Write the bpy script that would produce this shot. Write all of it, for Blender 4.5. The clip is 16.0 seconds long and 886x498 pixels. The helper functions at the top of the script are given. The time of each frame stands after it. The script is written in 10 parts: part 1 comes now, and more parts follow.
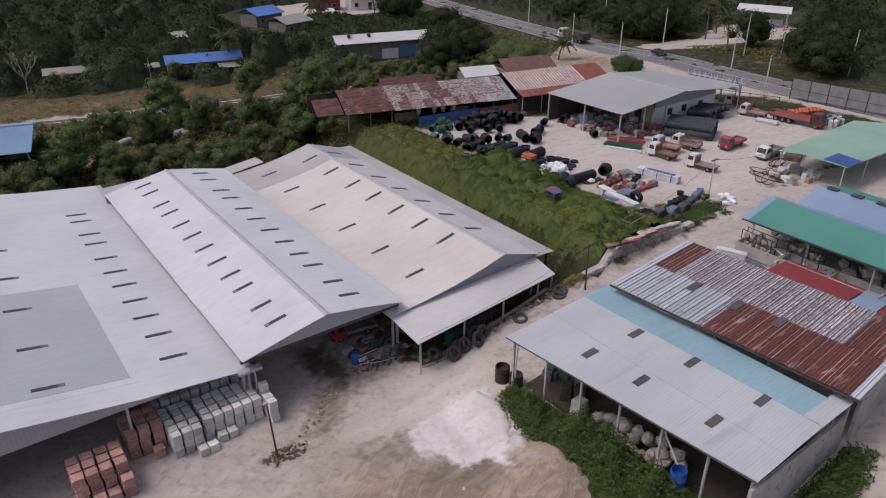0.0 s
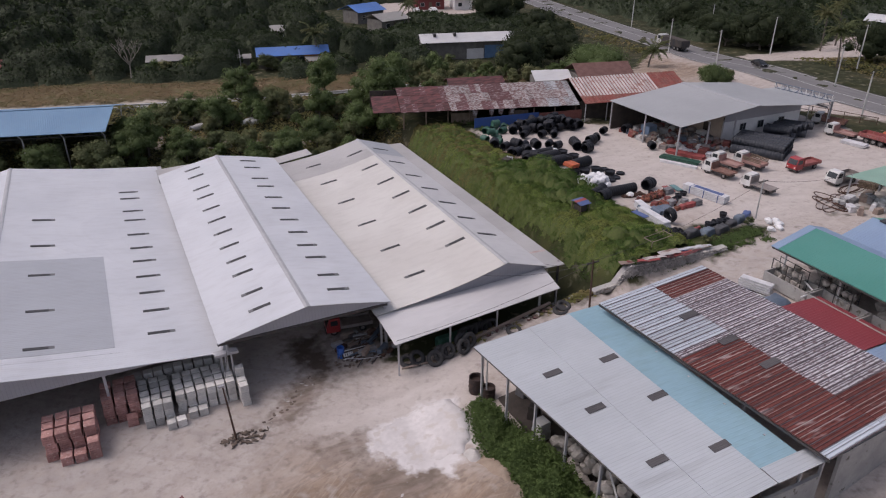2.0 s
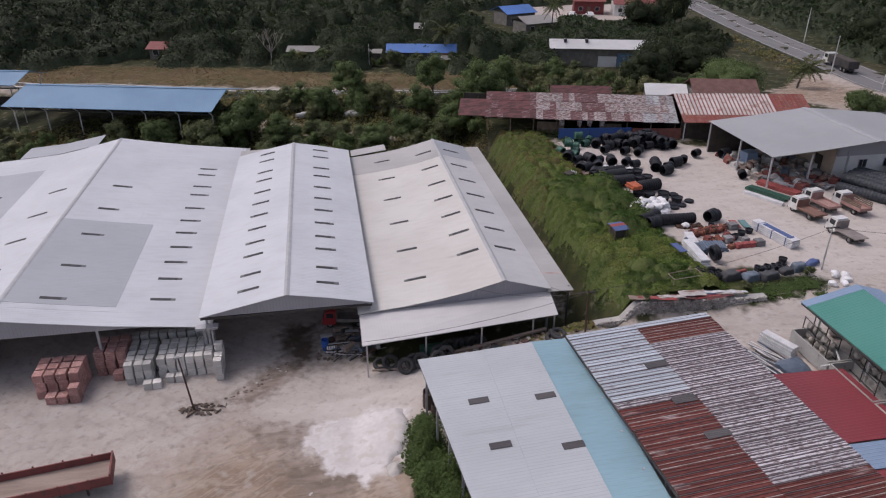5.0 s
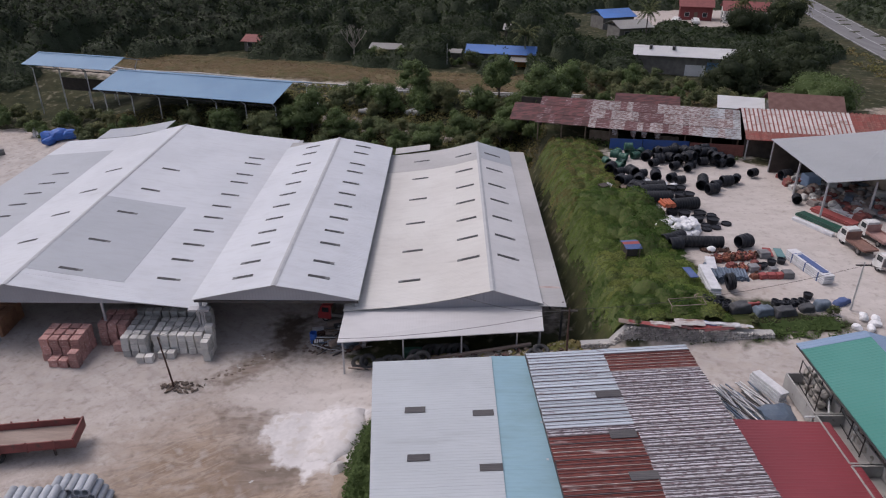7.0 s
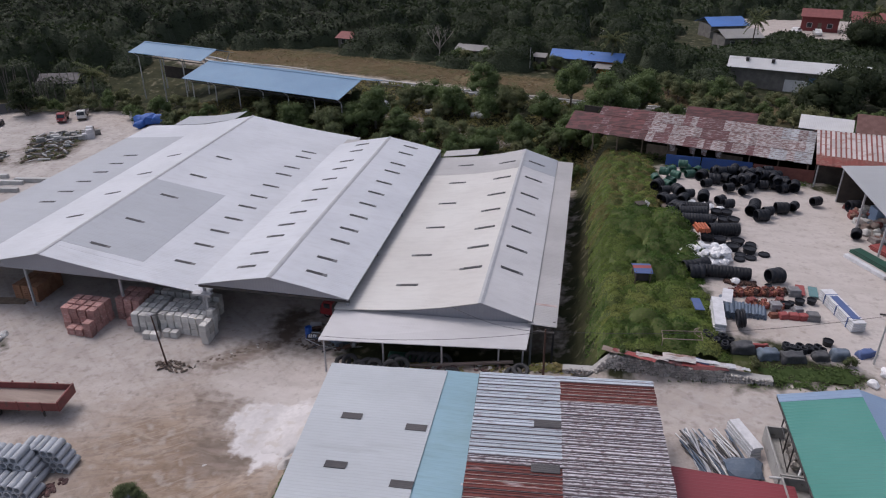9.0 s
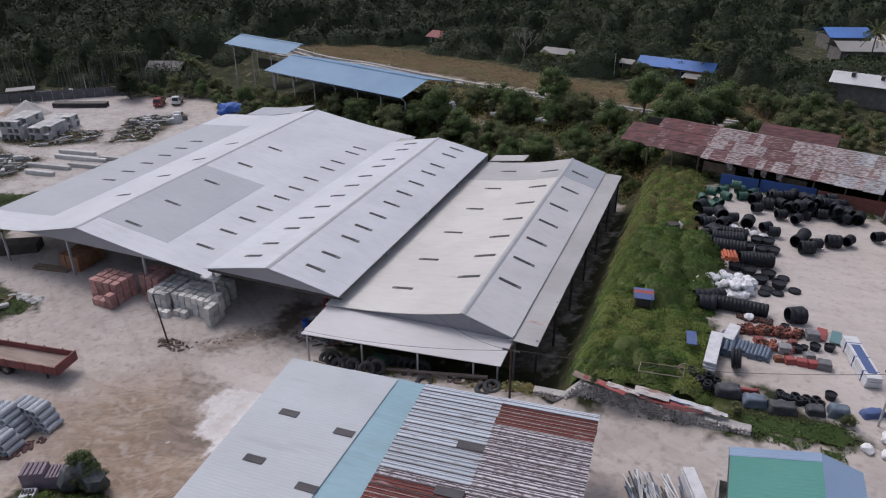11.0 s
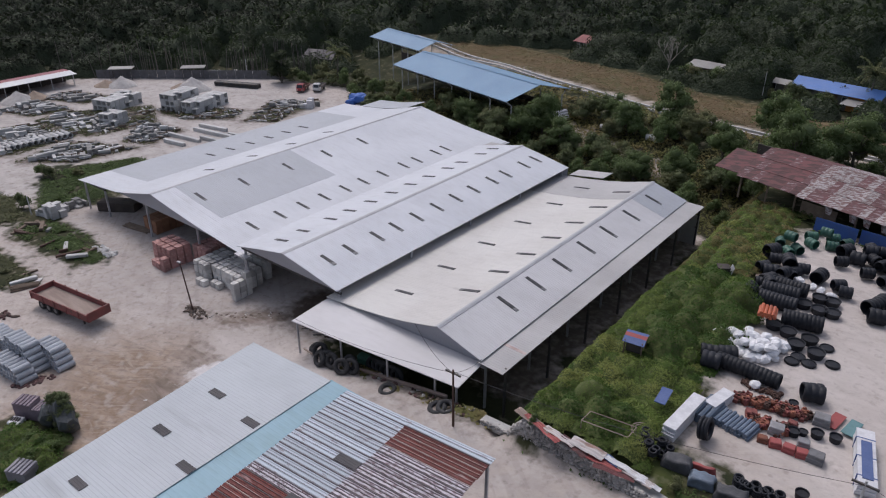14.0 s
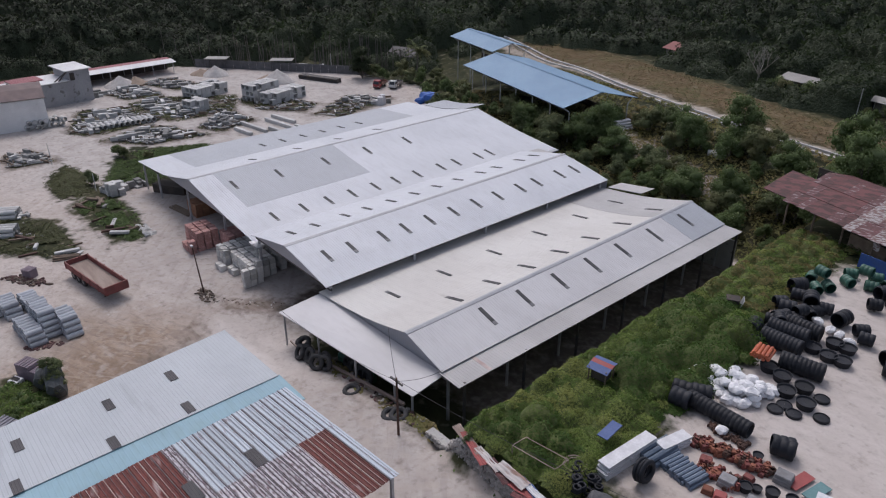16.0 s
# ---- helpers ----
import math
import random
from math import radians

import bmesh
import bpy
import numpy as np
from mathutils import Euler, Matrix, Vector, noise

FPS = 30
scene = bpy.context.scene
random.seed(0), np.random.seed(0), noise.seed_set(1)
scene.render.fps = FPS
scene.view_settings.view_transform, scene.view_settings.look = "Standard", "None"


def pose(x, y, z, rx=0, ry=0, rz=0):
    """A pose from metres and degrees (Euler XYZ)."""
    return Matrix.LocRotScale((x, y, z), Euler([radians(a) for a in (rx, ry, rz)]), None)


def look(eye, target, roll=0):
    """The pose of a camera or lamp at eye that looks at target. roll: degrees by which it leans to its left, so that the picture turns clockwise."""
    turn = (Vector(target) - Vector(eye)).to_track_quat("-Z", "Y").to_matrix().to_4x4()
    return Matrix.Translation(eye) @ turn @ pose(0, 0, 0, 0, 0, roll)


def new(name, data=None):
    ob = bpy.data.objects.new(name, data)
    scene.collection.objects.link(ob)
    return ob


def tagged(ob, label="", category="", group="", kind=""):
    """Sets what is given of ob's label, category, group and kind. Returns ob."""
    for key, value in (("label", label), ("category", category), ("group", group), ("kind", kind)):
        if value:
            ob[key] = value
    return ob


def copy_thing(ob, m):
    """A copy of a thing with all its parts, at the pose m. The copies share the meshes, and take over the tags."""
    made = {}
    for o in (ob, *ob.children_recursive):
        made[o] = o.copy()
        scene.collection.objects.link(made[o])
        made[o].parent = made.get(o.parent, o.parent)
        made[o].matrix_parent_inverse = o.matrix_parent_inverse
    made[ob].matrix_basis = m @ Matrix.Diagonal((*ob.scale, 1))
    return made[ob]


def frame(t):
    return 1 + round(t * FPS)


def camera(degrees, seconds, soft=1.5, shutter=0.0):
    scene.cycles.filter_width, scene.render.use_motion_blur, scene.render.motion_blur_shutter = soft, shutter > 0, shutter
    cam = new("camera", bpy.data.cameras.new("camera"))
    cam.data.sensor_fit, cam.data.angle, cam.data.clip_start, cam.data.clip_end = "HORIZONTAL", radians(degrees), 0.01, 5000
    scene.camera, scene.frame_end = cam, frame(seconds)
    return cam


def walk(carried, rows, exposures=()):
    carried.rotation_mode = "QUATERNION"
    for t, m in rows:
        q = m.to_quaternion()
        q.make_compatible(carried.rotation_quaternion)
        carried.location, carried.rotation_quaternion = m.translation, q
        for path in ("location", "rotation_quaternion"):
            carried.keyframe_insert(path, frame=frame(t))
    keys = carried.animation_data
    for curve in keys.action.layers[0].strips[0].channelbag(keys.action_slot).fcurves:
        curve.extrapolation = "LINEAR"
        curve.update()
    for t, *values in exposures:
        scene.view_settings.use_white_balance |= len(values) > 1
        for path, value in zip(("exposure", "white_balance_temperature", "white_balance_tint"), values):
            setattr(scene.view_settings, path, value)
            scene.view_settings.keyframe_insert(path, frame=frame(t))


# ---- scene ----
cam = camera(64.3, 16.0, soft=1.15)
PATH = [
    (0.0, 0.000, 0.000, 33.771, 63.15, -0.15, -36.73),
    (0.5, 2.298, -1.434, 33.751, 63.16, -0.13, -33.78),
    (1.0, 4.477, -2.620, 33.727, 63.15, -0.14, -31.26),
    (1.5, 6.726, -3.687, 33.699, 63.15, -0.14, -28.55),
    (2.0, 8.893, -4.553, 33.687, 63.16, -0.13, -26.03),
    (2.5, 11.260, -5.395, 33.674, 63.18, -0.13, -23.26),
    (3.0, 13.795, -6.166, 33.675, 63.18, -0.14, -20.55),
    (3.5, 16.195, -6.800, 33.677, 63.19, -0.17, -17.44),
    (4.0, 18.531, -7.291, 33.692, 63.20, -0.14, -14.85),
    (6.5, 30.945, -8.040, 33.706, 63.19, -0.14, -2.15),
    (7.0, 33.425, -7.834, 33.718, 63.18, -0.12, 0.53),
    (7.5, 36.073, -7.493, 33.744, 63.19, -0.12, 3.46),
    (8.0, 38.506, -7.032, 33.776, 63.17, -0.13, 6.06),
    (8.5, 40.796, -6.482, 33.814, 63.18, -0.13, 8.83),
    (9.0, 43.225, -5.773, 33.830, 63.20, -0.10, 11.30),
    (11.5, 54.632, -0.641, 33.913, 63.16, -0.09, 25.02),
    (12.0, 56.727, 0.733, 33.922, 63.18, -0.13, 28.07),
    (12.5, 58.759, 2.179, 33.943, 63.15, -0.14, 30.84),
    (13.0, 60.588, 3.577, 33.948, 63.14, -0.19, 33.39),
    (13.5, 62.491, 5.207, 33.953, 63.12, -0.17, 36.08),
    (14.0, 64.437, 7.053, 33.986, 63.08, -0.17, 39.01),
    (14.5, 66.173, 8.843, 34.031, 63.06, -0.20, 41.79),
    (15.0, 67.728, 10.601, 34.060, 63.05, -0.17, 44.16),
    (15.5, 69.277, 12.552, 34.084, 63.01, -0.17, 46.66),
    (16.0, 70.842, 14.678, 34.077, 63.00, -0.17, 49.24),
]
walk(cam, [(t, pose(x, y, z, rx, ry, rz)) for t, x, y, z, rx, ry, rz in PATH], [(0.0, -0.05, 6500, 20), (4.0, -0.03, 6470, 19), (8.0, -0.03, 6280, 17), (12.0, -0.03, 6200, 15), (16.0, -0.04, 6190, 15)])

# ---- light ----
world = bpy.data.worlds.new("overcast_sky")
scene.world = world
world.use_nodes = True
wn = world.node_tree.nodes
sky = wn.new("ShaderNodeTexSky")
sky.sky_type, sky.sun_disc = "NISHITA", False
SUN_EL, SUN_AZ = radians(58), radians(-62)
sky.sun_elevation, sky.sun_rotation = SUN_EL, SUN_AZ
sky.air_density, sky.dust_density, sky.ozone_density = 1.0, 4.0, 1.0
wn["Background"].inputs["Strength"].default_value = 0.13
haze = wn.new("ShaderNodeHueSaturation")
haze.inputs["Saturation"].default_value = 0.62
world.node_tree.links.new(sky.outputs["Color"], haze.inputs["Color"])
world.node_tree.links.new(haze.outputs["Color"], wn["Background"].inputs["Color"])
sun = new("sun", bpy.data.lights.new("sun", "SUN"))
sun.data.energy, sun.data.angle, sun.data.color = 1.05, radians(22), (1.0, 0.95, 0.9)
sun.matrix_world = look((math.sin(SUN_AZ) * 50, math.cos(SUN_AZ) * 50, 80), (0, 0, 0))


# ---- materials ----
def shader(name):
    m = bpy.data.materials.new(name)
    m.use_nodes = True
    return m, m.node_tree.nodes, m.node_tree.links, m.node_tree.nodes["Principled BSDF"]


def noise_at(n, l, scale, detail=3.0, stretch=(1, 1, 1), swirl=0.0):
    geo, mp, tx = n.new("ShaderNodeNewGeometry"), n.new("ShaderNodeMapping"), n.new("ShaderNodeTexNoise")
    mp.inputs["Scale"].default_value = stretch
    tx.inputs["Scale"].default_value, tx.inputs["Detail"].default_value, tx.inputs["Distortion"].default_value = scale, detail, swirl
    l.new(geo.outputs["Position"], mp.inputs["Vector"])
    l.new(mp.outputs["Vector"], tx.inputs["Vector"])
    return tx.outputs["Fac"]


def lines_at(n, l, angle, along, across, detail=4.0, swirl=0.4):
    """Noise drawn out into lines that run at an angle to x; along, across: its scales."""
    geo, turn, tx = n.new("ShaderNodeNewGeometry"), n.new("ShaderNodeMapping"), n.new("ShaderNodeTexNoise")
    mp = n.new("ShaderNodeMapping")
    turn.inputs["Rotation"].default_value = (0, 0, radians(-angle))
    mp.inputs["Scale"].default_value = (along, across, 1)
    tx.inputs["Scale"].default_value, tx.inputs["Detail"].default_value, tx.inputs["Distortion"].default_value = 1.0, detail, swirl
    l.new(geo.outputs["Position"], turn.inputs["Vector"])
    l.new(turn.outputs["Vector"], mp.inputs["Vector"])
    l.new(mp.outputs["Vector"], tx.inputs["Vector"])
    return tx.outputs["Fac"]


def span(n, l, value, lo, hi, a=0.0, b=1.0):
    r = n.new("ShaderNodeMapRange")
    r.inputs["From Min"].default_value, r.inputs["From Max"].default_value = lo, hi
    r.inputs["To Min"].default_value, r.inputs["To Max"].default_value = a, b
    l.new(value, r.inputs["Value"])
    return r.outputs["Result"]


def blend(n, l, fac, a, b, how="MIX"):
    x = n.new("ShaderNodeMix")
    x.data_type, x.blend_type = "RGBA", how
    for key, v in ((0, fac), (6, a), (7, b)):
        if isinstance(v, (int, float)):
            x.inputs[key].default_value = v
        elif isinstance(v, tuple):
            x.inputs[key].default_value = (*v, 1.0)
        else:
            l.new(v, x.inputs[key])
    return x.outputs[2]


def relief(n, l, p, height, strength, distance):
    b = n.new("ShaderNodeBump")
    b.inputs["Strength"].default_value, b.inputs["Distance"].default_value = strength, distance
    l.new(height, b.inputs["Height"])
    l.new(b.outputs["Normal"], p.inputs["Normal"])


def surface(name, a, b, scale=1.2, fine=9.0, rough=0.8, metal=0.0, bump=0.3, dist=0.02, stretch=(1, 1, 1), dirt=None, dirt_at=0.62, rand=0.0, lo=0.38, hi=0.62):
    """Two colours mixed by noise at two scales, an optional third one as stains, and fine relief."""
    m, n, l, p = shader(name)
    big, small = noise_at(n, l, scale, 4, stretch), noise_at(n, l, fine, 3, stretch)
    c = blend(n, l, span(n, l, big, lo, hi), a, b)
    c = blend(n, l, span(n, l, small, 0.35, 0.7, 0.0, 0.45), c, tuple(v * 0.72 for v in a))
    if dirt:
        spot = noise_at(n, l, scale * 2.3, 6, stretch)
        c = blend(n, l, span(n, l, spot, dirt_at, dirt_at + 0.08), c, dirt)
    if rand:
        info = n.new("ShaderNodeObjectInfo")
        c = blend(n, l, 1.0, c, blend(n, l, info.outputs["Random"], (1 - rand,) * 3, (1.0, 1.0, 1.0)), "MULTIPLY")
    l.new(c, p.inputs["Base Color"])
    p.inputs["Roughness"].default_value, p.inputs["Metallic"].default_value = rough, metal
    relief(n, l, p, small, bump, dist)
    return m


def ribbed_paint(name, a, b, axis, pitch, rough=0.5, dirt=(0.25, 0.23, 0.22), dirt_at=0.68, stretch=(0.25, 1, 1), line=0.25, deep=0.5, streaky=0.16, lines=2.2):
    """Painted roof sheets: the ribs as relief, faint streaks down the slope and grime."""
    m, n, l, p = shader(name)
    geo, sep, w = n.new("ShaderNodeNewGeometry"), n.new("ShaderNodeSeparateXYZ"), n.new("ShaderNodeMath")
    l.new(geo.outputs["Position"], sep.inputs["Vector"])
    w.operation = "PINGPONG"
    w.inputs[1].default_value = pitch / 2
    l.new(sep.outputs[axis], w.inputs[0])
    rib = span(n, l, w.outputs[0], pitch * 0.06, pitch * 0.14, 1.0, 0.0)
    streak, broad = noise_at(n, l, lines, 5, stretch), noise_at(n, l, 0.16, 4)
    c = blend(n, l, span(n, l, broad, 0.4, 0.62), a, b)
    c = blend(n, l, span(n, l, streak, 0.45, 0.8, 0.0, streaky), c, dirt)
    spot = noise_at(n, l, 0.7, 7, stretch)
    c = blend(n, l, span(n, l, spot, dirt_at, dirt_at + 0.14, 0.0, 0.4), c, dirt)
    c = blend(n, l, span(n, l, rib, 0, 1, 0.0, line), c, tuple(v * 0.7 for v in a))
    l.new(c, p.inputs["Base Color"])
    p.inputs["Roughness"].default_value = rough
    p.inputs["Specular IOR Level"].default_value = 0.35
    relief(n, l, p, rib, deep, 0.03)
    return m


def rusty(name, paint, rust, deep, cover, scale=1.0, line=True):
    """Old sheets whose paint gives way to rust in patches and along the laps."""
    m, n, l, p = shader(name)
    patch, fine = noise_at(n, l, scale, 6, (0.5, 1.6, 1)), noise_at(n, l, 7.0, 4, (0.4, 1.5, 1))
    r = blend(n, l, span(n, l, fine, 0.35, 0.65), rust, deep)
    c = blend(n, l, span(n, l, patch, cover - 0.06, cover + 0.06), paint, r)
    info = n.new("ShaderNodeObjectInfo")
    c = blend(n, l, 1.0, c, blend(n, l, info.outputs["Random"], (0.72, 0.72, 0.72), (1.0, 1.0, 1.0)), "MULTIPLY")
    l.new(c, p.inputs["Base Color"])
    p.inputs["Roughness"].default_value = 0.75
    relief(n, l, p, fine, 0.3, 0.02)
    return m


def leafy(name, dark, mid, light, rough=0.65, dry=None):
    """Leaves, each island with a green of its own."""
    m, n, l, p = shader(name)
    geo = n.new("ShaderNodeNewGeometry")
    c = blend(n, l, span(n, l, geo.outputs["Random Per Island"], 0.0, 0.7), dark, mid)
    c = blend(n, l, span(n, l, geo.outputs["Random Per Island"], 0.75, 1.0, 0.0, 0.8), c, light)
    broad = noise_at(n, l, 0.12, 3)
    c = blend(n, l, span(n, l, broad, 0.4, 0.65, 0.0, 0.5), c, tuple(v * 0.6 for v in mid))
    if dry:
        c = blend(n, l, span(n, l, noise_at(n, l, 0.2, 5), 0.46, 0.62, 0.0, 0.75), c, dry)
    l.new(c, p.inputs["Base Color"])
    p.inputs["Roughness"].default_value = rough
    p.inputs["Specular IOR Level"].default_value = 0.2
    # a leaf lets light through
    thin, both = n.new("ShaderNodeBsdfTranslucent"), n.new("ShaderNodeMixShader")
    both.inputs[0].default_value = 0.4
    l.new(c, thin.inputs["Color"])
    l.new(p.outputs[0], both.inputs[1])
    l.new(thin.outputs[0], both.inputs[2])
    l.new(both.outputs[0], n["Material Output"].inputs["Surface"])
    return m


M_ROOF = ribbed_paint("pale_roof_sheet", (0.58, 0.597, 0.63), (0.53, 0.547, 0.58), "Y", 0.25, line=0.10)
M_ROOF_GREY = ribbed_paint("grey_roof_sheet", (0.40, 0.42, 0.452), (0.375, 0.393, 0.423), "Y", 0.25, line=0.10)
M_ROOF_CREAM = ribbed_paint("cream_roof_sheet", (0.595, 0.58, 0.55), (0.545, 0.525, 0.495), "Y", 0.25, line=0.10)
M_ROOF_WARM = ribbed_paint("warm_grey_roof_sheet", (0.575, 0.57, 0.575), (0.525, 0.52, 0.525), "Y", 0.25, line=0.10)
M_CANOPY = ribbed_paint("smooth_canopy_sheet", (0.57, 0.56, 0.565), (0.52, 0.51, 0.515), "X", 0.25, line=0.0, deep=0.1)
M_ROOF_WING = ribbed_paint("weathered_wing_sheet", (0.44, 0.43, 0.425), (0.37, 0.36, 0.355), "Y", 0.25)
M_RIDGE = surface("ridge_flashing", (0.38, 0.385, 0.40), (0.43, 0.435, 0.45), rough=0.5, bump=0.05)
M_SKY = surface("dull_skylight_plastic", (0.035, 0.035, 0.038), (0.06, 0.06, 0.063), scale=3, rough=0.7, bump=0.05)
M_SKY_END = surface("clear_skylight_end", (0.17, 0.17, 0.175), (0.13, 0.13, 0.135), rough=0.6, bump=0.05)
M_GABLE = ribbed_paint("gable_sheet", (0.40, 0.40, 0.43), (0.36, 0.36, 0.39), "X", 0.25)
M_STEEL = surface("galvanised_steel", (0.50, 0.50, 0.52), (0.38, 0.38, 0.40), rough=0.45, metal=0.3, bump=0.05)
M_DARK_STEEL = surface("dark_steel", (0.06, 0.06, 0.065), (0.10, 0.085, 0.075), rough=0.6, metal=0.3, bump=0.1)
M_BLOCK = surface("cement_block_wall", (0.42, 0.41, 0.39), (0.33, 0.32, 0.31), scale=0.8, fine=6, rough=0.9, dirt=(0.15, 0.14, 0.12))
M_WHITE_WALL = surface("white_wall_paint", (0.80, 0.795, 0.79), (0.70, 0.695, 0.69), scale=0.5, rough=0.8, dirt=(0.40, 0.38, 0.36), dirt_at=0.7)
M_LEAN = ribbed_paint("pale_lean_to_sheet", (0.455, 0.485, 0.51), (0.415, 0.442, 0.465), "Y", 0.23, dirt=(0.25, 0.25, 0.26), dirt_at=0.62, line=0.30, deep=0.35, streaky=0.14, lines=5.0, stretch=(0.16, 1, 1))
M_BLUE_STRIP = ribbed_paint("faded_blue_sheet", (0.26, 0.41, 0.48), (0.23, 0.37, 0.44), "Y", 0.31, dirt=(0.19, 0.29, 0.30), dirt_at=0.55, line=0.08, deep=0.2, streaky=0.4, lines=4.0)
M_OLD_WHITE = rusty("chalky_sheet", (0.53, 0.58, 0.635), (0.34, 0.29, 0.30), (0.24, 0.19, 0.20), 0.67, 2.6)
M_OLD_SPOT = rusty("spotted_sheet", (0.56, 0.54, 0.575), (0.24, 0.165, 0.18), (0.13, 0.095, 0.105), 0.545, 6.5)
M_OLD_RUST = rusty("rusted_sheet", (0.44, 0.34, 0.33), (0.19, 0.046, 0.036), (0.10, 0.028, 0.025), 0.345, 1.0)
# Dark sheet joints, and the painted shadow lines along the spotted ribs.
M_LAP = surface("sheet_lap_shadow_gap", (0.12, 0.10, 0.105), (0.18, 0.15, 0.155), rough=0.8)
M_LAP_WHITE = surface("chalky_lap", (0.52, 0.44, 0.41), (0.36, 0.25, 0.22), rough=0.8)
M_RED = ribbed_paint("red_roof_sheet", (0.25, 0.05, 0.062), (0.215, 0.045, 0.055), "Y", 0.25, dirt=(0.16, 0.05, 0.05), line=0.2)
M_GREEN = ribbed_paint("green_roof_sheet", (0.066, 0.238, 0.2), (0.08, 0.258, 0.222), "Y", 0.25, dirt=(0.12, 0.24, 0.20), line=0.2)
M_SKYBLUE = ribbed_paint("light_blue_roof_sheet", (0.24, 0.33, 0.46), (0.21, 0.29, 0.42), "Y", 0.25, dirt=(0.2, 0.24, 0.3), line=0.2)
M_BLUE = ribbed_paint("blue_roof_sheet", (0.135, 0.25, 0.385), (0.16, 0.285, 0.42), "X", 0.25, dirt=(0.2, 0.24, 0.32), stretch=(1, 0.25, 1), line=0.2)
M_DEEPBLUE = surface("royal_blue_sheet", (0.028, 0.085, 0.30), (0.04, 0.085, 0.24), rough=0.6, bump=0.2)
M_DEPOT = ribbed_paint("depot_roof_sheet", (0.36, 0.37, 0.38), (0.33, 0.34, 0.35), "Y", 0.25, line=0.15)
M_BARK = surface("bark", (0.10, 0.085, 0.07), (0.16, 0.14, 0.12), scale=3, rough=0.9, bump=0.5)
M_LEAF = leafy("shrub_leaves", (0.1053, 0.1323, 0.0621), (0.1485, 0.1782, 0.0837), (0.2093, 0.2362, 0.1215), dry=(0.2025, 0.1985, 0.0972))
# Dark leaves, lowered further to carry the shade over the roadside trees.
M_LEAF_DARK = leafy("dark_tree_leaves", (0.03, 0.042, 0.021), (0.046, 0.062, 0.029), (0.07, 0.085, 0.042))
M_LEAF_FOREST = leafy("forest_leaves", (0.02856, 0.0439, 0.01912), (0.03776, 0.05546, 0.02395), (0.05204, 0.0734, 0.03316))
# Forest leaves again, darkened to carry the shade of the far wood.
M_LEAF_FOREST_SHADE = leafy("deep_forest_leaves", (0.014, 0.0205, 0.011), (0.019, 0.0265, 0.0135), (0.026, 0.035, 0.018))
M_GRASS = leafy("lush_creeper_leaves", (0.142, 0.214, 0.046), (0.192, 0.264, 0.066), (0.262, 0.322, 0.106), dry=(0.25, 0.26, 0.08))
M_DRY = leafy("dry_field_grass", (0.165, 0.12, 0.068), (0.215, 0.158, 0.09), (0.27, 0.21, 0.12), dry=(0.15, 0.155, 0.07))
M_WEED = leafy("weeds", (0.138, 0.1437, 0.046), (0.1898, 0.184, 0.0667), (0.2472, 0.2242, 0.09775), dry=(0.253, 0.1898, 0.092))


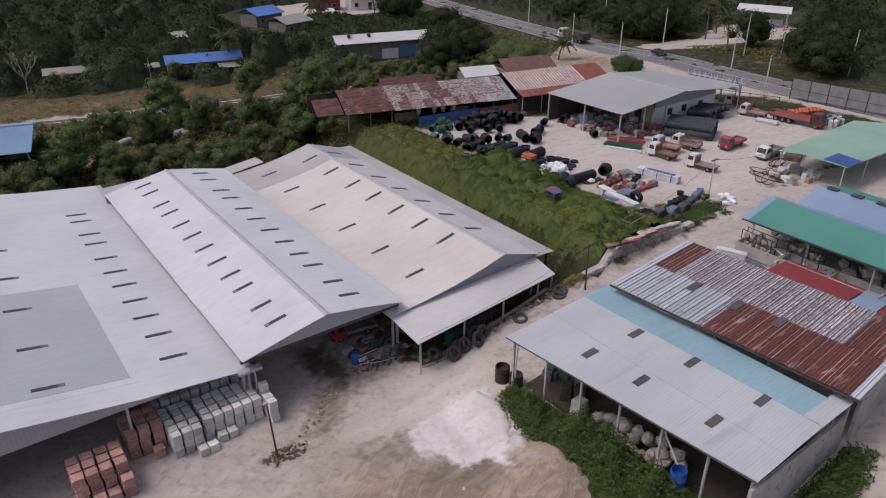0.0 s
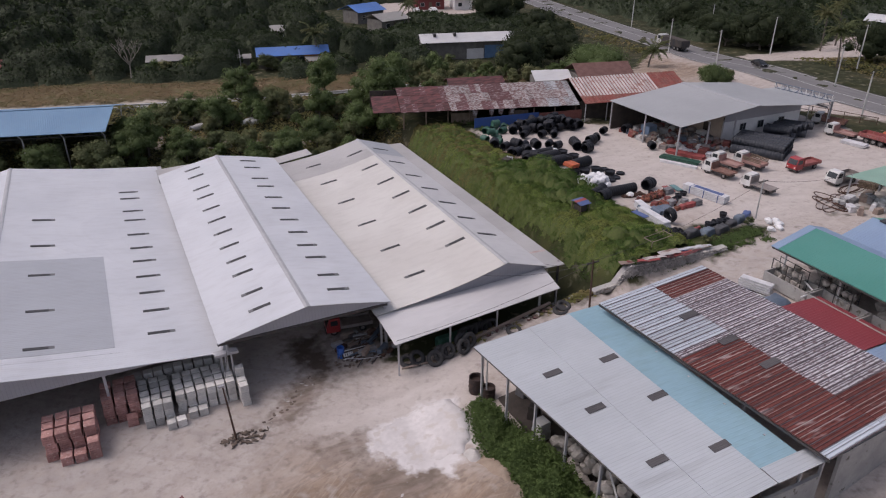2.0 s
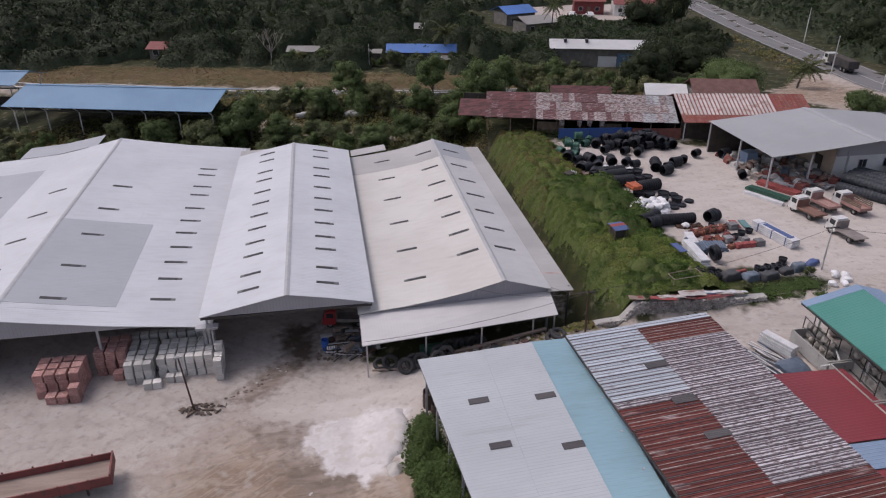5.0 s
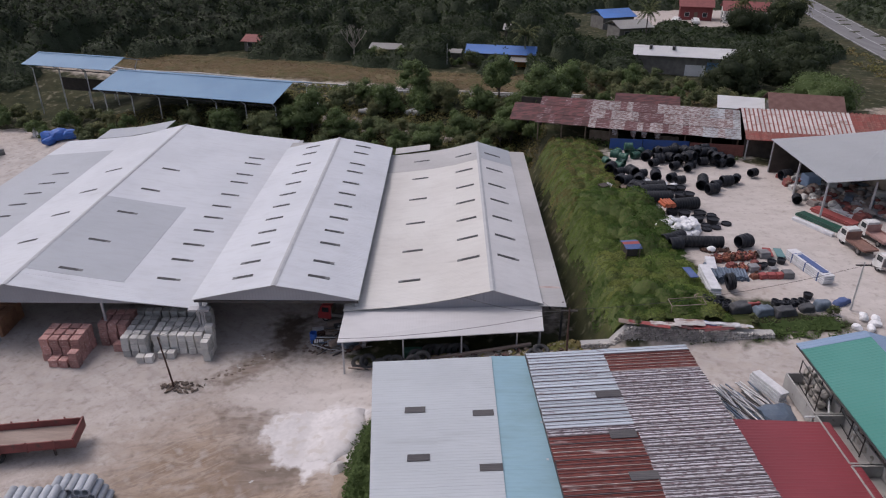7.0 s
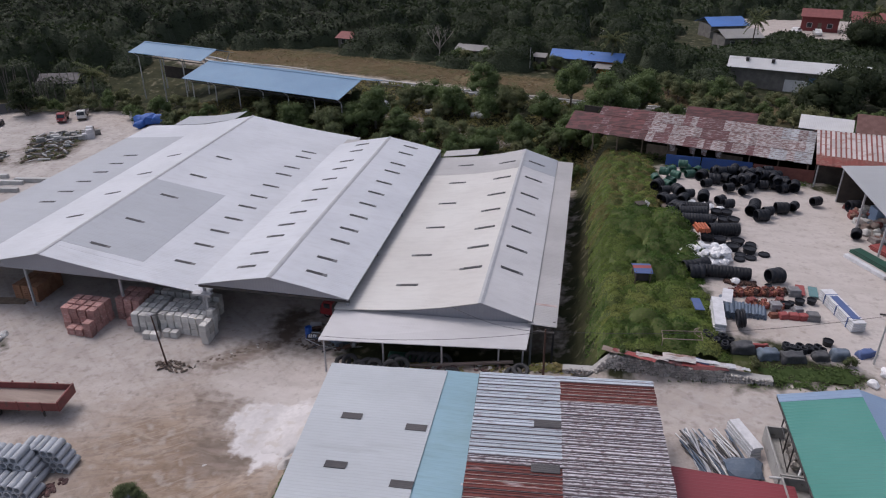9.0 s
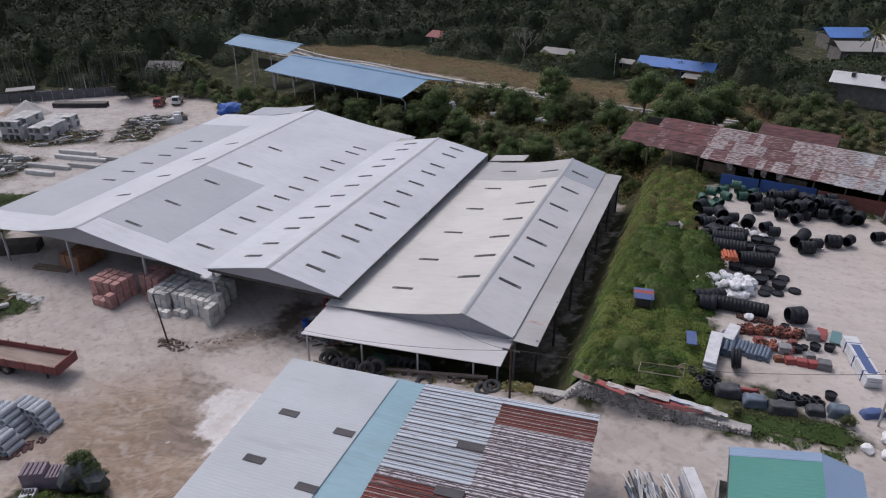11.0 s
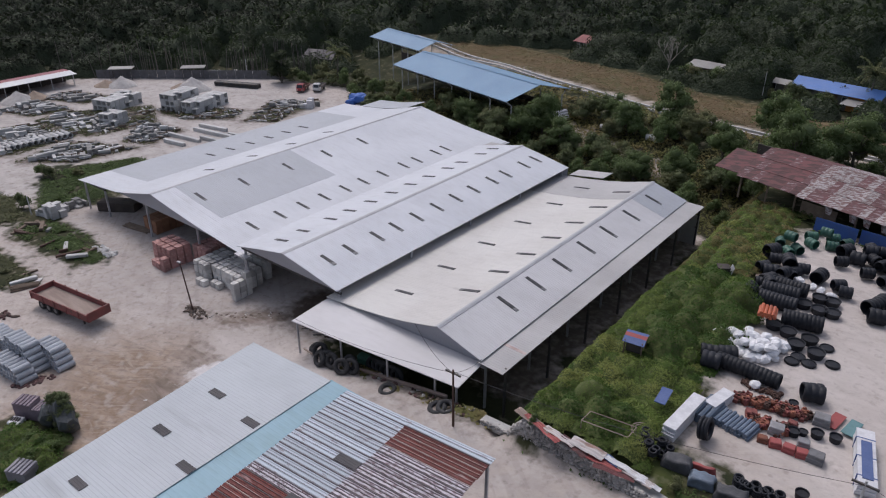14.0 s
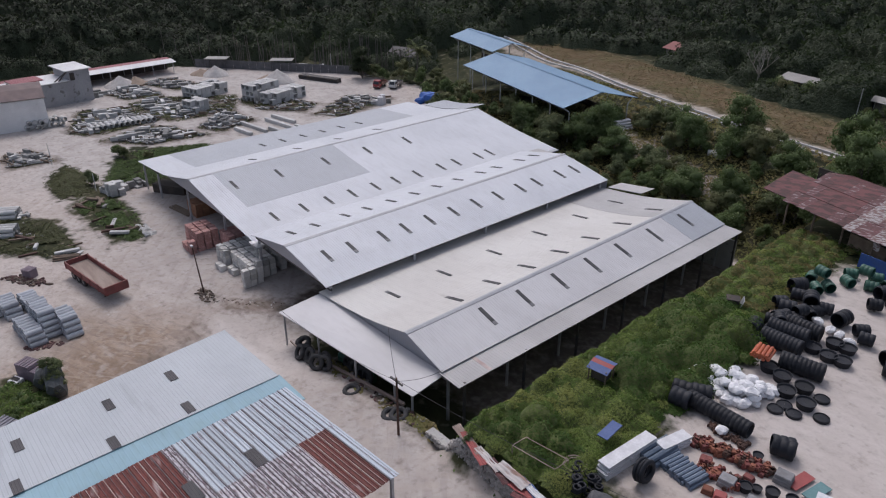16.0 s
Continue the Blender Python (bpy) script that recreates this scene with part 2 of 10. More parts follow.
# ---- building blocks ----
class Geo:
    """A mesh being put together out of simple solids."""

    def __init__(self):
        self.v, self.f, self.k = [], [], []

    def add(self, vs, fs, k=0):
        o = len(self.v)
        self.v += [tuple(p) for p in vs]
        self.f += [tuple(i + o for i in f) for f in fs]
        self.k += [k] * len(fs)
        return self

    def box(self, x0, y0, z0, x1, y1, z1, m=None, b=0.0, k=0):
        """A box; b cuts its top and upright edges."""
        if b <= 0:
            vs = [(x, y, z) for z in (z0, z1) for x, y in ((x0, y0), (x1, y0), (x1, y1), (x0, y1))]
            fs = [(3, 2, 1, 0), (4, 5, 6, 7), (0, 1, 5, 4), (1, 2, 6, 5), (2, 3, 7, 6), (3, 0, 4, 7)]
        else:
            def ring(z, i):
                c = ((x0 + i, y0 + i), (x1 - i, y0 + i), (x1 - i, y1 - i), (x0 + i, y1 - i))
                s = ((b, 0, 0, b), (0, b, -b, 0), (-b, 0, 0, -b), (0, -b, b, 0))
                out = []
                for (x, y), q in zip(c, s):
                    e = ((x, y + abs(q[3]) * (1 if y < (y0 + y1) / 2 else -1)), (x + abs(b) * (1 if x < (x0 + x1) / 2 else -1), y))
                    out += [e]
                order = []
                for j, (p, r) in enumerate(out):
                    order += [p, r] if j % 2 == 0 else [r, p]
                return [(x, y, z) for x, y in order]
            vs = ring(z0, 0) + ring(z1 - b, 0) + ring(z1, b * 0.7)
            fs = [tuple(range(7, -1, -1)), tuple(range(16, 24))]
            for r in (0, 8):
                fs += [(r + i, r + (i + 1) % 8, r + 8 + (i + 1) % 8, r + 8 + i) for i in range(8)]
        if m is not None:
            vs = [m @ Vector(p) for p in vs]
        return self.add(vs, fs, k)

    def cyl(self, p, q, r, n=10, r2=None, caps=True, k=0):
        p, q = Vector(p), Vector(q)
        w = (q - p).normalized()
        u = w.orthogonal().normalized()
        s = w.cross(u)
        r2 = r if r2 is None else r2
        a = [2 * math.pi * i / n for i in range(n)]
        vs = [p + (u * math.cos(t) + s * math.sin(t)) * r for t in a] + [q + (u * math.cos(t) + s * math.sin(t)) * r2 for t in a]
        fs = [(i, (i + 1) % n, n + (i + 1) % n, n + i) for i in range(n)]
        if caps:
            fs += [tuple(range(n - 1, -1, -1)), tuple(range(n, 2 * n))]
        return self.add(vs, fs, k)

    def turned(self, p, q, profile, n=14, k=0):
        """A solid of revolution about the line p-q; profile: (share of the way, radius)."""
        p, q = Vector(p), Vector(q)
        w = (q - p).normalized()
        u = w.orthogonal().normalized()
        s = w.cross(u)
        vs, fs = [], []
        for t, r in profile:
            c = p + (q - p) * t
            vs += [c + (u * math.cos(a) + s * math.sin(a)) * r for a in (2 * math.pi * i / n for i in range(n))]
        for j in range(len(profile) - 1):
            fs += [(j * n + i, j * n + (i + 1) % n, (j + 1) * n + (i + 1) % n, (j + 1) * n + i) for i in range(n)]
        return self.add(vs, fs, k)

    def ring(self, c, axis, r, t, n=18, m=8, k=0):
        """A torus: centre, axis, radius, thickness."""
        w = Vector(axis).normalized()
        u = w.orthogonal().normalized()
        s = w.cross(u)
        c = Vector(c)
        vs = []
        for i in range(n):
            d = u * math.cos(2 * math.pi * i / n) + s * math.sin(2 * math.pi * i / n)
            vs += [c + d * (r + t * math.cos(b)) + w * t * math.sin(b) for b in (2 * math.pi * j / m for j in range(m))]
        fs = [(i * m + j, ((i + 1) % n) * m + j, ((i + 1) % n) * m + (j + 1) % m, i * m + (j + 1) % m) for i in range(n) for j in range(m)]
        return self.add(vs, fs, k)

    def slab(self, a, b, c, d, t, k=0):
        """A sheet with four corners and a thickness, downwards."""
        top = [Vector(p) for p in (a, b, c, d)]
        low = [p - Vector((0, 0, t)) for p in top]
        return self.add(top + low, [(0, 1, 2, 3), (7, 6, 5, 4), (0, 4, 5, 1), (1, 5, 6, 2), (2, 6, 7, 3), (3, 7, 4, 0)], k)


def mesh_of(name, g, mats, smooth=0.0):
    me = bpy.data.meshes.new(name)
    me.from_pydata(g.v, [], g.f)
    for m in (mats if isinstance(mats, (list, tuple)) else [mats]):
        me.materials.append(m)
    if any(g.k):
        me.polygons.foreach_set("material_index", g.k)
    if smooth:
        me.polygons.foreach_set("use_smooth", [True] * len(me.polygons))
        me.set_sharp_from_angle(angle=radians(smooth))
    me.update()
    return me


def part(name, g, material, parent, label="", smooth=0.0):
    """One mesh object under a thing or under a part."""
    me = g if isinstance(g, bpy.types.Mesh) else mesh_of(name, g, material, smooth)
    ob = new(name, me)
    ob.parent = parent
    return tagged(ob, label)


def thing(name, m, label, category, group="", kind=""):
    """The Empty at the base of a thing that has parts."""
    ob = new(name)
    ob.empty_display_size = 0.3
    ob.matrix_world = m
    return tagged(ob, label, category, group, kind)


def single(name, g, material, m, label, category, group="", kind="", smooth=0.0):
    """A thing that is one mesh."""
    me = g if isinstance(g, bpy.types.Mesh) else mesh_of(name, g, material, smooth)
    ob = new(name, me)
    ob.matrix_world = m
    return tagged(ob, label, category, group, kind)


def sst(a, b, x):
    u = min(1.0, max(0.0, (x - a) / (b - a)))
    return u * u * (3 - 2 * u)


def lin(a, b, x):
    return min(1.0, max(0.0, (x - a) / (b - a)))


def gnd(x, y):
    """The ground's height: low yard, ramp, upper lot, back strip and field."""
    left = -1.0 * (1 - sst(-32, -6, x))
    ramp = 5.0 * lin(24, 60, x)
    low = left + ramp
    plat = left + 5.0 * sst(43.6, 47.2, x)
    e = sst(43.0, 45.0, x)
    k = sst(37.6 - 1.2 * e, 39.4 - 2.4 * e, y)
    z = low * (1 - k) + plat * k
    b = sst(82, 106, y) * sst(-34, -12, x)
    z = z * (1 - b) + 3.6 * b
    f = sst(110, 135, y)
    return z * (1 - f) + 3.6 * f


def on(x, y, rz=0.0, dz=0.0):
    """A pose on the ground."""
    return pose(x, y, gnd(x, y) + dz, 0, 0, rz)


# ---- ground ----
def side(poly, x, y):
    """Signed distance to a polygon, inside positive; x and y are arrays."""
    d = np.full(x.shape, 1e9)
    inside = np.zeros(x.shape, bool)
    for (ax, ay), (bx, by) in zip(poly, poly[1:] + poly[:1]):
        ex, ey = bx - ax, by - ay
        t = np.clip(((x - ax) * ex + (y - ay) * ey) / (ex * ex + ey * ey), 0, 1)
        d = np.minimum(d, np.hypot(x - ax - t * ex, y - ay - t * ey))
        if ey:
            cross = (ay > y) != (by > y)
            inside ^= cross & (x < ex * (y - ay) / ey + ax)
    return np.where(inside, d, -d)


FRONT_YARD = [(-120, -60), (110, -60), (110, 36), (66, 36.6), (57, 35.2), (44, 36.6), (26, 39), (26, 43), (43, 43), (43, 79), (-20, 84), (-22, 60), (-19, 44), (-19, 38), (-3, 35), (-3, 32), (-19, 31.5), (-23, 35), (-26, 39), (-34, 41), (-38, 46), (-30, 56), (-22, 62), (-20, 84), (-22, 95), (-36, 104), (-76, 94), (-92, 60), (-95, 20)]
GRASS_ISLAND = [(-23, 24), (-14, 29.5), (-4.5, 29.6), (-3, 27.2), (-9, 22), (-16, 18), (-28, 19)]
STORE_YARD = [(55, 41), (54.5, 50), (54.5, 58), (52.5, 69), (53, 77), (68, 77), (71, 70), (99, 63), (100, 36), (66, 36), (62, 38.5)]
ROADSIDE = [(99, 84), (100, 66), (107, 57), (108, 20), (113, 20), (113, 70), (117, 90), (121, 108), (116, 112), (98, 99), (97, 92)]
BACK_PATH = [(10, 98.5), (12, 96.2), (21.5, 94.6), (26, 93), (32.5, 90.6), (34.5, 92.6), (27, 95.6), (21.8, 97.2), (13, 99.4)]
ROADSIDE_EARTH = [(96, 92), (98, 100), (105, 110), (113, 116), (115, 97), (109, 87), (100, 85)]
LANE = [(34, 31.2), (49.5, 31.0), (66, 29.5), (68, 34.5), (57.4, 35.4), (44, 36.6), (31, 37.0)]
SCRAP_CORNER = [(14.8, 19.0), (17.0, 15.6), (20, 14.0), (24.6, 14.8), (23.4, 19.0), (20.8, 20.2), (17.5, 20.8)]
FAR_LOT = [(126, 95), (136, 86.5), (151, 86), (158, 82), (176, 91), (184, 105), (163, 106), (148, 98), (128, 102)]
HOUSE_LOT = [(76, 178), (119, 176), (119, 205), (84, 205)]
SHED_SHADE = [(26.5, 41.2), (43.0, 40.6), (43.6, 77.5), (26, 77.5)]
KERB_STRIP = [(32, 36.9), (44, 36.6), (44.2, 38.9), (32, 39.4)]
FRONT_ISLES = [[(-17.2, 31.9), (-8.4, 33.0), (-3.0, 33.6), (-3.2, 35.4), (-7.3, 36.0), (-10, 37), (-18.5, 36.4), (-20, 34)], [(-30.5, 31.9), (-36.5, 35.8), (-30, 37.2), (-26.4, 36.4), (-21, 35.2), (-21.8, 31.5)], [(-24, 37.4), (-34.2, 42.6), (-35.5, 46), (-32.3, 55.2), (-27, 56), (-23, 47), (-20.5, 44), (-19.8, 40)]]
ISLES = [[(-51, 41), (-47.5, 43.5), (-49.5, 54.5), (-59.5, 53), (-63, 46)], [(-43.5, 43.5), (-37.5, 48.5), (-36.5, 57), (-47, 52.5)], [(-62, 54.5), (-47.5, 56), (-46.5, 66), (-56, 71), (-63, 60)], [(-74, 53), (-66, 55), (-65, 61), (-74.5, 60)], [(-76, 61.5), (-67, 65), (-68, 70), (-77, 67)], [(-40.5, 58), (-36.5, 60), (-39, 66.5), (-47.5, 65.5)], [(-45, 30), (-39.5, 30), (-39, 35), (-45, 33.6)], [(-52, 70.5), (-44, 71), (-38, 76), (-41, 80), (-52, 77)], [(-35, 77), (-41.5, 87.5), (-35, 92.5), (-31, 80)]]
FIELD = [(-46, 131), (44, 110.5), (75, 102), (84, 104), (60, 121), (26, 125), (4, 134), (-30, 141)]
TRACK = [(-60, 133), (-20, 123.2), (10, 115.0), (40, 107.8), (62, 103), (63, 106), (40, 110.8), (10, 118), (-20, 126), (-60, 137)]
YARD_STAINS = [[(56, 40.5), (62, 41), (61, 44), (56.5, 43.5)], [(56, 46), (61, 47.5), (60, 48.8), (56, 48)]]
BROWN = [(9.5, 25.5), (12, 29), (16, 32.5), (20.5, 32), (22.4, 28), (24.5, 26.3), (29, 24), (30, 12), (18, 12), (14, 17.5), (12.8, 22)]
WHITE = [(27.4, 32.3), (27.8, 30.2), (27.5, 29.0), (26.8, 27.8), (25.9, 27.1), (24.1, 27.2), (22.7, 27.5), (21.7, 28.4), (20.9, 29.3), (20.6, 30.8), (21.2, 31.8), (22.5, 32.4), (24.7, 32.7), (26.3, 32.7)]
PALE = [(30.0, 35.6), (28.0, 32.0), (20.0, 30.0), (17.9, 32.6), (18.0, 34.6), (20.0, 35.0), (22.9, 36.3), (25.9, 36.6)]
DAMP = [[(17.0, 32.6), (18.6, 32.2), (20.6, 32.0), (20.3, 30.4), (19.6, 30.2), (17.8, 30.9)], [(19.2, 28.3), (21.5, 28.1), (23.0, 27.1), (24.4, 26.7), (23.7, 25.2), (20.4, 25.6)], [(19.6, 39.4), (18.7, 38.0), (17.4, 36.6), (16.3, 35.4), (15.8, 35.8), (16.7, 37.2), (17.9, 38.7), (18.8, 39.8)]]
SPILL = [(24.4, 27.4), (25.7, 27.2), (25.0, 25.7), (24.1, 26.0)]
LUSH = [(46.0, 37.2), (56.6, 36.6), (54.4, 40.5), (53.6, 46), (53.6, 56), (51.6, 66), (51.4, 79), (46.0, 79.5), (45.8, 60)]
OIL = [(18.6, 45.5), (18.8, 41.4), (19.8, 39.6), (21.2, 40.4), (21.4, 45.5)]
DIRTY = [(12, 34.2), (15, 35.4), (18.5, 37.6), (21.5, 38.6), (25.5, 38.8), (25.6, 45), (18.4, 46), (18.0, 40.4), (14.8, 36.6), (11.6, 35.8)]
CASTING = [(-80, 34), (-30, 30), (-22, 62), (-24, 94), (-60, 98), (-90, 66)]
GREYISH = [(-20, 33), (-4, 33), (4, 31), (12, 34), (20, 38), (27, 40), (27, 84), (-20, 84)]


def lines(lo, a, b, hi, step):
    """Grid lines, close between a and b and ever wider apart outside."""
    out = list(np.arange(a, b, step))
    d, v = step, b
    while v < hi:
        out.append(v)
        d *= 1.35
        v += d
    out.append(hi)
    d, v = step, a
    low = []
    while v > lo:
        d *= 1.35
        v -= d
        low.append(max(v, lo))
    return np.array(sorted(low) + out)


def build_ground():
    gx, gy = lines(-2600, -125, 165, 2600, 0.9), lines(-2600, -20, 205, 2600, 0.9)
    x, y = [a.ravel() for a in np.meshgrid(gx, gy)]
    z = np.array([gnd(a, b) for a, b in zip(x, y)])
    jig = np.array([noise.noise((a * 0.35, b * 0.35, 0.0)) + 0.5 * noise.noise((a * 0.9, b * 0.9, 3.0)) for a, b in zip(x, y)])
    warp = jig * 1.1

    def soft(poly, w=1.2):
        return np.clip((side(poly, x, y) + warp) / w * 0.5 + 0.5, 0, 1)
    sand = np.maximum.reduce([soft(FRONT_YARD), soft(STORE_YARD), soft(ROADSIDE), soft(FAR_LOT), soft(HOUSE_LOT), soft(BACK_PATH)])
    for isle in [GRASS_ISLAND, SCRAP_CORNER] + FRONT_ISLES:
        sand = np.minimum(sand, 1 - soft(isle))
    field, track = soft(FIELD, 3), soft(TRACK)
    brown, white, grey = np.maximum.reduce([soft(BROWN, 3), soft(ROADSIDE_EARTH, 3)] + [0.75 * soft(s, 1.5) for s in YARD_STAINS]), np.maximum(soft(WHITE, 0.7), soft(SPILL, 0.5)), np.maximum(soft(GREYISH, 5), soft(LANE, 2))
    pale, damp = np.maximum(soft(PALE, 2.4), 0.6 * soft(STORE_YARD, 3)), np.maximum.reduce([np.clip((side(d, x, y) + 0.4 + 0.4 * warp) / 0.9 * 0.5 + 0.5, 0, 1) for d in DAMP])
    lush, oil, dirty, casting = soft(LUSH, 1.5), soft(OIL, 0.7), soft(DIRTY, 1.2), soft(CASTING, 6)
    # dirt on yard, kerb and islands; the right warehouse's shade painted on its floor
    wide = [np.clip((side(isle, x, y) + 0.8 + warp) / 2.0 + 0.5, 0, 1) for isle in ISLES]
    dirty = np.maximum.reduce([0.45 * dirty, 0.95 * soft(SHED_SHADE), 0.7 * soft(KERB_STRIP)] + wide)
    # a heap of tipped soil, and worn ruts
    z += 1.1 * np.exp(-(((x - 25.5) / 2.3) ** 2 + ((y - 22.5) / 2.6) ** 2)) * (1 + 0.3 * jig)
    z += 0.05 * jig * sand + 0.22 * jig * (1 - sand)
    nx, ny = len(gx), len(gy)
    i = np.arange(ny - 1)[:, None] * nx + np.arange(nx - 1)[None, :]
    faces = np.stack([i, i + 1, i + nx + 1, i + nx], -1).reshape(-1, 4)
    me = bpy.data.meshes.new("ground")
    me.from_pydata(np.stack([x, y, z], -1).tolist(), [], faces.tolist())
    zones = (("cover", (sand, field, track)), ("soil", (brown, white, grey)), ("stain", (oil, dirty, lush)), ("works", (casting, pale, damp)))
    for key, data in zones:
        me.attributes.new(key, "FLOAT_VECTOR", "POINT").data.foreach_set("vector", np.stack(data, -1).astype(np.float32).ravel())
    where = {"sand": ("cover", 0), "field": ("cover", 1), "track": ("cover", 2), "brown": ("soil", 0), "white": ("soil", 1), "grey": ("soil", 2), "oil": ("stain", 0), "dirty": ("stain", 1), "lush": ("stain", 2), "casting": ("works", 0), "pale": ("works", 1), "damp": ("works", 2)}
    me.polygons.foreach_set("use_smooth", [True] * len(me.polygons))
    m, n, l, p = shader("yard_and_scrub_ground")

    def attr(key):
        a, s = n.new("ShaderNodeAttribute"), n.new("ShaderNodeSeparateXYZ")
        a.attribute_name = where[key][0]
        l.new(a.outputs["Vector"], s.inputs["Vector"])
        return s.outputs[where[key][1]]

    def frayed(key, width=0.5, scale=0.9):
        k = n.new("ShaderNodeMath")
        k.operation = "ADD"
        l.new(attr(key), k.inputs[0])
        l.new(span(n, l, noise_at(n, l, scale, 6), 0.3, 0.7, -0.3, 0.3), k.inputs[1])
        return span(n, l, k.outputs[0], 0.5 - width / 2, 0.5 + width / 2)
    broad, mid, fine = noise_at(n, l, 0.09, 5), noise_at(n, l, 0.55, 6), noise_at(n, l, 5.0, 5)
    rut = noise_at(n, l, 0.28, 6, (1.0, 3.2, 1))
    track_lines = noise_at(n, l, 0.42, 6, (0.6, 2.2, 1), 1.2)
    grit, wheel_a, wheel_b = noise_at(n, l, 1.7, 8), lines_at(n, l, 24, 0.12, 1.5), lines_at(n, l, -38, 0.10, 1.3)
    dust = blend(n, l, span(n, l, broad, 0.38, 0.62), (0.505, 0.452, 0.416), (0.44, 0.388, 0.354))
    dust = blend(n, l, span(n, l, mid, 0.45, 0.68, 0.0, 0.3), dust, (0.35, 0.30, 0.265))
    dust = blend(n, l, span(n, l, rut, 0.54, 0.66, 0.0, 0.4), dust, (0.52, 0.47, 0.44))
    dust = blend(n, l, span(n, l, wheel_a, 0.56, 0.64, 0.0, 0.30), dust, (0.56, 0.51, 0.48))
    dust = blend(n, l, span(n, l, wheel_b, 0.57, 0.64, 0.0, 0.26), dust, (0.31, 0.262, 0.23))
    dust = blend(n, l, span(n, l, grit, 0.52, 0.72, 0.0, 0.40), dust, (0.29, 0.245, 0.215))
    dust = blend(n, l, span(n, l, fine, 0.5, 0.8, 0.0, 0.32), dust, (0.22, 0.185, 0.165))
    grey_dust = blend(n, l, span(n, l, mid, 0.4, 0.7), (0.41, 0.378, 0.36), (0.335, 0.303, 0.285))
    grey_dust = blend(n, l, span(n, l, grit, 0.55, 0.74, 0.0, 0.35), grey_dust, (0.26, 0.235, 0.22))
    grey_dust = blend(n, l, span(n, l, wheel_b, 0.57, 0.63, 0.0, 0.35), grey_dust, (0.27, 0.242, 0.226))
    dust = blend(n, l, span(n, l, attr("grey"), 0, 1, 0.0, 0.75), dust, grey_dust)
    soil = blend(n, l, span(n, l, rut, 0.40, 0.60), (0.225, 0.158, 0.108), (0.33, 0.25, 0.188))
    soil = blend(n, l, span(n, l, wheel_a, 0.53, 0.60, 0.0, 0.5), soil, (0.17, 0.12, 0.088))
    soil = blend(n, l, span(n, l, lines_at(n, l, 16, 0.25, 4.5, 3, 0.9), 0.55, 0.63, 0.0, 0.55), soil, (0.19, 0.138, 0.104))
    soil = blend(n, l, span(n, l, lines_at(n, l, 40, 0.2, 3.6, 3, 0.9), 0.56, 0.64, 0.0, 0.4), soil, (0.40, 0.33, 0.27))
    soil = blend(n, l, span(n, l, track_lines, 0.44, 0.36, 0.0, 0.4), soil, (0.43, 0.36, 0.30))
    soil = blend(n, l, span(n, l, grit, 0.56, 0.70, 0.0, 0.5), soil, (0.185, 0.135, 0.105))
    dust = blend(n, l, span(n, l, frayed("brown", 1.1), 0, 1, 0.0, 0.95), dust, soil)
    dust = blend(n, l, span(n, l, frayed("casting", 0.8), 0, 1, 0.0, 0.8), dust, blend(n, l, span(n, l, mid, 0.4, 0.6), (0.47, 0.442, 0.42), (0.385, 0.355, 0.335)))
    # real dirt, and the painted shade of the right warehouse's interior
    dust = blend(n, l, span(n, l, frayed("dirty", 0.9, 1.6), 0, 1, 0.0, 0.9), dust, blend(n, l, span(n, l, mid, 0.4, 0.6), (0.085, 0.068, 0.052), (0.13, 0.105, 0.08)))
    dust = blend(n, l, span(n, l, frayed("pale", 1.0), 0, 1, 0.0, 0.8), dust, blend(n, l, span(n, l, rut, 0.4, 0.65), (0.58, 0.54, 0.515), (0.47, 0.43, 0.405)))
    dust = blend(n, l, span(n, l, frayed("damp", 0.7, 1.6), 0, 1, 0.0, 0.8), dust, blend(n, l, span(n, l, track_lines, 0.42, 0.6), (0.15, 0.118, 0.095), (0.26, 0.21, 0.178)))
    dust = blend(n, l, span(n, l, frayed("white", 0.4, 1.2), 0, 1, 0.0, 0.95), dust, blend(n, l, span(n, l, mid, 0.4, 0.7), (0.665, 0.64, 0.635), (0.57, 0.54, 0.53)))
    scrub = blend(n, l, span(n, l, mid, 0.35, 0.65), (0.024, 0.031, 0.015), (0.052, 0.052, 0.026))
    scrub = blend(n, l, span(n, l, broad, 0.5, 0.7, 0, 0.3), scrub, (0.12, 0.095, 0.06))
    dry = blend(n, l, span(n, l, mid, 0.35, 0.65), (0.20, 0.142, 0.085), (0.135, 0.115, 0.058))
    scrub = blend(n, l, frayed("field", 0.8), scrub, dry)
    dust = blend(n, l, span(n, l, frayed("oil", 0.7, 1.4), 0, 1, 0.0, 0.92), dust, (0.075, 0.055, 0.042))
    scrub = blend(n, l, frayed("lush", 0.8), scrub, blend(n, l, span(n, l, mid, 0.35, 0.65), (0.055, 0.072, 0.02), (0.085, 0.092, 0.03)))
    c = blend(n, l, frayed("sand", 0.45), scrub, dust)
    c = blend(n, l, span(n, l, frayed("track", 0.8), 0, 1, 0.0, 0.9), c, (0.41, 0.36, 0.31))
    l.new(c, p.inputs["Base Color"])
    p.inputs["Roughness"].default_value = 0.95
    p.inputs["Specular IOR Level"].default_value = 0.15
    relief(n, l, p, grit, 0.55, 0.12)
    me.materials.append(m)
    tagged(new("ground", me), "pale dusty yard ground with scrub and a dry field", "ground", kind="structure")


build_ground()

M_ASPHALT = surface("worn_asphalt", (0.16, 0.155, 0.16), (0.20, 0.195, 0.195), scale=0.25, fine=4, rough=0.85, bump=0.15, stretch=(3, 0.3, 1))
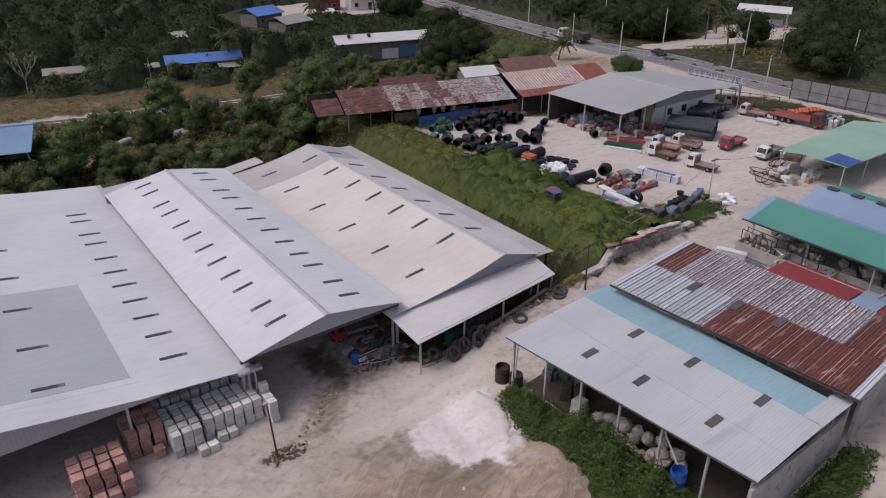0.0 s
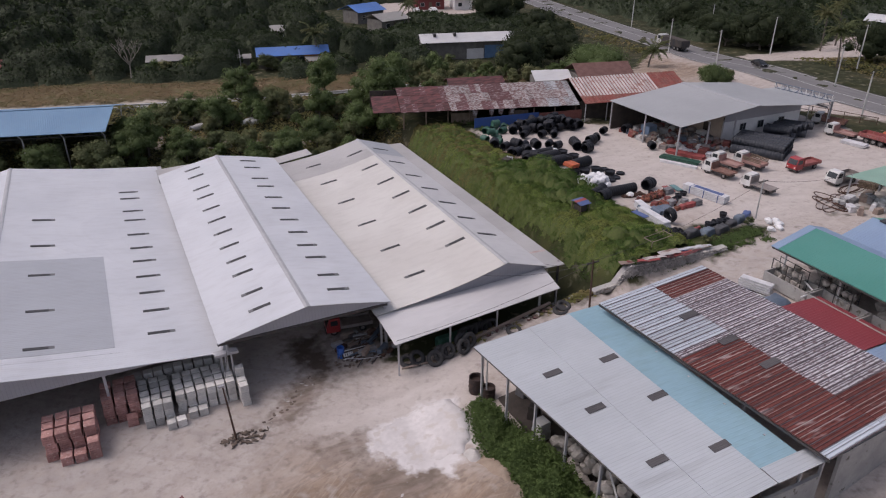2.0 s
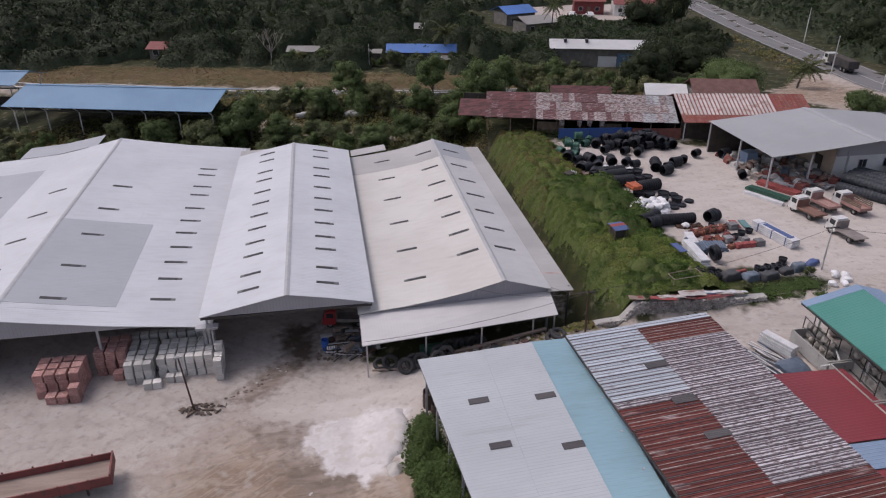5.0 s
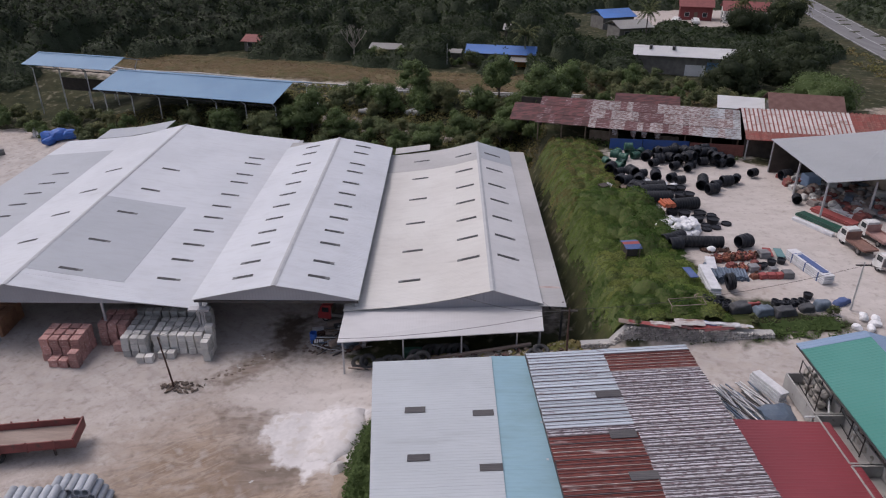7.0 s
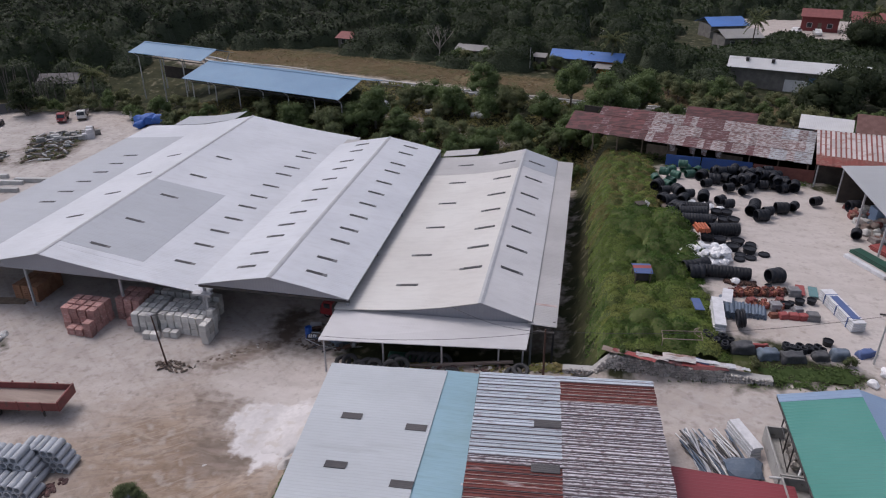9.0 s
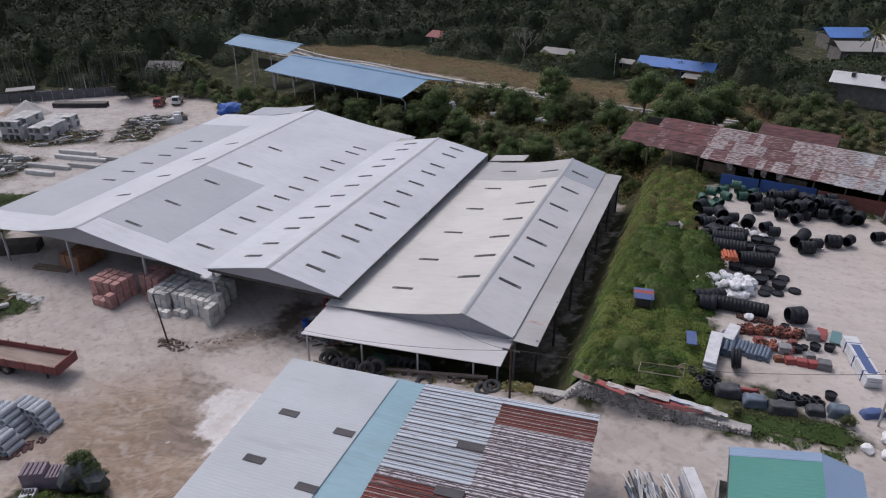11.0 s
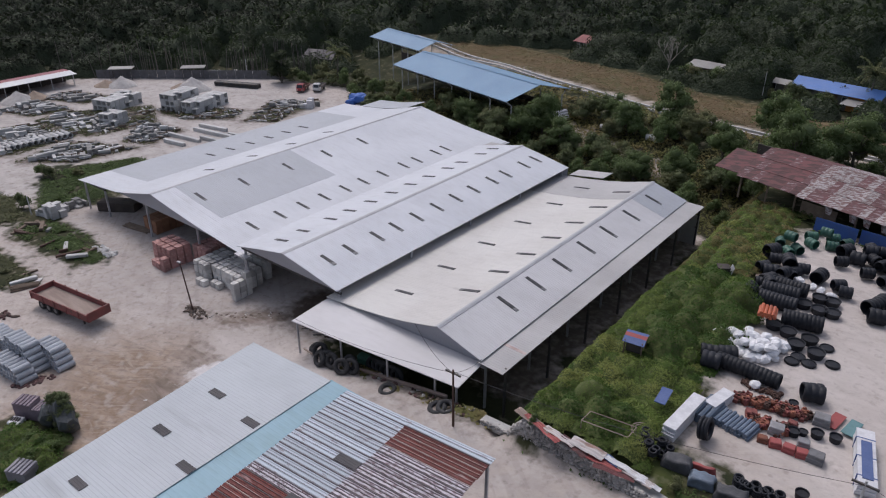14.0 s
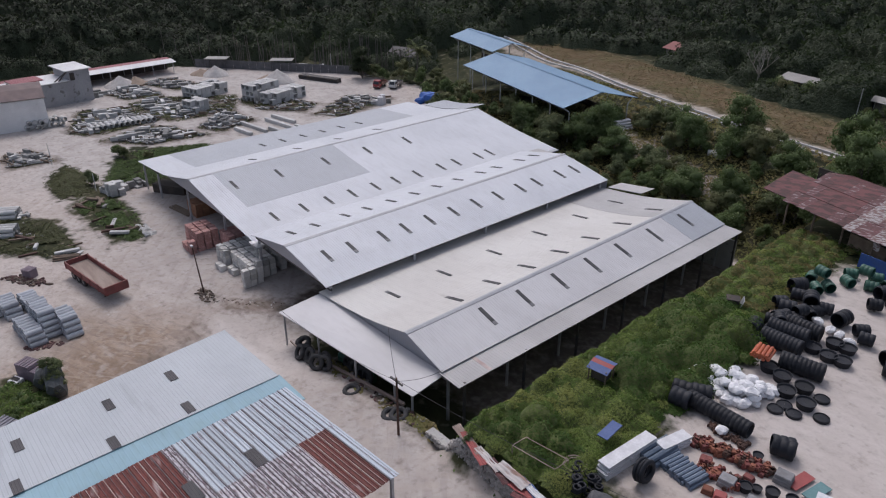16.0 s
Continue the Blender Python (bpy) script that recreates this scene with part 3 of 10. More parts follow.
M_LINE = surface("road_paint", (0.55, 0.55, 0.53), (0.40, 0.40, 0.38), scale=2, rough=0.7)


def ribbon(g, centre, half, lift, k=0):
    """A strip of road along the way centre(y)."""
    ys = list(np.arange(-200, 420, 4.0))
    for a, b in zip(ys, ys[1:]):
        pts = [(centre(v) + s * half, v, gnd(centre(v) + s * half, v) + lift) for v, s in ((a, -1), (a, 1), (b, 1), (b, -1))]
        g.add(pts, [(0, 1, 2, 3)], k)
    return g


def road_mid(y):
    """The road's middle line: straight past the depot, then a slight bend away."""
    return float(np.interp(y, (-200, 50, 70, 86, 105, 120, 140, 165, 240, 420), (106.0, 114.4, 115.3, 118.0, 122.0, 124.3, 126.8, 131.0, 146.0, 182.0)))


road = single("road", ribbon(Geo(), road_mid, 4.8, 0.08), M_ASPHALT, Matrix(), "grey worn two-lane asphalt main road", "road", kind="structure")
part("centre_line", ribbon(Geo(), road_mid, 0.09, 0.09), M_LINE, road)
part("edge_line", ribbon(Geo(), lambda y: road_mid(y) - 4.3, 0.07, 0.09), M_LINE, road)
part("edge_line", ribbon(Geo(), lambda y: road_mid(y) + 4.3, 0.07, 0.09), M_LINE, road)


# ---- roofs and sheds ----
def roof_strip(g, profile, y0, y1, lift=0.0, thick=0.05, k=0):
    """One folded sheet that follows a profile of (x, z) between two cross walls."""
    n = len(profile)
    vs = [(x, y, z + lift - d) for d in (0, thick) for y in (y0, y1) for x, z in profile]
    fs = []
    for i in range(n - 1):
        fs += [(i, i + 1, n + i + 1, n + i), (3 * n + i, 3 * n + i + 1, 2 * n + i + 1, 2 * n + i)]
        fs += [(2 * n + i, 2 * n + i + 1, i + 1, i), (n + i, n + i + 1, 3 * n + i + 1, 3 * n + i)]
    fs += [(0, n, 3 * n, 2 * n), (n - 1, 3 * n - 1, 4 * n - 1, 2 * n - 1)]
    return g.add(vs, fs, k)


def folded(g, a0, b0, a1, b1, z, cross, k=0, thick=0.03, edge=False):
    """One corrugated sheet. It runs along x, from a to b at its two ends; cross: (y, height) over its width;
    a0, b0 hold at the first y and a1, b1 at the last; z(x) is the slope."""
    ya, yb, n = cross[0][0], cross[-1][0], len(cross)
    vs = []
    for d in (0, thick):
        for end in (0, 1):
            for y, h in cross:
                t = (y - ya) / (yb - ya)
                x = (a0 + (a1 - a0) * t) if end == 0 else (b0 + (b1 - b0) * t)
                vs.append((x, y, z(x) + h - d))
    fs = []
    for i in range(n - 1):
        # one flank of the rib in the second material: its shadow as colour
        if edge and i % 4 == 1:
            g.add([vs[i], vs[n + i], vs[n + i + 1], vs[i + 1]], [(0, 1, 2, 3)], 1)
            fs += [(i, i + 1, 2 * n + i + 1, 2 * n + i)]
            continue
        fs += [(i, n + i, n + i + 1, i + 1), (2 * n + i, 2 * n + i + 1, 3 * n + i + 1, 3 * n + i)]
        fs += [(i, i + 1, 2 * n + i + 1, 2 * n + i), (n + i, 3 * n + i, 3 * n + i + 1, n + i + 1)]
    fs += [(0, 2 * n, 3 * n, n), (n - 1, 2 * n - 1, 4 * n - 1, 3 * n - 1)]
    return g.add(vs, fs, k)


def waves(y0, y1, pitch, wide, high):
    """The cross profile of ribbed sheet."""
    out = [(y0, 0.0)]
    y = y0 + pitch / 2
    while y + wide < y1:
        out += [(y - wide, 0.0), (y - wide * 0.4, high), (y + wide * 0.4, high), (y + wide, 0.0)]
        y += pitch
    return out + [(y1, 0.0)]


def height_on(profile, x):
    for (ax, az), (bx, bz) in zip(profile, profile[1:]):
        if ax <= x <= bx:
            return az + (bz - az) * (x - ax) / (bx - ax), (bz - az) / (bx - ax)
    return profile[-1][1], 0.0


def skylight(parent, profile, x, y, long=1.95, wide=0.34):
    """A dull plastic sheet let into the roof, with a paler lapped end."""
    z, s = height_on(profile, x)
    m = Matrix.Translation((x, y, z)) @ Matrix.Rotation(-math.atan(s), 4, "Y")
    low = -1 if s > 0 else 1
    a, b = sorted((-low * long / 2, low * (long / 2 - 0.38)))
    ob = part("skylight", Geo().box(a, -wide / 2, -0.01, b, wide / 2, 0.035, m), M_SKY, parent)
    a, b = sorted((low * (long / 2 - 0.38), low * long / 2))
    part("lapped_end", Geo().box(a, -wide / 2, -0.01, b, wide / 2, 0.031, m), M_SKY_END, ob)


def sheet_part(name, parent, profile, y0, y1, material, lift=0.0, label=""):
    return part(name, roof_strip(Geo(), profile, y0, y1, lift), material, parent, label)


def cut(profile, a, b):
    """The stretch of a profile between two x."""
    pts = [(a, height_on(profile, a)[0])] + [p for p in profile if a < p[0] < b] + [(b, height_on(profile, b)[0])]
    return pts


def gable(parent, profile, y, base, material, t=0.06, inset=0.12):
    """The sheeted triangle under the roof's end."""
    n = len(profile)
    vs = [(x, yy, z) for yy in (y, y + t) for row in (0, 1) for x, z in ((p, base if row == 0 else max(q - inset, base + 0.005)) for p, q in profile)]
    g, fs = Geo(), []
    for i in range(n - 1):
        fs += [(i, i + 1, n + i + 1, n + i), (3 * n + i, 3 * n + i + 1, 2 * n + i + 1, 2 * n + i), (n + i, n + i + 1, 3 * n + i + 1, 3 * n + i), (2 * n + i, 2 * n + i + 1, i + 1, i)]
    g.add(vs, fs)
    part("gable_panel", g, material, parent)


def post(parent, x, y, top, foot=None, r=0.09, material=None):
    z0 = gnd(x, y) if foot is None else foot
    part("post", Geo().box(x - r, y - r, z0 - 0.1, x + r, y + r, top), material or M_STEEL, parent)


LEFT = [(-18.4, 3.35), (-13.5, 3.72), (-9.6, 4.08), (-7.0, 4.6), (-2.0, 5.8), (1.5, 5.19), (6.1, 4.46), (9.5, 4.05), (13.3, 3.62)]
MID = [(12.9, 4.62), (16.5, 5.42), (19.62, 6.04), (22.8, 5.48), (26.3, 4.72)]
RIGHT = [(25.0, 3.72), (28.6, 4.04), (31.6, 4.45), (33.9, 4.9), (37.0, 5.7), (41.0, 4.5)]


def warehouse_left():
    w = thing("warehouse", Matrix(), "long pale-roofed open warehouse with stacked bricks inside", "warehouse", "three adjoining warehouses")
    sheet_part("roof_sheet", w, cut(LEFT, -18.4, -9.6), 40.7, 44.6, M_ROOF)
    sheet_part("roof_sheet", w, cut(LEFT, -18.4, -9.6), 44.6, 78.4, M_ROOF_GREY)
    sheet_part("roof_sheet", w, cut(LEFT, -18.4, -9.6), 78.4, 84.2, M_ROOF)
    sheet_part("roof_sheet", w, cut(LEFT, -9.6, -2.0), 40.7, 84.2, M_ROOF)
    sheet_part("roof_sheet", w, cut(LEFT, -2.0, 13.2), 40.7, 84.2, M_ROOF)
    sheet_part("roof_patch", w, cut(LEFT, -1.8, 6.2), 43.5, 59.2, M_ROOF_GREY, 0.02, "darker grey replaced roof sheets")
    sheet_part("lap_fold", w, cut(LEFT, -1.6, 6.5), 42.75, 43.35, M_ROOF, 0.014)
    part("ridge_cap", roof_strip(Geo(), [(-2.2, 5.76), (-2.0, 5.82), (-1.8, 5.78)], 40.65, 84.25, 0.03), M_RIDGE, w)
    part("valley_gutter", Geo().box(13.1, 40.5, 3.48, 13.7, 84.2, 3.6), M_RIDGE, w)
    for y in (75.6, 73.6, 69.9, 67.4, 63.7, 60.5, 57.6, 54.45, 51.4, 48.3, 44.8):
        skylight(w, LEFT, 9.46, y)
    for y in (68.4, 62.2, 56.15, 49.9, 44.4):
        skylight(w, [(p, q + 0.02) for p, q in LEFT], 1.48, y)
    for y in (68.6, 62.2, 56.15, 50.0):
        skylight(w, LEFT, -5.25, y)
    for y in (70.6, 67.5, 64.45, 61.3, 58.15, 55.15):
        skylight(w, LEFT, -12.75, y)
    gable(w, cut(LEFT, -9.6, 8.5), 40.95, 3.95, M_GABLE)
    gable(w, LEFT, 83.9, 2.2, M_GABLE)
    for x in (-18.0, -13.2, -4.2, 5.2, 13.0):
        post(w, x, 41.2, height_on(LEFT, x)[0] - 0.1)
        for y in (50, 59, 68, 77):
            post(w, x, y, height_on(LEFT, x)[0] - 0.1)
    part("eave_beam", Geo().box(-18.2, 41.1, 3.1, -13.0, 41.25, 3.3), M_DARK_STEEL, w)
    # unseen wall, added to keep daylight out from behind
    part("back_wall", Geo().box(-18.2, 83.7, -1.2, 13.0, 83.85, 3.2), M_BLOCK, w)
    part("rear_roof", roof_strip(Geo(), [(-14.5, 3.7), (-10, 4.1), (-5, 5.05)], 84.2, 88.6), M_ROOF_GREY, w, "grey lean roof behind the main roof")
    for x in (-14.2, -5.3):
        post(w, x, 88.3, 3.7)


def warehouse_middle():
    w = thing("warehouse", Matrix(), "middle warehouse with a pale gabled roof and open front", "warehouse", "three adjoining warehouses")
    sheet_part("roof_sheet", w, cut(MID, 12.9, 19.62), 40.4, 78.0, M_ROOF)
    sheet_part("roof_sheet", w, cut(MID, 19.62, 26.3), 40.4, 78.0, M_ROOF)
    part("ridge_cap", roof_strip(Geo(), [(19.42, 6.0), (19.62, 6.06), (19.86, 6.0)], 40.35, 78.05, 0.03), M_RIDGE, w)
    part("lean_roof", Geo().slab((12.9, 78.1, 4.35), (19, 78.1, 4.6), (19, 81, 4.5), (12.9, 81, 4.3), 0.05), M_ROOF_WING, w)
    for y in (76.1, 73.6, 69.8, 67.2, 63.8, 60.7, 57.6, 54.5, 51.5, 48.9, 45.4, 42.8):
        skylight(w, MID, 16.53, y, 1.75)
        skylight(w, MID, 22.8, y, 1.8)
    gable(w, MID, 40.75, 4.45, M_GABLE)
    gable(w, MID, 77.8, 1.0, M_GABLE)
    for x in (13.35, 26.0):
        for y in (41.0, 50, 59, 68, 77):
            post(w, x, y, height_on(MID, x)[0] - 0.1)
    part("tie_beam", Geo().box(12.9, 40.9, 4.1, 26.2, 41.05, 4.3), M_DARK_STEEL, w)
    part("hopper", Geo().box(12.5, 40.3, 3.55, 14.2, 40.9, 3.75), M_STEEL, w)
    part("downpipe", Geo().cyl((13.7, 40.55, 0.0), (13.7, 40.55, 3.6), 0.07), M_STEEL, w)


def warehouse_right():
    w = thing("warehouse", Matrix(), "cream-roofed warehouse with a flat side wing and front canopy", "warehouse", "three adjoining warehouses")
    sheet_part("roof_sheet", w, cut(RIGHT, 25.0, 37.0), 40.4, 71.2, M_ROOF_CREAM)
    sheet_part("roof_sheet", w, cut(RIGHT, 25.0, 37.0), 71.2, 77.6, M_ROOF_WING, 0.012)
    sheet_part("roof_sheet", w, cut(RIGHT, 37.0, 41.0), 40.4, 71.8, M_ROOF_WARM)
    sheet_part("roof_sheet", w, cut(RIGHT, 37.0, 41.0), 71.8, 77.6, M_ROOF_GREY, 0.012)
    part("ridge_cap", roof_strip(Geo(), [(36.78, 5.65), (37.0, 5.73), (37.22, 5.65)], 40.35, 77.65, 0.03), M_RIDGE, w)
    part("wing_roof", Geo().slab((40.7, 40.3, 4.36), (42.9, 40.3, 4.28), (42.9, 77.6, 4.35), (40.7, 77.6, 4.42), 0.05), M_ROOF_WING, w, "weathered grey flat wing sheets")
    part("patch_strip", Geo().slab((40.75, 43.2, 4.38), (42.8, 43.2, 4.30), (42.8, 43.5, 4.30), (40.75, 43.5, 4.38), 0.02), M_LAP_WHITE, w)
    for y in (74.3, 68.4, 62.3, 56.1, 50.0, 44.4):
        skylight(w, [(p, q + 0.012) for p, q in RIGHT], 30.15, y, 1.9, 0.3)
    for y in (73.7, 68.5, 63.6, 59.3, 55.0, 50.8, 46.7):
        skylight(w, [(p, q + 0.012) for p, q in RIGHT], 35.2, y, 2.0)
        skylight(w, [(p, q + 0.012) for p, q in RIGHT], 38.7, y + 0.3, 2.0)
    gable(w, RIGHT, 40.75, 3.6, M_GABLE)
    gable(w, RIGHT, 77.3, 0.5, M_GABLE)
    canopy = part("canopy", Geo().slab((25.05, 36.55, 3.28), (40.85, 37.95, 3.56), (40.95, 40.7, 4.12), (25.1, 40.7, 3.62), 0.06), M_CANOPY, w, "pale sloping front canopy")
    for x, y in ((25.4, 36.8), (30.0, 37.2), (34.5, 37.6), (38.8, 37.95), (40.6, 38.1)):
        post(w, x, y, 3.28 + (x - 25) * 0.018, r=0.06)
    for x in (25.6, 41.0, 42.7):
        for y in (41.0, 47, 53, 59, 65, 71, 77):
            post(w, x, y, 4.3 if x > 40 else 3.6, 0.0, 0.08, M_DARK_STEEL if x > 42 else None)
    # added out of sight, so that the interior stays dark
    part("back_wall", Geo().box(25.3, 77.0, -0.2, 42.8, 77.15, 3.4), M_BLOCK, w)
    part("lean_roof", Geo().slab((26.6, 77.7, 4.0), (31.0, 77.7, 4.6), (31.0, 80.2, 4.5), (26.6, 80.2, 3.9), 0.05), M_ROOF_WING, w, "weathered back lean-to sheets")


warehouse_left()
warehouse_middle()
warehouse_right()


def lean_to():
    """The near shed: a wide pale sheet roof, a blue strip and an old raised roof beside it."""
    w = thing("open_shed", Matrix(), "near shed with pale ribbed roof and faded blue strip", "shed")
    y0, y1 = 12.2, 30.6

    def low(x):
        return 5.85 + (x - 28.5) * 0.0575
    part("roof_sheet", folded(Geo(), 30.0, 33.1, 28.45, 33.1, low, waves(y0, y1, 0.62, 0.03, 0.006)), M_LEAN, w)
    part("roof_sheet", folded(Geo(), 32.9, 36.5, 32.9, 36.32, lambda x: low(x) + 0.035, waves(y0, y1, 0.62, 0.03, 0.006)), M_LEAN, w)
    part("blue_roof_strip", Geo().slab((36.2, y0 + 1.2, 6.27), (39.4, y0 + 1.2, 6.29), (39.4, y1 + 0.15, 6.29), (36.2, y1 + 0.15, 6.27), 0.04), M_BLUE_STRIP, w, "faded blue flat gutter sheets")
    part("roof_sheet", Geo().slab((36.6, y0, 6.31), (40.2, y0, 6.33), (40.2, y0 + 1.2, 6.33), (36.6, y0 + 1.2, 6.31), 0.04), M_LEAN, w)
    for x, y in ((31.5, 25.5), (31.87, 21.47), (32.2, 16.4), (35.55, 24.97), (35.8, 20.54), (35.9, 15.6)):
        z = 5.85 + (x - 28.5) * 0.055 + (0.05 if x > 33 else 0.02)
        part("skylight", Geo().slab((x - 0.62, y - 0.26, z + 0.0), (x + 0.62, y - 0.26, z + 0.075), (x + 0.62, y + 0.26, z + 0.075), (x - 0.62, y + 0.26, z), 0.03), M_SKY_PANEL, w, "brown ribbed plastic skylight sheet")
    for y in (30.2, 27.2, 24.2, 21.2, 18.2, 15.2, 12.6):
        post(w, 29.0 + (30 - y) * 0.08, y, 5.8, r=0.07)
        post(w, 38.9, y, 6.3, r=0.07)
    part("eave_rail", Geo().cyl((30.05, y0, 5.78), (28.5, y1, 5.74), 0.06, 6), M_DARK_STEEL, w)
    part("near_wall", Geo().box(30.0, 12.35, 0.5, 40.4, 12.55, 5.1), M_BLOCK, w)
    # dark slab and wall, added to stand in for the shade under the roof
    part("earth_floor", Geo().slab((30.4, 12.6, gnd(30.4, 20) + 0.06), (38.8, 12.6, gnd(38.8, 20) + 0.06), (38.8, 30.3, gnd(38.8, 20) + 0.06), (30.4, 30.3, gnd(30.4, 20) + 0.06), 0.1), M_INDOOR_SHADE, w, "dark floor slab painted as shade")
    part("inner_wall", Geo().box(35.9, 12.6, 1.0, 36.05, 30.2, 6.0), M_INDOOR_SHADE, w, "dark wall added as interior shade")
    part("far_wall", Geo().box(33.0, 30.2, 1.0, 39.0, 30.35, 4.6), M_BLOCK, w)
    return w


# Near-black on purpose: the near shed's interior shade as a colour.
M_INDOOR_SHADE = surface("dark_damp_earth", (0.055, 0.045, 0.038), (0.08, 0.065, 0.055), scale=1.5, rough=0.95, bump=0.5)
M_SKY_PANEL = ribbed_paint("old_skylight_sheet", (0.095, 0.09, 0.093), (0.07, 0.067, 0.07), "Y", 0.15, rough=0.8, line=0.5)
lean_to()


def old_shed():
    """The raised shed of old sheets, strip by strip."""
    turn = Matrix.Translation((38.49, 29.99, 0)) @ Matrix.Rotation(radians(3.67), 4, "Z") @ Matrix.Translation((-38.45, -30.42, 0))
    w = thing("old_shed", turn, "raised shed roofed with rusted and chalky old sheets", "shed")
    y0, y1, pitch = 12.15, 30.42, 0.609

    def zat(x):
        return 7.03 + (x - 38.45) * 0.03
    rng = random.Random(5)
    count = 30
    for i in range(count):
        ya = y0 + i * pitch
        yb = ya + pitch
        mid = (ya + yb) / 2
        for a, b, half in ((38.45, 43.5, 0), (43.4, 48.95, 1)):
            if i == 0 or i == count - 1:
                material = M_OLD_WHITE
            elif half == 0:
                material = M_OLD_WHITE if mid > 23.2 else M_OLD_RUST
                if 21.6 < mid < 23.2 and i % 2:
                    material = M_OLD_SPOT
            else:
                material = M_OLD_RUST if mid > 28.2 or mid < 15.0 else M_OLD_SPOT
            up = 0.03 * half
            e = rng.uniform(-0.03, 0.03)
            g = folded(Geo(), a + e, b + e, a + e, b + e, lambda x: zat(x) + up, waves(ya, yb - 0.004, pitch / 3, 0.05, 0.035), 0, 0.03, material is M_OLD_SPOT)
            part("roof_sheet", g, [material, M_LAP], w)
            for at, half_wide in ((ya, 0.028 if material is M_OLD_WHITE else 0.02), (ya + pitch / 2, 0.014 if material is not M_OLD_RUST else 0.01)):
                part("sheet_lap", Geo().slab((a, at - half_wide, zat(a) + up + 0.05), (b, at - half_wide, zat(b) + up + 0.05), (b, at + half_wide, zat(b) + up + 0.05), (a, at + half_wide, zat(a) + up + 0.05), 0.05), M_LAP_WHITE if material is M_OLD_RUST and rng.random() < 0.6 else M_LAP, w)
    for x, y in ((42.65, 25.85), (42.55, 22.35), (42.75, 19.25)):
        part("skylight", Geo().slab((x - 0.75, y - 0.3, zat(x - 0.75) + 0.09), (x + 0.75, y - 0.3, zat(x + 0.75) + 0.09), (x + 0.75, y + 0.3, zat(x + 0.75) + 0.09), (x - 0.75, y + 0.3, zat(x - 0.75) + 0.09), 0.03), M_SKY_PANEL, w)
    part("eave_board", Geo().box(38.42, y0, 6.8, 38.5, y1, 6.94), M_DARK_STEEL, w)
    for x in (39.2, 44, 48.6):
        for y in (12.8, 18, 24, 30.2):
            post(w, x, y, zat(x) - 0.05, r=0.08)
    part("near_wall", Geo().box(40.4, 12.5, 1.5, 48.8, 12.7, 6.2), M_BLOCK, w)
    part("side_wall", Geo().box(48.5, 13.0, 3.0, 48.65, 24.0, 5.4), M_BLOCK, w)


old_shed()


# ---- other buildings ----
def pitched(parent, x0, x1, y_front, y_back, z_eave, z_ridge, material, back=True, name="roof_slope"):
    """A roof with its ridge along local x: the front slope, and the back one."""
    part(name, Geo().slab((x0, y_front, z_eave), (x1, y_front, z_eave), (x1, y_back, z_ridge), (x0, y_back, z_ridge), 0.06), material, parent)
    if back:
        w = y_back - y_front
        part(name, Geo().slab((x0, y_back, z_ridge), (x1, y_back, z_ridge), (x1, y_back + w, z_eave), (x0, y_back + w, z_eave), 0.06), material, parent)


def pole(parent, x, y, z0, z1, r=0.08, material=None, name="post"):
    part(name, Geo().cyl((x, y, z0), (x, y, z1), r, 8), material or M_STEEL, parent)


M_WHITE_STEEL = surface("white_painted_steel", (0.66, 0.66, 0.66), (0.52, 0.51, 0.50), rough=0.5, bump=0.05)
# Near-black boards: the shade inside sheds and openings is in the colour.
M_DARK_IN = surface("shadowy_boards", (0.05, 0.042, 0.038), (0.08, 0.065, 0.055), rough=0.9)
M_TIMBER = surface("old_timber", (0.20, 0.15, 0.11), (0.13, 0.095, 0.07), scale=2, rough=0.85, bump=0.3)
M_BRICKRED = surface("red_brick", (0.33, 0.125, 0.10), (0.26, 0.095, 0.08), scale=3, fine=12, rough=0.9, bump=0.4, rand=0.35)
M_GLASS = surface("dark_window_glass", (0.03, 0.035, 0.04), (0.05, 0.055, 0.06), rough=0.12, bump=0.0)


def blue_shed(x, y, rz, long, deep, low, high, group):
    """An open shed on tall white posts with bent brackets."""
    w = thing("open_shed", pose(x, y, 0, 0, 0, rz), "long open shed with blue sheet roof on white posts", "shed", group)
    pitched(w, 0, long, 0, deep, low, high, M_BLUE)
    part("ridge_cap", Geo().slab((0, deep - 0.3, high + 0.02), (long, deep - 0.3, high + 0.02), (long, deep + 0.3, high + 0.02), (0, deep + 0.3, high + 0.02), 0.03), M_BLUE, w)
    n = max(3, round(long / 5.5))
    c, s = math.cos(radians(rz)), math.sin(radians(rz))
    for i in range(n + 1):
        u = 0.6 + (long - 1.2) * i / n
        for v in (1.6, 2 * deep - 1.2):
            g = gnd(x + c * u - s * v, y + s * u + c * v)
            part("post", Geo().cyl((u, v, g - 0.1), (u, v, low - 0.9), 0.09, 8).cyl((u, v, low - 0.95), (u, v - 1.3 if v < deep else v + 0.8, low - 0.05), 0.07, 8), M_WHITE_STEEL, w)
    part("tie_rail", Geo().box(0.4, 1.5, low - 0.95, long - 0.4, 1.62, low - 0.8), M_DARK_STEEL, w)
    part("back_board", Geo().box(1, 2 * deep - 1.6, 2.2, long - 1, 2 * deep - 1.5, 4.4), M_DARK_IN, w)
    return w


blue_shed(-21.0, 98.6, -14.8, 30.4, 6.6, 6.85, 8.4, "blue open sheds")
blue_shed(-38.2, 110.6, -14.8, 17.2, 4.2, 8.0, 9.2, "blue open sheds")


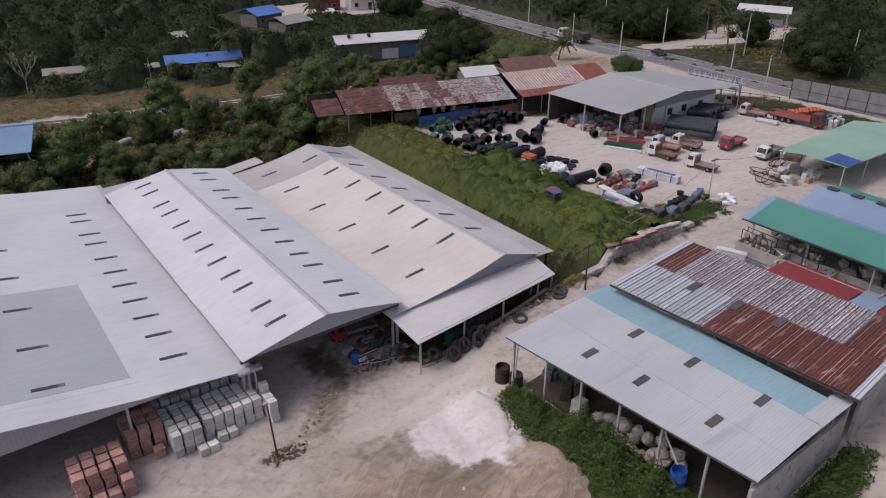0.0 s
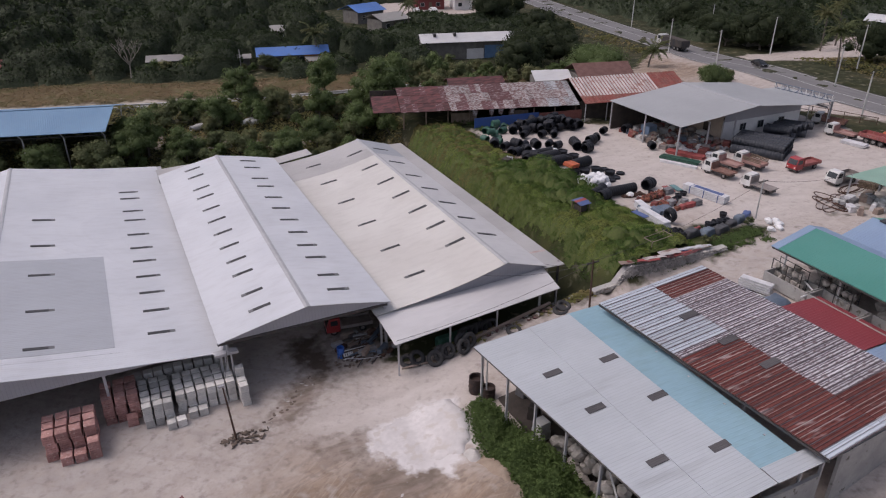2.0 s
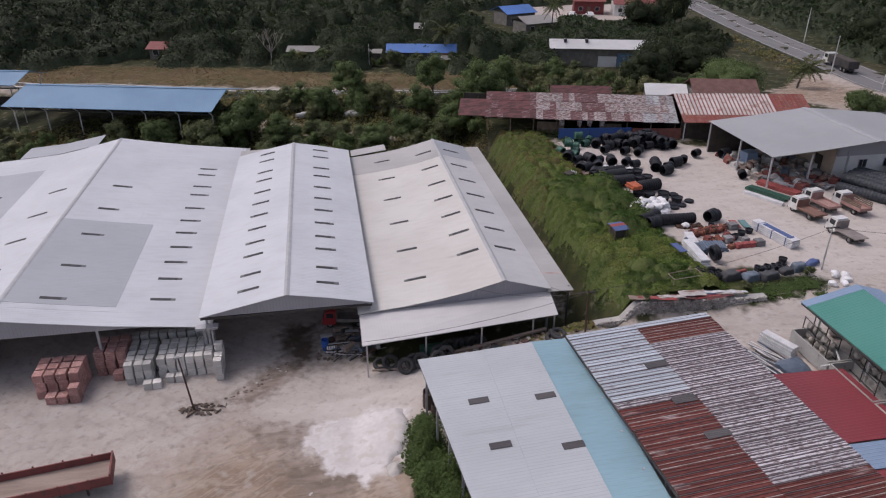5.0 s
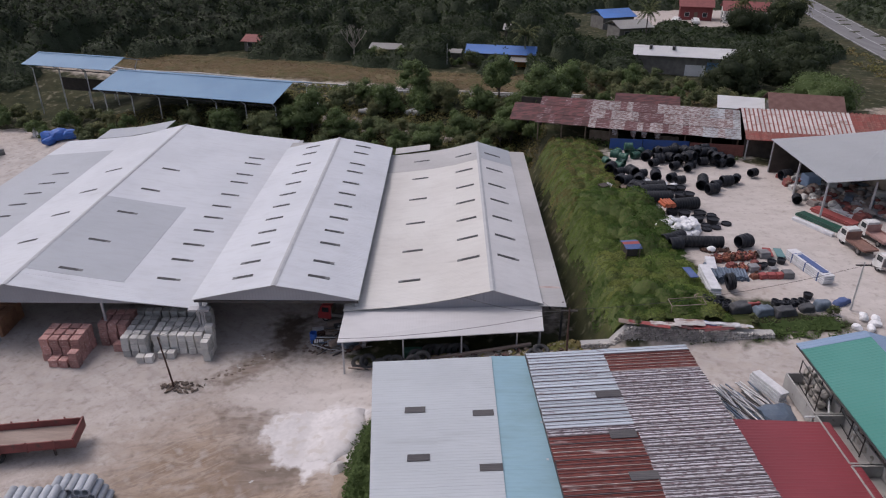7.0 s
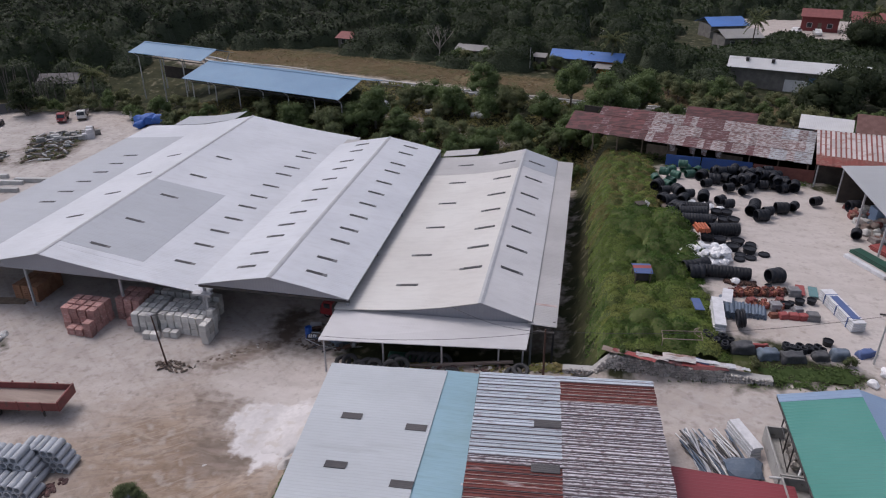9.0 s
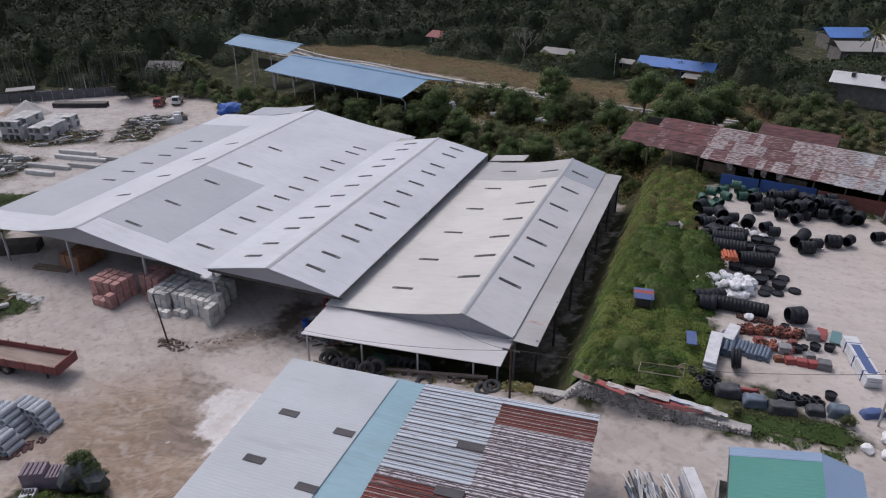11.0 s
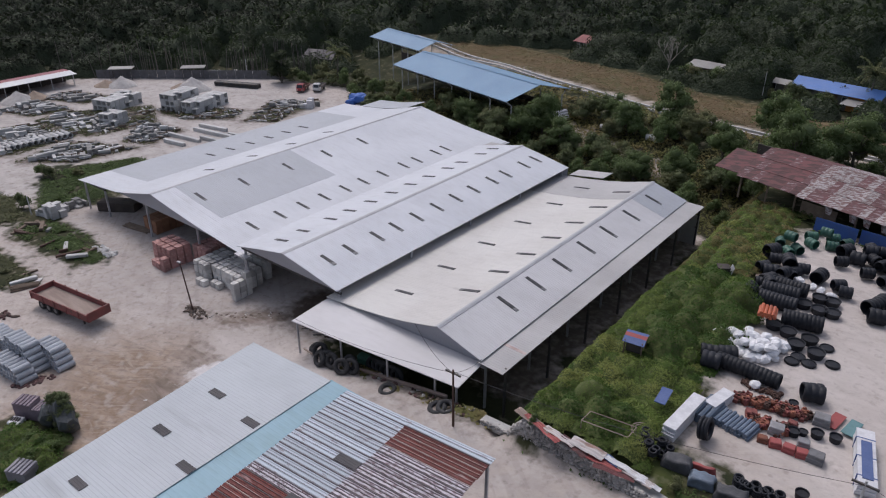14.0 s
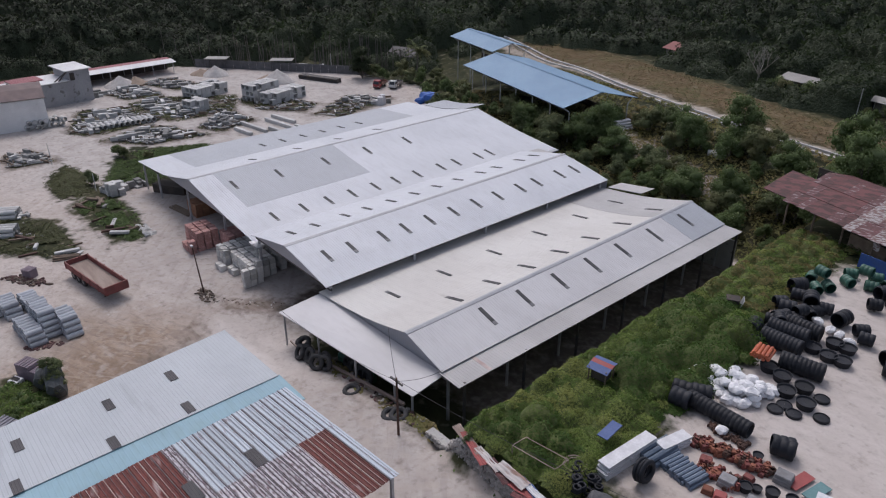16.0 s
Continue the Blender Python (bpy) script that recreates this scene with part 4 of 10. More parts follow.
def old_workshop():
    """The long low workshop of patched rusty sheets behind the upper yard."""
    rz = -15.5
    w = thing("workshop", pose(44.6, 81.3, 0, 0, 0, rz), "long low workshop with patched rusty sheet roof", "workshop")
    z0 = 5.0
    spans = [(0.0, 4.0, M_RUST_RED), (4.0, 6.8, M_RUST_RED), (6.8, 11.2, M_PATCH), (11.2, 16.6, M_RUST_PURPLE), (16.6, 20.6, M_PATCH), (20.6, 25.0, M_PATCH_BLUE)]
    r = random.Random(19)
    for i, (a, b, m) in enumerate(spans):
        fr = -0.5 if i > 1 else -0.2
        n = max(3, round((b - a) / 0.82))
        others = (m, m, m, M_PATCH if m is not M_RUST_RED else M_RUST_PURPLE, M_RUST_PURPLE if m is not M_PATCH_BLUE else M_PATCH)
        for k in range(n):
            u0, u1 = a + (b - a) * k / n, a + (b - a) * (k + 1) / n + 0.07
            for c in range(3):
                v0, v1 = fr + (5.6 - fr) * c / 3 - (r.uniform(0, 0.12) if c == 0 else 0.1), fr + (5.6 - fr) * (c + 1) / 3
                za, zb = (7.3 + 1.9 * (v - fr) / (5.6 - fr) + 0.02 * c + 0.012 * (k % 2) for v in (v0, v1))
                part("roof_sheet", Geo().slab((u0, v0, za + 0.02), (u1, v0, za + 0.02), (u1, v1, zb), (u0, v1, zb), 0.03), r.choice(others), w)
        part("back_sheet", Geo().slab((a, 5.6, 9.22), (b + 0.1, 5.6, 9.22), (b + 0.1, 9.5, 8.2), (a, 9.5, 8.2), 0.05), m, w)
    part("side_lean_to", Geo().slab((-3.6, 1.2, 7.0), (0.1, 1.2, 7.0), (0.1, 5.0, 8.3), (-3.6, 5.0, 8.3), 0.05), M_RUST_RED, w, "low dark red lean-to sheets")
    for i in range(9):
        pole(w, 0.4 + i * 3.05, 0.2, z0 - 0.2, 7.3, 0.09, M_TIMBER)
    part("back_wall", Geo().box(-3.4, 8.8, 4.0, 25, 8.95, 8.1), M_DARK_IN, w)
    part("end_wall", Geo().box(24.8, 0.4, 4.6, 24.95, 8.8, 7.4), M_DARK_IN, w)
    for a, b in ((7.0, 10.6), (15.2, 18.0)):
        part("board_wall", Geo().box(a, 0.6, z0, b, 0.7, 6.6), M_TIMBER, w)
    # torn sheets that hang from the eave
    for a in (9.8, 12.1, 13.4, 15.0):
        part("hanging_sheet", Geo().slab((a, -0.45, 7.25), (a + 0.7, -0.45, 7.2), (a + 0.6, -0.3, 6.4), (a + 0.1, -0.3, 6.5), 0.02), M_PATCH, w)


M_RUST_RED = rusty("dull_red_rusty_sheet", (0.16, 0.055, 0.055), (0.10, 0.036, 0.036), (0.055, 0.028, 0.028), 0.5, 1.6)
M_RUST_PURPLE = rusty("purple_rusty_sheet", (0.30, 0.24, 0.24), (0.15, 0.055, 0.058), (0.10, 0.045, 0.045), 0.41, 3.2)
M_PATCH = rusty("patchy_grey_sheet", (0.40, 0.375, 0.37), (0.15, 0.07, 0.068), (0.20, 0.13, 0.12), 0.49, 4.5)
M_PATCH_BLUE = rusty("patchy_blue_grey_sheet", (0.40, 0.42, 0.44), (0.25, 0.20, 0.195), (0.15, 0.10, 0.095), 0.54, 4.5)
old_workshop()


def striped_shed():
    """The shed with red and white ribbed tiles sheets next to the workshop."""
    w = thing("shed", pose(68.8, 73.3, 0, 0, 0, -10.5), "long shed with faded red and pale striped roof", "shed")
    long, n = 17.2, 34
    for i in range(n):
        a = i * long / n
        pale = i < n * 0.72
        for j in range(4):
            v0, v1 = -0.3 + j * 1.5, -0.3 + (j + 1) * 1.5
            z0, z1 = 7.7 + (v0 + 0.3) * 0.36, 7.7 + (v1 + 0.3) * 0.36
            m = M_TILE_RED if (j == 0 or not pale) else M_TILE_PALE
            part("roof_sheet", Geo().slab((a, v0, z0), (a + long / n * 0.62, v0, z0), (a + long / n * 0.62, v1 + 0.08, z1 + 0.03), (a, v1 + 0.08, z1 + 0.03), 0.05), m, w)
    part("roof_under", Geo().slab((0, -0.3, 7.64), (long, -0.3, 7.64), (long, 5.7, 9.8), (0, 5.7, 9.8), 0.03), M_TILE_RED, w)
    part("back_slope", Geo().slab((0, 5.75, 9.84), (long, 5.75, 9.84), (long, 11, 8.0), (0, 11, 8.0), 0.05), M_TILE_RED, w)
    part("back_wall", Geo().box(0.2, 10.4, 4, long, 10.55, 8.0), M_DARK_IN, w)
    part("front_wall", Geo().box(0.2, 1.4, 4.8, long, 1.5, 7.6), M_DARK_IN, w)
    for i in range(6):
        pole(w, 0.3 + i * 3.3, 0.1, 4.8, 7.7, 0.08)


M_TILE_RED = rusty("faded_red_ribs", (0.27, 0.075, 0.06), (0.20, 0.055, 0.045), (0.32, 0.15, 0.12), 0.5, 1.4)
M_TILE_PALE = rusty("pale_ribs", (0.60, 0.55, 0.53), (0.44, 0.30, 0.26), (0.34, 0.19, 0.16), 0.6, 1.6)
striped_shed()


def depot():
    """The grey-roofed depot: stock under the open half, rooms behind a white wall in the other."""
    w = thing("depot_building", Matrix(), "grey-roofed depot, half open store, half white-walled rooms", "building")
    prof = [(70.0, 8.85), (76.0, 9.3), (82.6, 9.95), (88.5, 9.35), (93.6, 8.8)]
    part("roof", roof_strip(Geo(), prof, 56.0, 69.5), M_DEPOT, w)
    part("ridge_cap", roof_strip(Geo(), [(82.2, 9.93), (82.6, 9.98), (83.0, 9.93)], 55.98, 69.5, 0.03), M_RIDGE, w)
    part("side_roof", Geo().slab((93.3, 57, 8.6), (98.8, 57, 8.45), (98.8, 66, 8.45), (93.3, 66, 8.6), 0.05), M_DEPOT, w)
    gable(w, cut(prof, 79.5, 93.4), 58.2, 7.6, M_GABLE)
    wall = part("front_wall", Geo().box(79.6, 58.3, 4.9, 93.5, 58.5, 7.62), M_WHITE_WALL, w, "white plastered wall")
    for x in (83.0, 86.2, 90.0):
        fr = part("window", Geo().box(x - 0.55, 58.24, 6.1, x + 0.55, 58.36, 7.1), M_STEEL, wall)
        part("pane", Geo().box(x - 0.47, 58.22, 6.16, x - 0.03, 58.25, 7.04), M_GLASS, wall)
        part("pane", Geo().box(x + 0.03, 58.22, 6.16, x + 0.47, 58.25, 7.04), M_GLASS, wall)
    part("side_wall", Geo().box(79.5, 58.5, 4.9, 79.7, 69.2, 9.5), surface("cream_wall", (0.55, 0.47, 0.38), (0.48, 0.40, 0.33), rough=0.85), w, "cream plastered wall")
    part("gate", Geo().box(79.42, 60.3, 5.0, 79.5, 61.5, 7.0), M_DARK_IN, w)
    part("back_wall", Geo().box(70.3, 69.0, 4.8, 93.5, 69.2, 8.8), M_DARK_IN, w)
    part("right_wall", Geo().box(93.3, 58.5, 4.8, 93.5, 69.0, 8.8), M_WHITE_WALL, w)
    for x, y in ((70.3, 56.4), (70.3, 69.2), (75.0, 56.4), (70.3, 62.5), (79.4, 56.4), (98.5, 57.4), (98.5, 65.6)):
        post(w, x, y, 8.8, r=0.08)


depot()


def green_sheds():
    a = thing("open_shed", Matrix(), "shed with green ribbed roof and light blue ridge strip", "shed", "green sheds")
    part("roof_slope", Geo().slab((55.9, 6.0, 7.9), (60.0, 6.0, 8.9), (60.0, 29.4, 8.9), (55.9, 29.4, 7.9), 0.05), M_GREEN, a)
    part("end_strip", Geo().slab((55.85, 29.4, 7.9), (60.0, 29.4, 8.92), (60.0, 30.1, 8.92), (55.85, 30.1, 7.9), 0.05), M_SKYBLUE, a, "light blue edge sheets")
    part("roof_slope", Geo().slab((60.0, 6.0, 8.9), (62.0, 6.0, 8.3), (62.0, 30.1, 8.3), (60.0, 30.1, 8.9), 0.05), M_SKYBLUE, a)
    part("eave_board", Geo().box(55.85, 6, 7.72, 55.93, 30.0, 7.84), M_DARK_STEEL, a)
    for y in (8, 13.5, 19, 24.5, 29.6):
        g = gnd(57.4, y)
        part("post", Geo().cyl((57.4, y, g), (57.4, y, 7.0), 0.08, 8).cyl((57.4, y, 6.9), (56.2, y, 7.8), 0.06, 8), M_WHITE_STEEL, a)
        pole(a, 61.8, y, g, 8.3)
    part("back_wall", Geo().box(61.4, 6.5, 4, 61.55, 29.5, 8.2), M_DARK_IN, a)
    b = thing("open_shed", Matrix(), "shed with pale blue slope and green slope", "shed", "green sheds")
    part("roof_slope", Geo().slab((61.2, 6.0, 8.1), (65.6, 6.0, 9.2), (65.6, 28.4, 9.2), (61.2, 28.4, 8.1), 0.05), M_SKYBLUE, b)
    part("roof_slope", Geo().slab((65.6, 6.0, 9.2), (70.4, 6.0, 8.0), (70.4, 28.4, 8.0), (65.6, 28.4, 9.2), 0.05), M_GREEN, b)
    for y in np.arange(9, 28, 2.2):
        part("ridge_vent", Geo().box(65.3, y, 9.2, 65.9, y + 1.0, 9.32), M_DARK_STEEL, b)
    for y in (8, 18, 28):
        pole(b, 70.2, y, gnd(70.2, y), 8.0)
        pole(b, 65.6, y, gnd(65.6, y), 9.1)
    c = thing("open_shed", Matrix(), "open yard shelter with pale green roof and blue corner", "shed", "green sheds")
    part("roof_slope", Geo().slab((76.4, 30.8, 7.9), (95.0, 30.4, 7.9), (95.0, 35.6, 8.3), (76.0, 35.3, 8.2), 0.05), M_PALE_GREEN, c)
    part("roof_slope", Geo().slab((76.0, 35.3, 8.2), (95.0, 35.6, 8.3), (95.0, 39.0, 7.8), (76.2, 38.5, 7.7), 0.05), M_PALE_GREEN, c)
    part("corner_sheet", Geo().slab((76.6, 30.75, 7.94), (79.6, 30.7, 7.94), (79.6, 33.4, 8.14), (76.4, 33.4, 8.14), 0.04), M_DEEPBLUE, c, "dark blue corner sheet")
    for x in (76.8, 82, 88, 94):
        for y in (31.2, 38.2):
            pole(c, x, y, 4.9, 7.8)
    d = thing("shed", Matrix(), "low annex with plain red sheet roof", "shed")
    part("roof_slope", Geo().slab((49.4, 19.0, 5.35), (56.2, 18.8, 5.6), (56.2, 25.2, 5.6), (49.4, 25.8, 5.35), 0.05), M_RED, d)
    part("roof_slope", Geo().slab((49.6, 16.9, 5.3), (56.4, 16.8, 5.5), (56.4, 18.7, 5.56), (49.6, 18.9, 5.32), 0.05), M_SKYBLUE, d, "light blue roof strip")
    part("roof_slope", Geo().slab((49.6, 8.0, 5.3), (56.4, 8.0, 5.5), (56.4, 16.7, 5.5), (49.6, 16.8, 5.3), 0.05), M_RED, d)
    for x in (49.9, 55.9):
        for y in (9, 14, 19.5, 24.8):
            pole(d, x, y, gnd(x, y), 5.4)
    part("back_wall", Geo().box(50, 8.2, 3, 56, 8.3, 5.2), M_DARK_IN, d)


M_PALE_GREEN = ribbed_paint("pale_green_roof_sheet", (0.26, 0.42, 0.34), (0.22, 0.36, 0.29), "X", 0.25, dirt=(0.25, 0.3, 0.26), line=0.2)
green_sheds()


def cottage(x, y, rz, long, deep, eave, ridge, roof_m, wall_m, label, opening=True, back=True):
    """A small house: walls, a pitched roof, windows and a door in the front."""
    w = thing("house", pose(x, y, gnd(x, y), 0, 0, rz), label, "house")
    part("wall", Geo().box(0.4, 0.8, -0.2, long - 0.4, deep * 1.6, eave), wall_m, w)
    pitched(w, 0, long, 0, deep, eave - 0.1, ridge, roof_m, back)
    if opening:
        n = max(1, int(long / 3.2))
        for i in range(n):
            u = (i + 0.5) * long / n
            win = part("window", Geo().box(u - 0.6, 0.74, 0.9, u + 0.6, 0.82, 2.0), M_WHITE_STEEL, w)
            part("pane", Geo().box(u - 0.52, 0.72, 0.97, u + 0.52, 0.76, 1.93), M_GLASS, win)
        part("door", Geo().box(long * 0.5 - 0.45, 0.73, 0.0, long * 0.5 + 0.45, 0.82, 2.05), M_TIMBER, w)
    return w


M_ORANGE_WALL = surface("orange_wall_paint", (0.50, 0.22, 0.05), (0.42, 0.18, 0.05), rough=0.8)
M_OLD_WALL = surface("grimy_wall", (0.22, 0.21, 0.19), (0.15, 0.14, 0.13), rough=0.9)
M_BLUE_WALL = surface("blue_painted_wall", (0.10, 0.20, 0.36), (0.13, 0.24, 0.40), rough=0.8)
M_PALE_ROOF = ribbed_paint("whitish_roof_sheet", (0.66, 0.66, 0.66), (0.56, 0.56, 0.56), "X", 0.25)
M_OLD_ROOF = ribbed_paint("dirty_grey_roof_sheet", (0.30, 0.29, 0.27), (0.24, 0.23, 0.22), "X", 0.25)
M_HOUSE_RED = surface("red_house_roof", (0.25, 0.075, 0.07), (0.20, 0.06, 0.055), rough=0.7)
M_HOUSE_BROWN = surface("brown_tile_roof", (0.14, 0.07, 0.06), (0.18, 0.10, 0.085), rough=0.85)
M_HOUSE_BLUE = ribbed_paint("bright_blue_house_roof", (0.08, 0.20, 0.52), (0.07, 0.17, 0.44), "X", 0.25)

long_hall = cottage(67.4, 125.0, -14, 22.0, 2.4, 3.6, 4.9, M_PALE_ROOF, M_OLD_WALL, "long low hall with whitish roof and partly blue wall", False)
part("blue_wall", Geo().box(13.2, 0.6, 0, 21.4, 0.75, 2.6), M_BLUE_WALL, long_hall)
for u in (2.8, 6.9):
    part("roof_gap", Geo().box(u, 1.3, 4.4, u + 0.5, 2.6, 5.0), M_DARK_STEEL, long_hall)
part("white_wall", Geo().box(9.5, 0.6, 0, 13.0, 0.75, 2.0), M_WHITE_WALL, long_hall)
blue_house = cottage(36.4, 131.6, -11, 13.8, 2.2, 2.5, 3.7, M_HOUSE_BLUE, M_OLD_WALL, "house with bright blue roof and orange end wall")
part("orange_wall", Geo().box(9.0, 0.5, 0.0, 13.0, 0.7, 2.4), M_ORANGE_WALL, blue_house)
part("porch_roof", Geo().slab((9.0, -2.4, 1.6), (13.6, -2.4, 1.6), (13.6, 0.5, 2.0), (9.0, 0.5, 2.0), 0.05), M_OLD_ROOF, blue_house)
cottage(17.2, 136.0, -10, 7.4, 2.6, 2.4, 3.0, M_OLD_ROOF, M_OLD_WALL, "small shack with dirty grey roof", back=False)
cottage(30.4, 133.6, -12, 5.4, 1.8, 2.2, 2.6, M_OLD_ROOF, M_OLD_WALL, "small shack with grey roof beside scrub", back=False)
cottage(-10.5, 143.5, -12, 7.0, 3.0, 2.3, 3.2, M_HOUSE_RED, M_OLD_WALL, "low house with faded red roof")
cottage(45.5, 158.0, -10, 9.0, 3.0, 2.4, 3.2, M_OLD_ROOF, M_OLD_WALL, "old house with light grey roof among trees")
cottage(6.0, 176.0, -8, 7.0, 2.4, 2.4, 3.2, M_PALE_ROOF, M_OLD_WALL, "far small house with whitish roof")
cottage(71.0, 171.0, 20, 9.5, 4.2, 3.0, 4.4, M_HOUSE_BLUE, M_OLD_WALL, "house with bright blue hipped roof")
cottage(72.0, 157.0, 18, 9.0, 4.0, 2.8, 4.0, M_OLD_ROOF, M_OLD_WALL, "house with weathered brown-grey roof")
cottage(94.0, 187.5, -14, 9.0, 3.4, 3.6, 5.0, M_HOUSE_RED, surface("dark_red_wall", (0.22, 0.05, 0.05), (0.18, 0.04, 0.04)), "red-walled house with a car porch")
cottage(104.0, 183.0, -14, 12.0, 4.6, 3.2, 5.0, M_HOUSE_RED, M_WHITE_WALL, "white house with red tiled roof")
cottage(76.0, 84.5, -14, 9.5, 3.6, 3.0, 4.6, M_HOUSE_BROWN, M_OLD_WALL, "house with brown tiled roof beside a large tree")
cottage(70.6, 88.6, -16, 6.2, 2.6, 2.6, 3.6, M_PALE_ROOF, M_OLD_WALL, "lean house with whitish flat roof", back=False)
cottage(57.0, 91.5, -14, 9.0, 2.4, 2.6, 3.4, M_RUST_RED, M_OLD_WALL, "low rusty-roofed annex behind the workshop")
stall = thing("open_shed", pose(171.0, 103.5, gnd(171, 100), 0, 0, -62), "open roadside shed with whitish roof on posts", "shed")
part("roof_slope", Geo().slab((-1.0, -4.0, 4.3), (11.5, -4.0, 4.0), (11.5, 4.0, 4.6), (-1.0, 4.0, 4.9), 0.08), M_PALE_ROOF, stall)
for u in (0.0, 5.0, 10.8):
    for v in (-3.5, 3.5):
        pole(stall, u, v, -0.2, 4.3, 0.15)
part("counter", Geo().box(7.0, 0.5, 0, 10.0, 2.5, 1.6, None, 0.1), M_WHITE_WALL, stall)
cottage(137.5, 108.0, -30, 6.0, 2.4, 2.6, 3.2, M_OLD_ROOF, M_OLD_WALL, "roadside stall with grey roof", False)
cottage(-58.0, 109.0, 20, 7.5, 3.4, 2.6, 3.8, surface("dull_shack_roof", (0.16, 0.15, 0.145), (0.11, 0.10, 0.10), rough=0.9), M_OLD_WALL, "old house with dull grey roof at the wood's edge")


# the casting yard's buildings
def yard_buildings():
    w = thing("workshop_hall", pose(-57.4, 34.8, -1.0, 0, 0, 81), "white-walled hall with dull brown roof", "building")
    part("wall", Geo().box(-14, 0, -0.2, 4.6, 9.5, 5.0), M_WHITE_WALL, w)
    prof = [(-0.2, 5.0), (2.4, 6.1), (4.75, 6.5), (7.1, 6.1), (9.7, 5.0)]
    g = Geo()
    n = len(prof)
    g.add([(u, v, z) for u in (-14.2, 4.8) for v, z in prof] + [(u, v, z - 0.1) for u in (-14.2, 4.8) for v, z in prof],
          [(i, n + i, n + i + 1, i + 1) for i in range(n - 1)] + [(2 * n + i, 2 * n + i + 1, 3 * n + i + 1, 3 * n + i) for i in range(n - 1)])
    part("roof", g, M_HALL_ROOF, w)
    part("gable", Geo().add([(4.55, v, z) for v, z in ((0, 4.95), (9.5, 4.95), (7.1, 6.0), (4.75, 6.4), (2.4, 6.0))], [(0, 1, 2, 3, 4)]), M_WHITE_WALL, w)
    k = thing("batching_building", pose(-69.2, 42.5, -1.0, 0, 0, 97), "grey rendered block building with a taller bay", "building")
    part("wall", Geo().box(-4, 0, -0.2, 4.2, 7, 4.1), M_GREY_RENDER, k)
    part("tower", Geo().box(4.2, 0, -0.2, 8.0, 6.5, 5.8), M_GREY_RENDER, k)
    part("roof_sheet", Geo().box(-4.2, -0.3, 4.12, 4.15, 7.2, 4.25), M_PALE_ROOF, k)
    part("roof_sheet", Geo().box(-4.2, 3.0, 4.28, 1.0, 7.2, 4.4), M_RED, k)
    for u in (1.6, 2.4):
        part("strut", Geo().cyl((u, 0.3, 4.1), (4.2, 0.3, 5.7), 0.12, 6), M_DARK_STEEL, k)
    part("tower_roof", Geo().box(3.6, -0.4, 5.8, 8.4, 6.9, 5.95), M_PALE_ROOF, k)
    part("opening", Geo().box(4.5, -0.05, 4.1, 5.3, 0.03, 5.4), M_DARK_IN, k)
    r = thing("open_shed", pose(-80.6, 34.5, -1.0, 0, 0, 93), "long open shed with red and whitish roof", "shed")
    part("roof_slope", Geo().slab((0, -1.2, 2.25), (36.4, -1.2, 2.25), (36.4, 1.2, 2.62), (0, 1.2, 2.62), 0.06), M_PALE_ROOF, r)
    part("roof_slope", Geo().slab((0, 1.2, 2.62), (36.4, 1.2, 2.62), (36.4, 3.9, 2.5), (0, 3.9, 2.5), 0.06), M_RED, r)
    for i in range(9):
        pole(r, 0.5 + i * 4.4, -0.9, -0.2, 2.25)
        pole(r, 0.5 + i * 4.4, 3.7, -0.2, 2.45)
    part("back_wall", Geo().box(0, 3.8, -0.2, 36.4, 3.95, 2.42), M_DARK_IN, r)
    for x, y in ((-79.0, 79.0), (-68.5, 89.0)):
        h = thing("shelter", on(x, y, 48), "small open shelter with flat pale roof", "shelter", "casting yard shelters")
        part("roof", Geo().box(-2.4, -1.4, 2.3, 2.4, 1.4, 2.42), M_OLD_ROOF, h)
        for u, v in ((-2.1, -1.1), (2.1, -1.1), (-2.1, 1.1), (2.1, 1.1)):
            pole(h, u, v, -0.1, 2.3, 0.06, M_DARK_STEEL)
    f = thing("fence", Matrix(), "long dark sheet fence along the wood's edge", "fence")
    a, b = Vector((-84, 76)), Vector((-53, 101))
    for i in range(22):
        p, q = a.lerp(b, i / 22), a.lerp(b, (i + 0.97) / 22)
        part("fence_panel", Geo().slab((p.x, p.y, 0.75), (q.x, q.y, 0.75), (q.x - 0.04, q.y + 0.05, 0.75), (p.x - 0.04, p.y + 0.05, 0.75), 1.9), M_FENCE, f)


M_HALL_ROOF = surface("dull_brown_hall_roof", (0.22, 0.165, 0.155), (0.17, 0.13, 0.125), scale=0.6, rough=0.85)
M_GREY_RENDER = surface("grey_cement_render", (0.36, 0.36, 0.372), (0.30, 0.30, 0.31), scale=0.4, fine=4, rough=0.9, dirt=(0.17, 0.165, 0.16), dirt_at=0.6)
M_FENCE = surface("dull_grey_fence_sheet", (0.13, 0.13, 0.14), (0.09, 0.09, 0.095), rough=0.7)
yard_buildings()


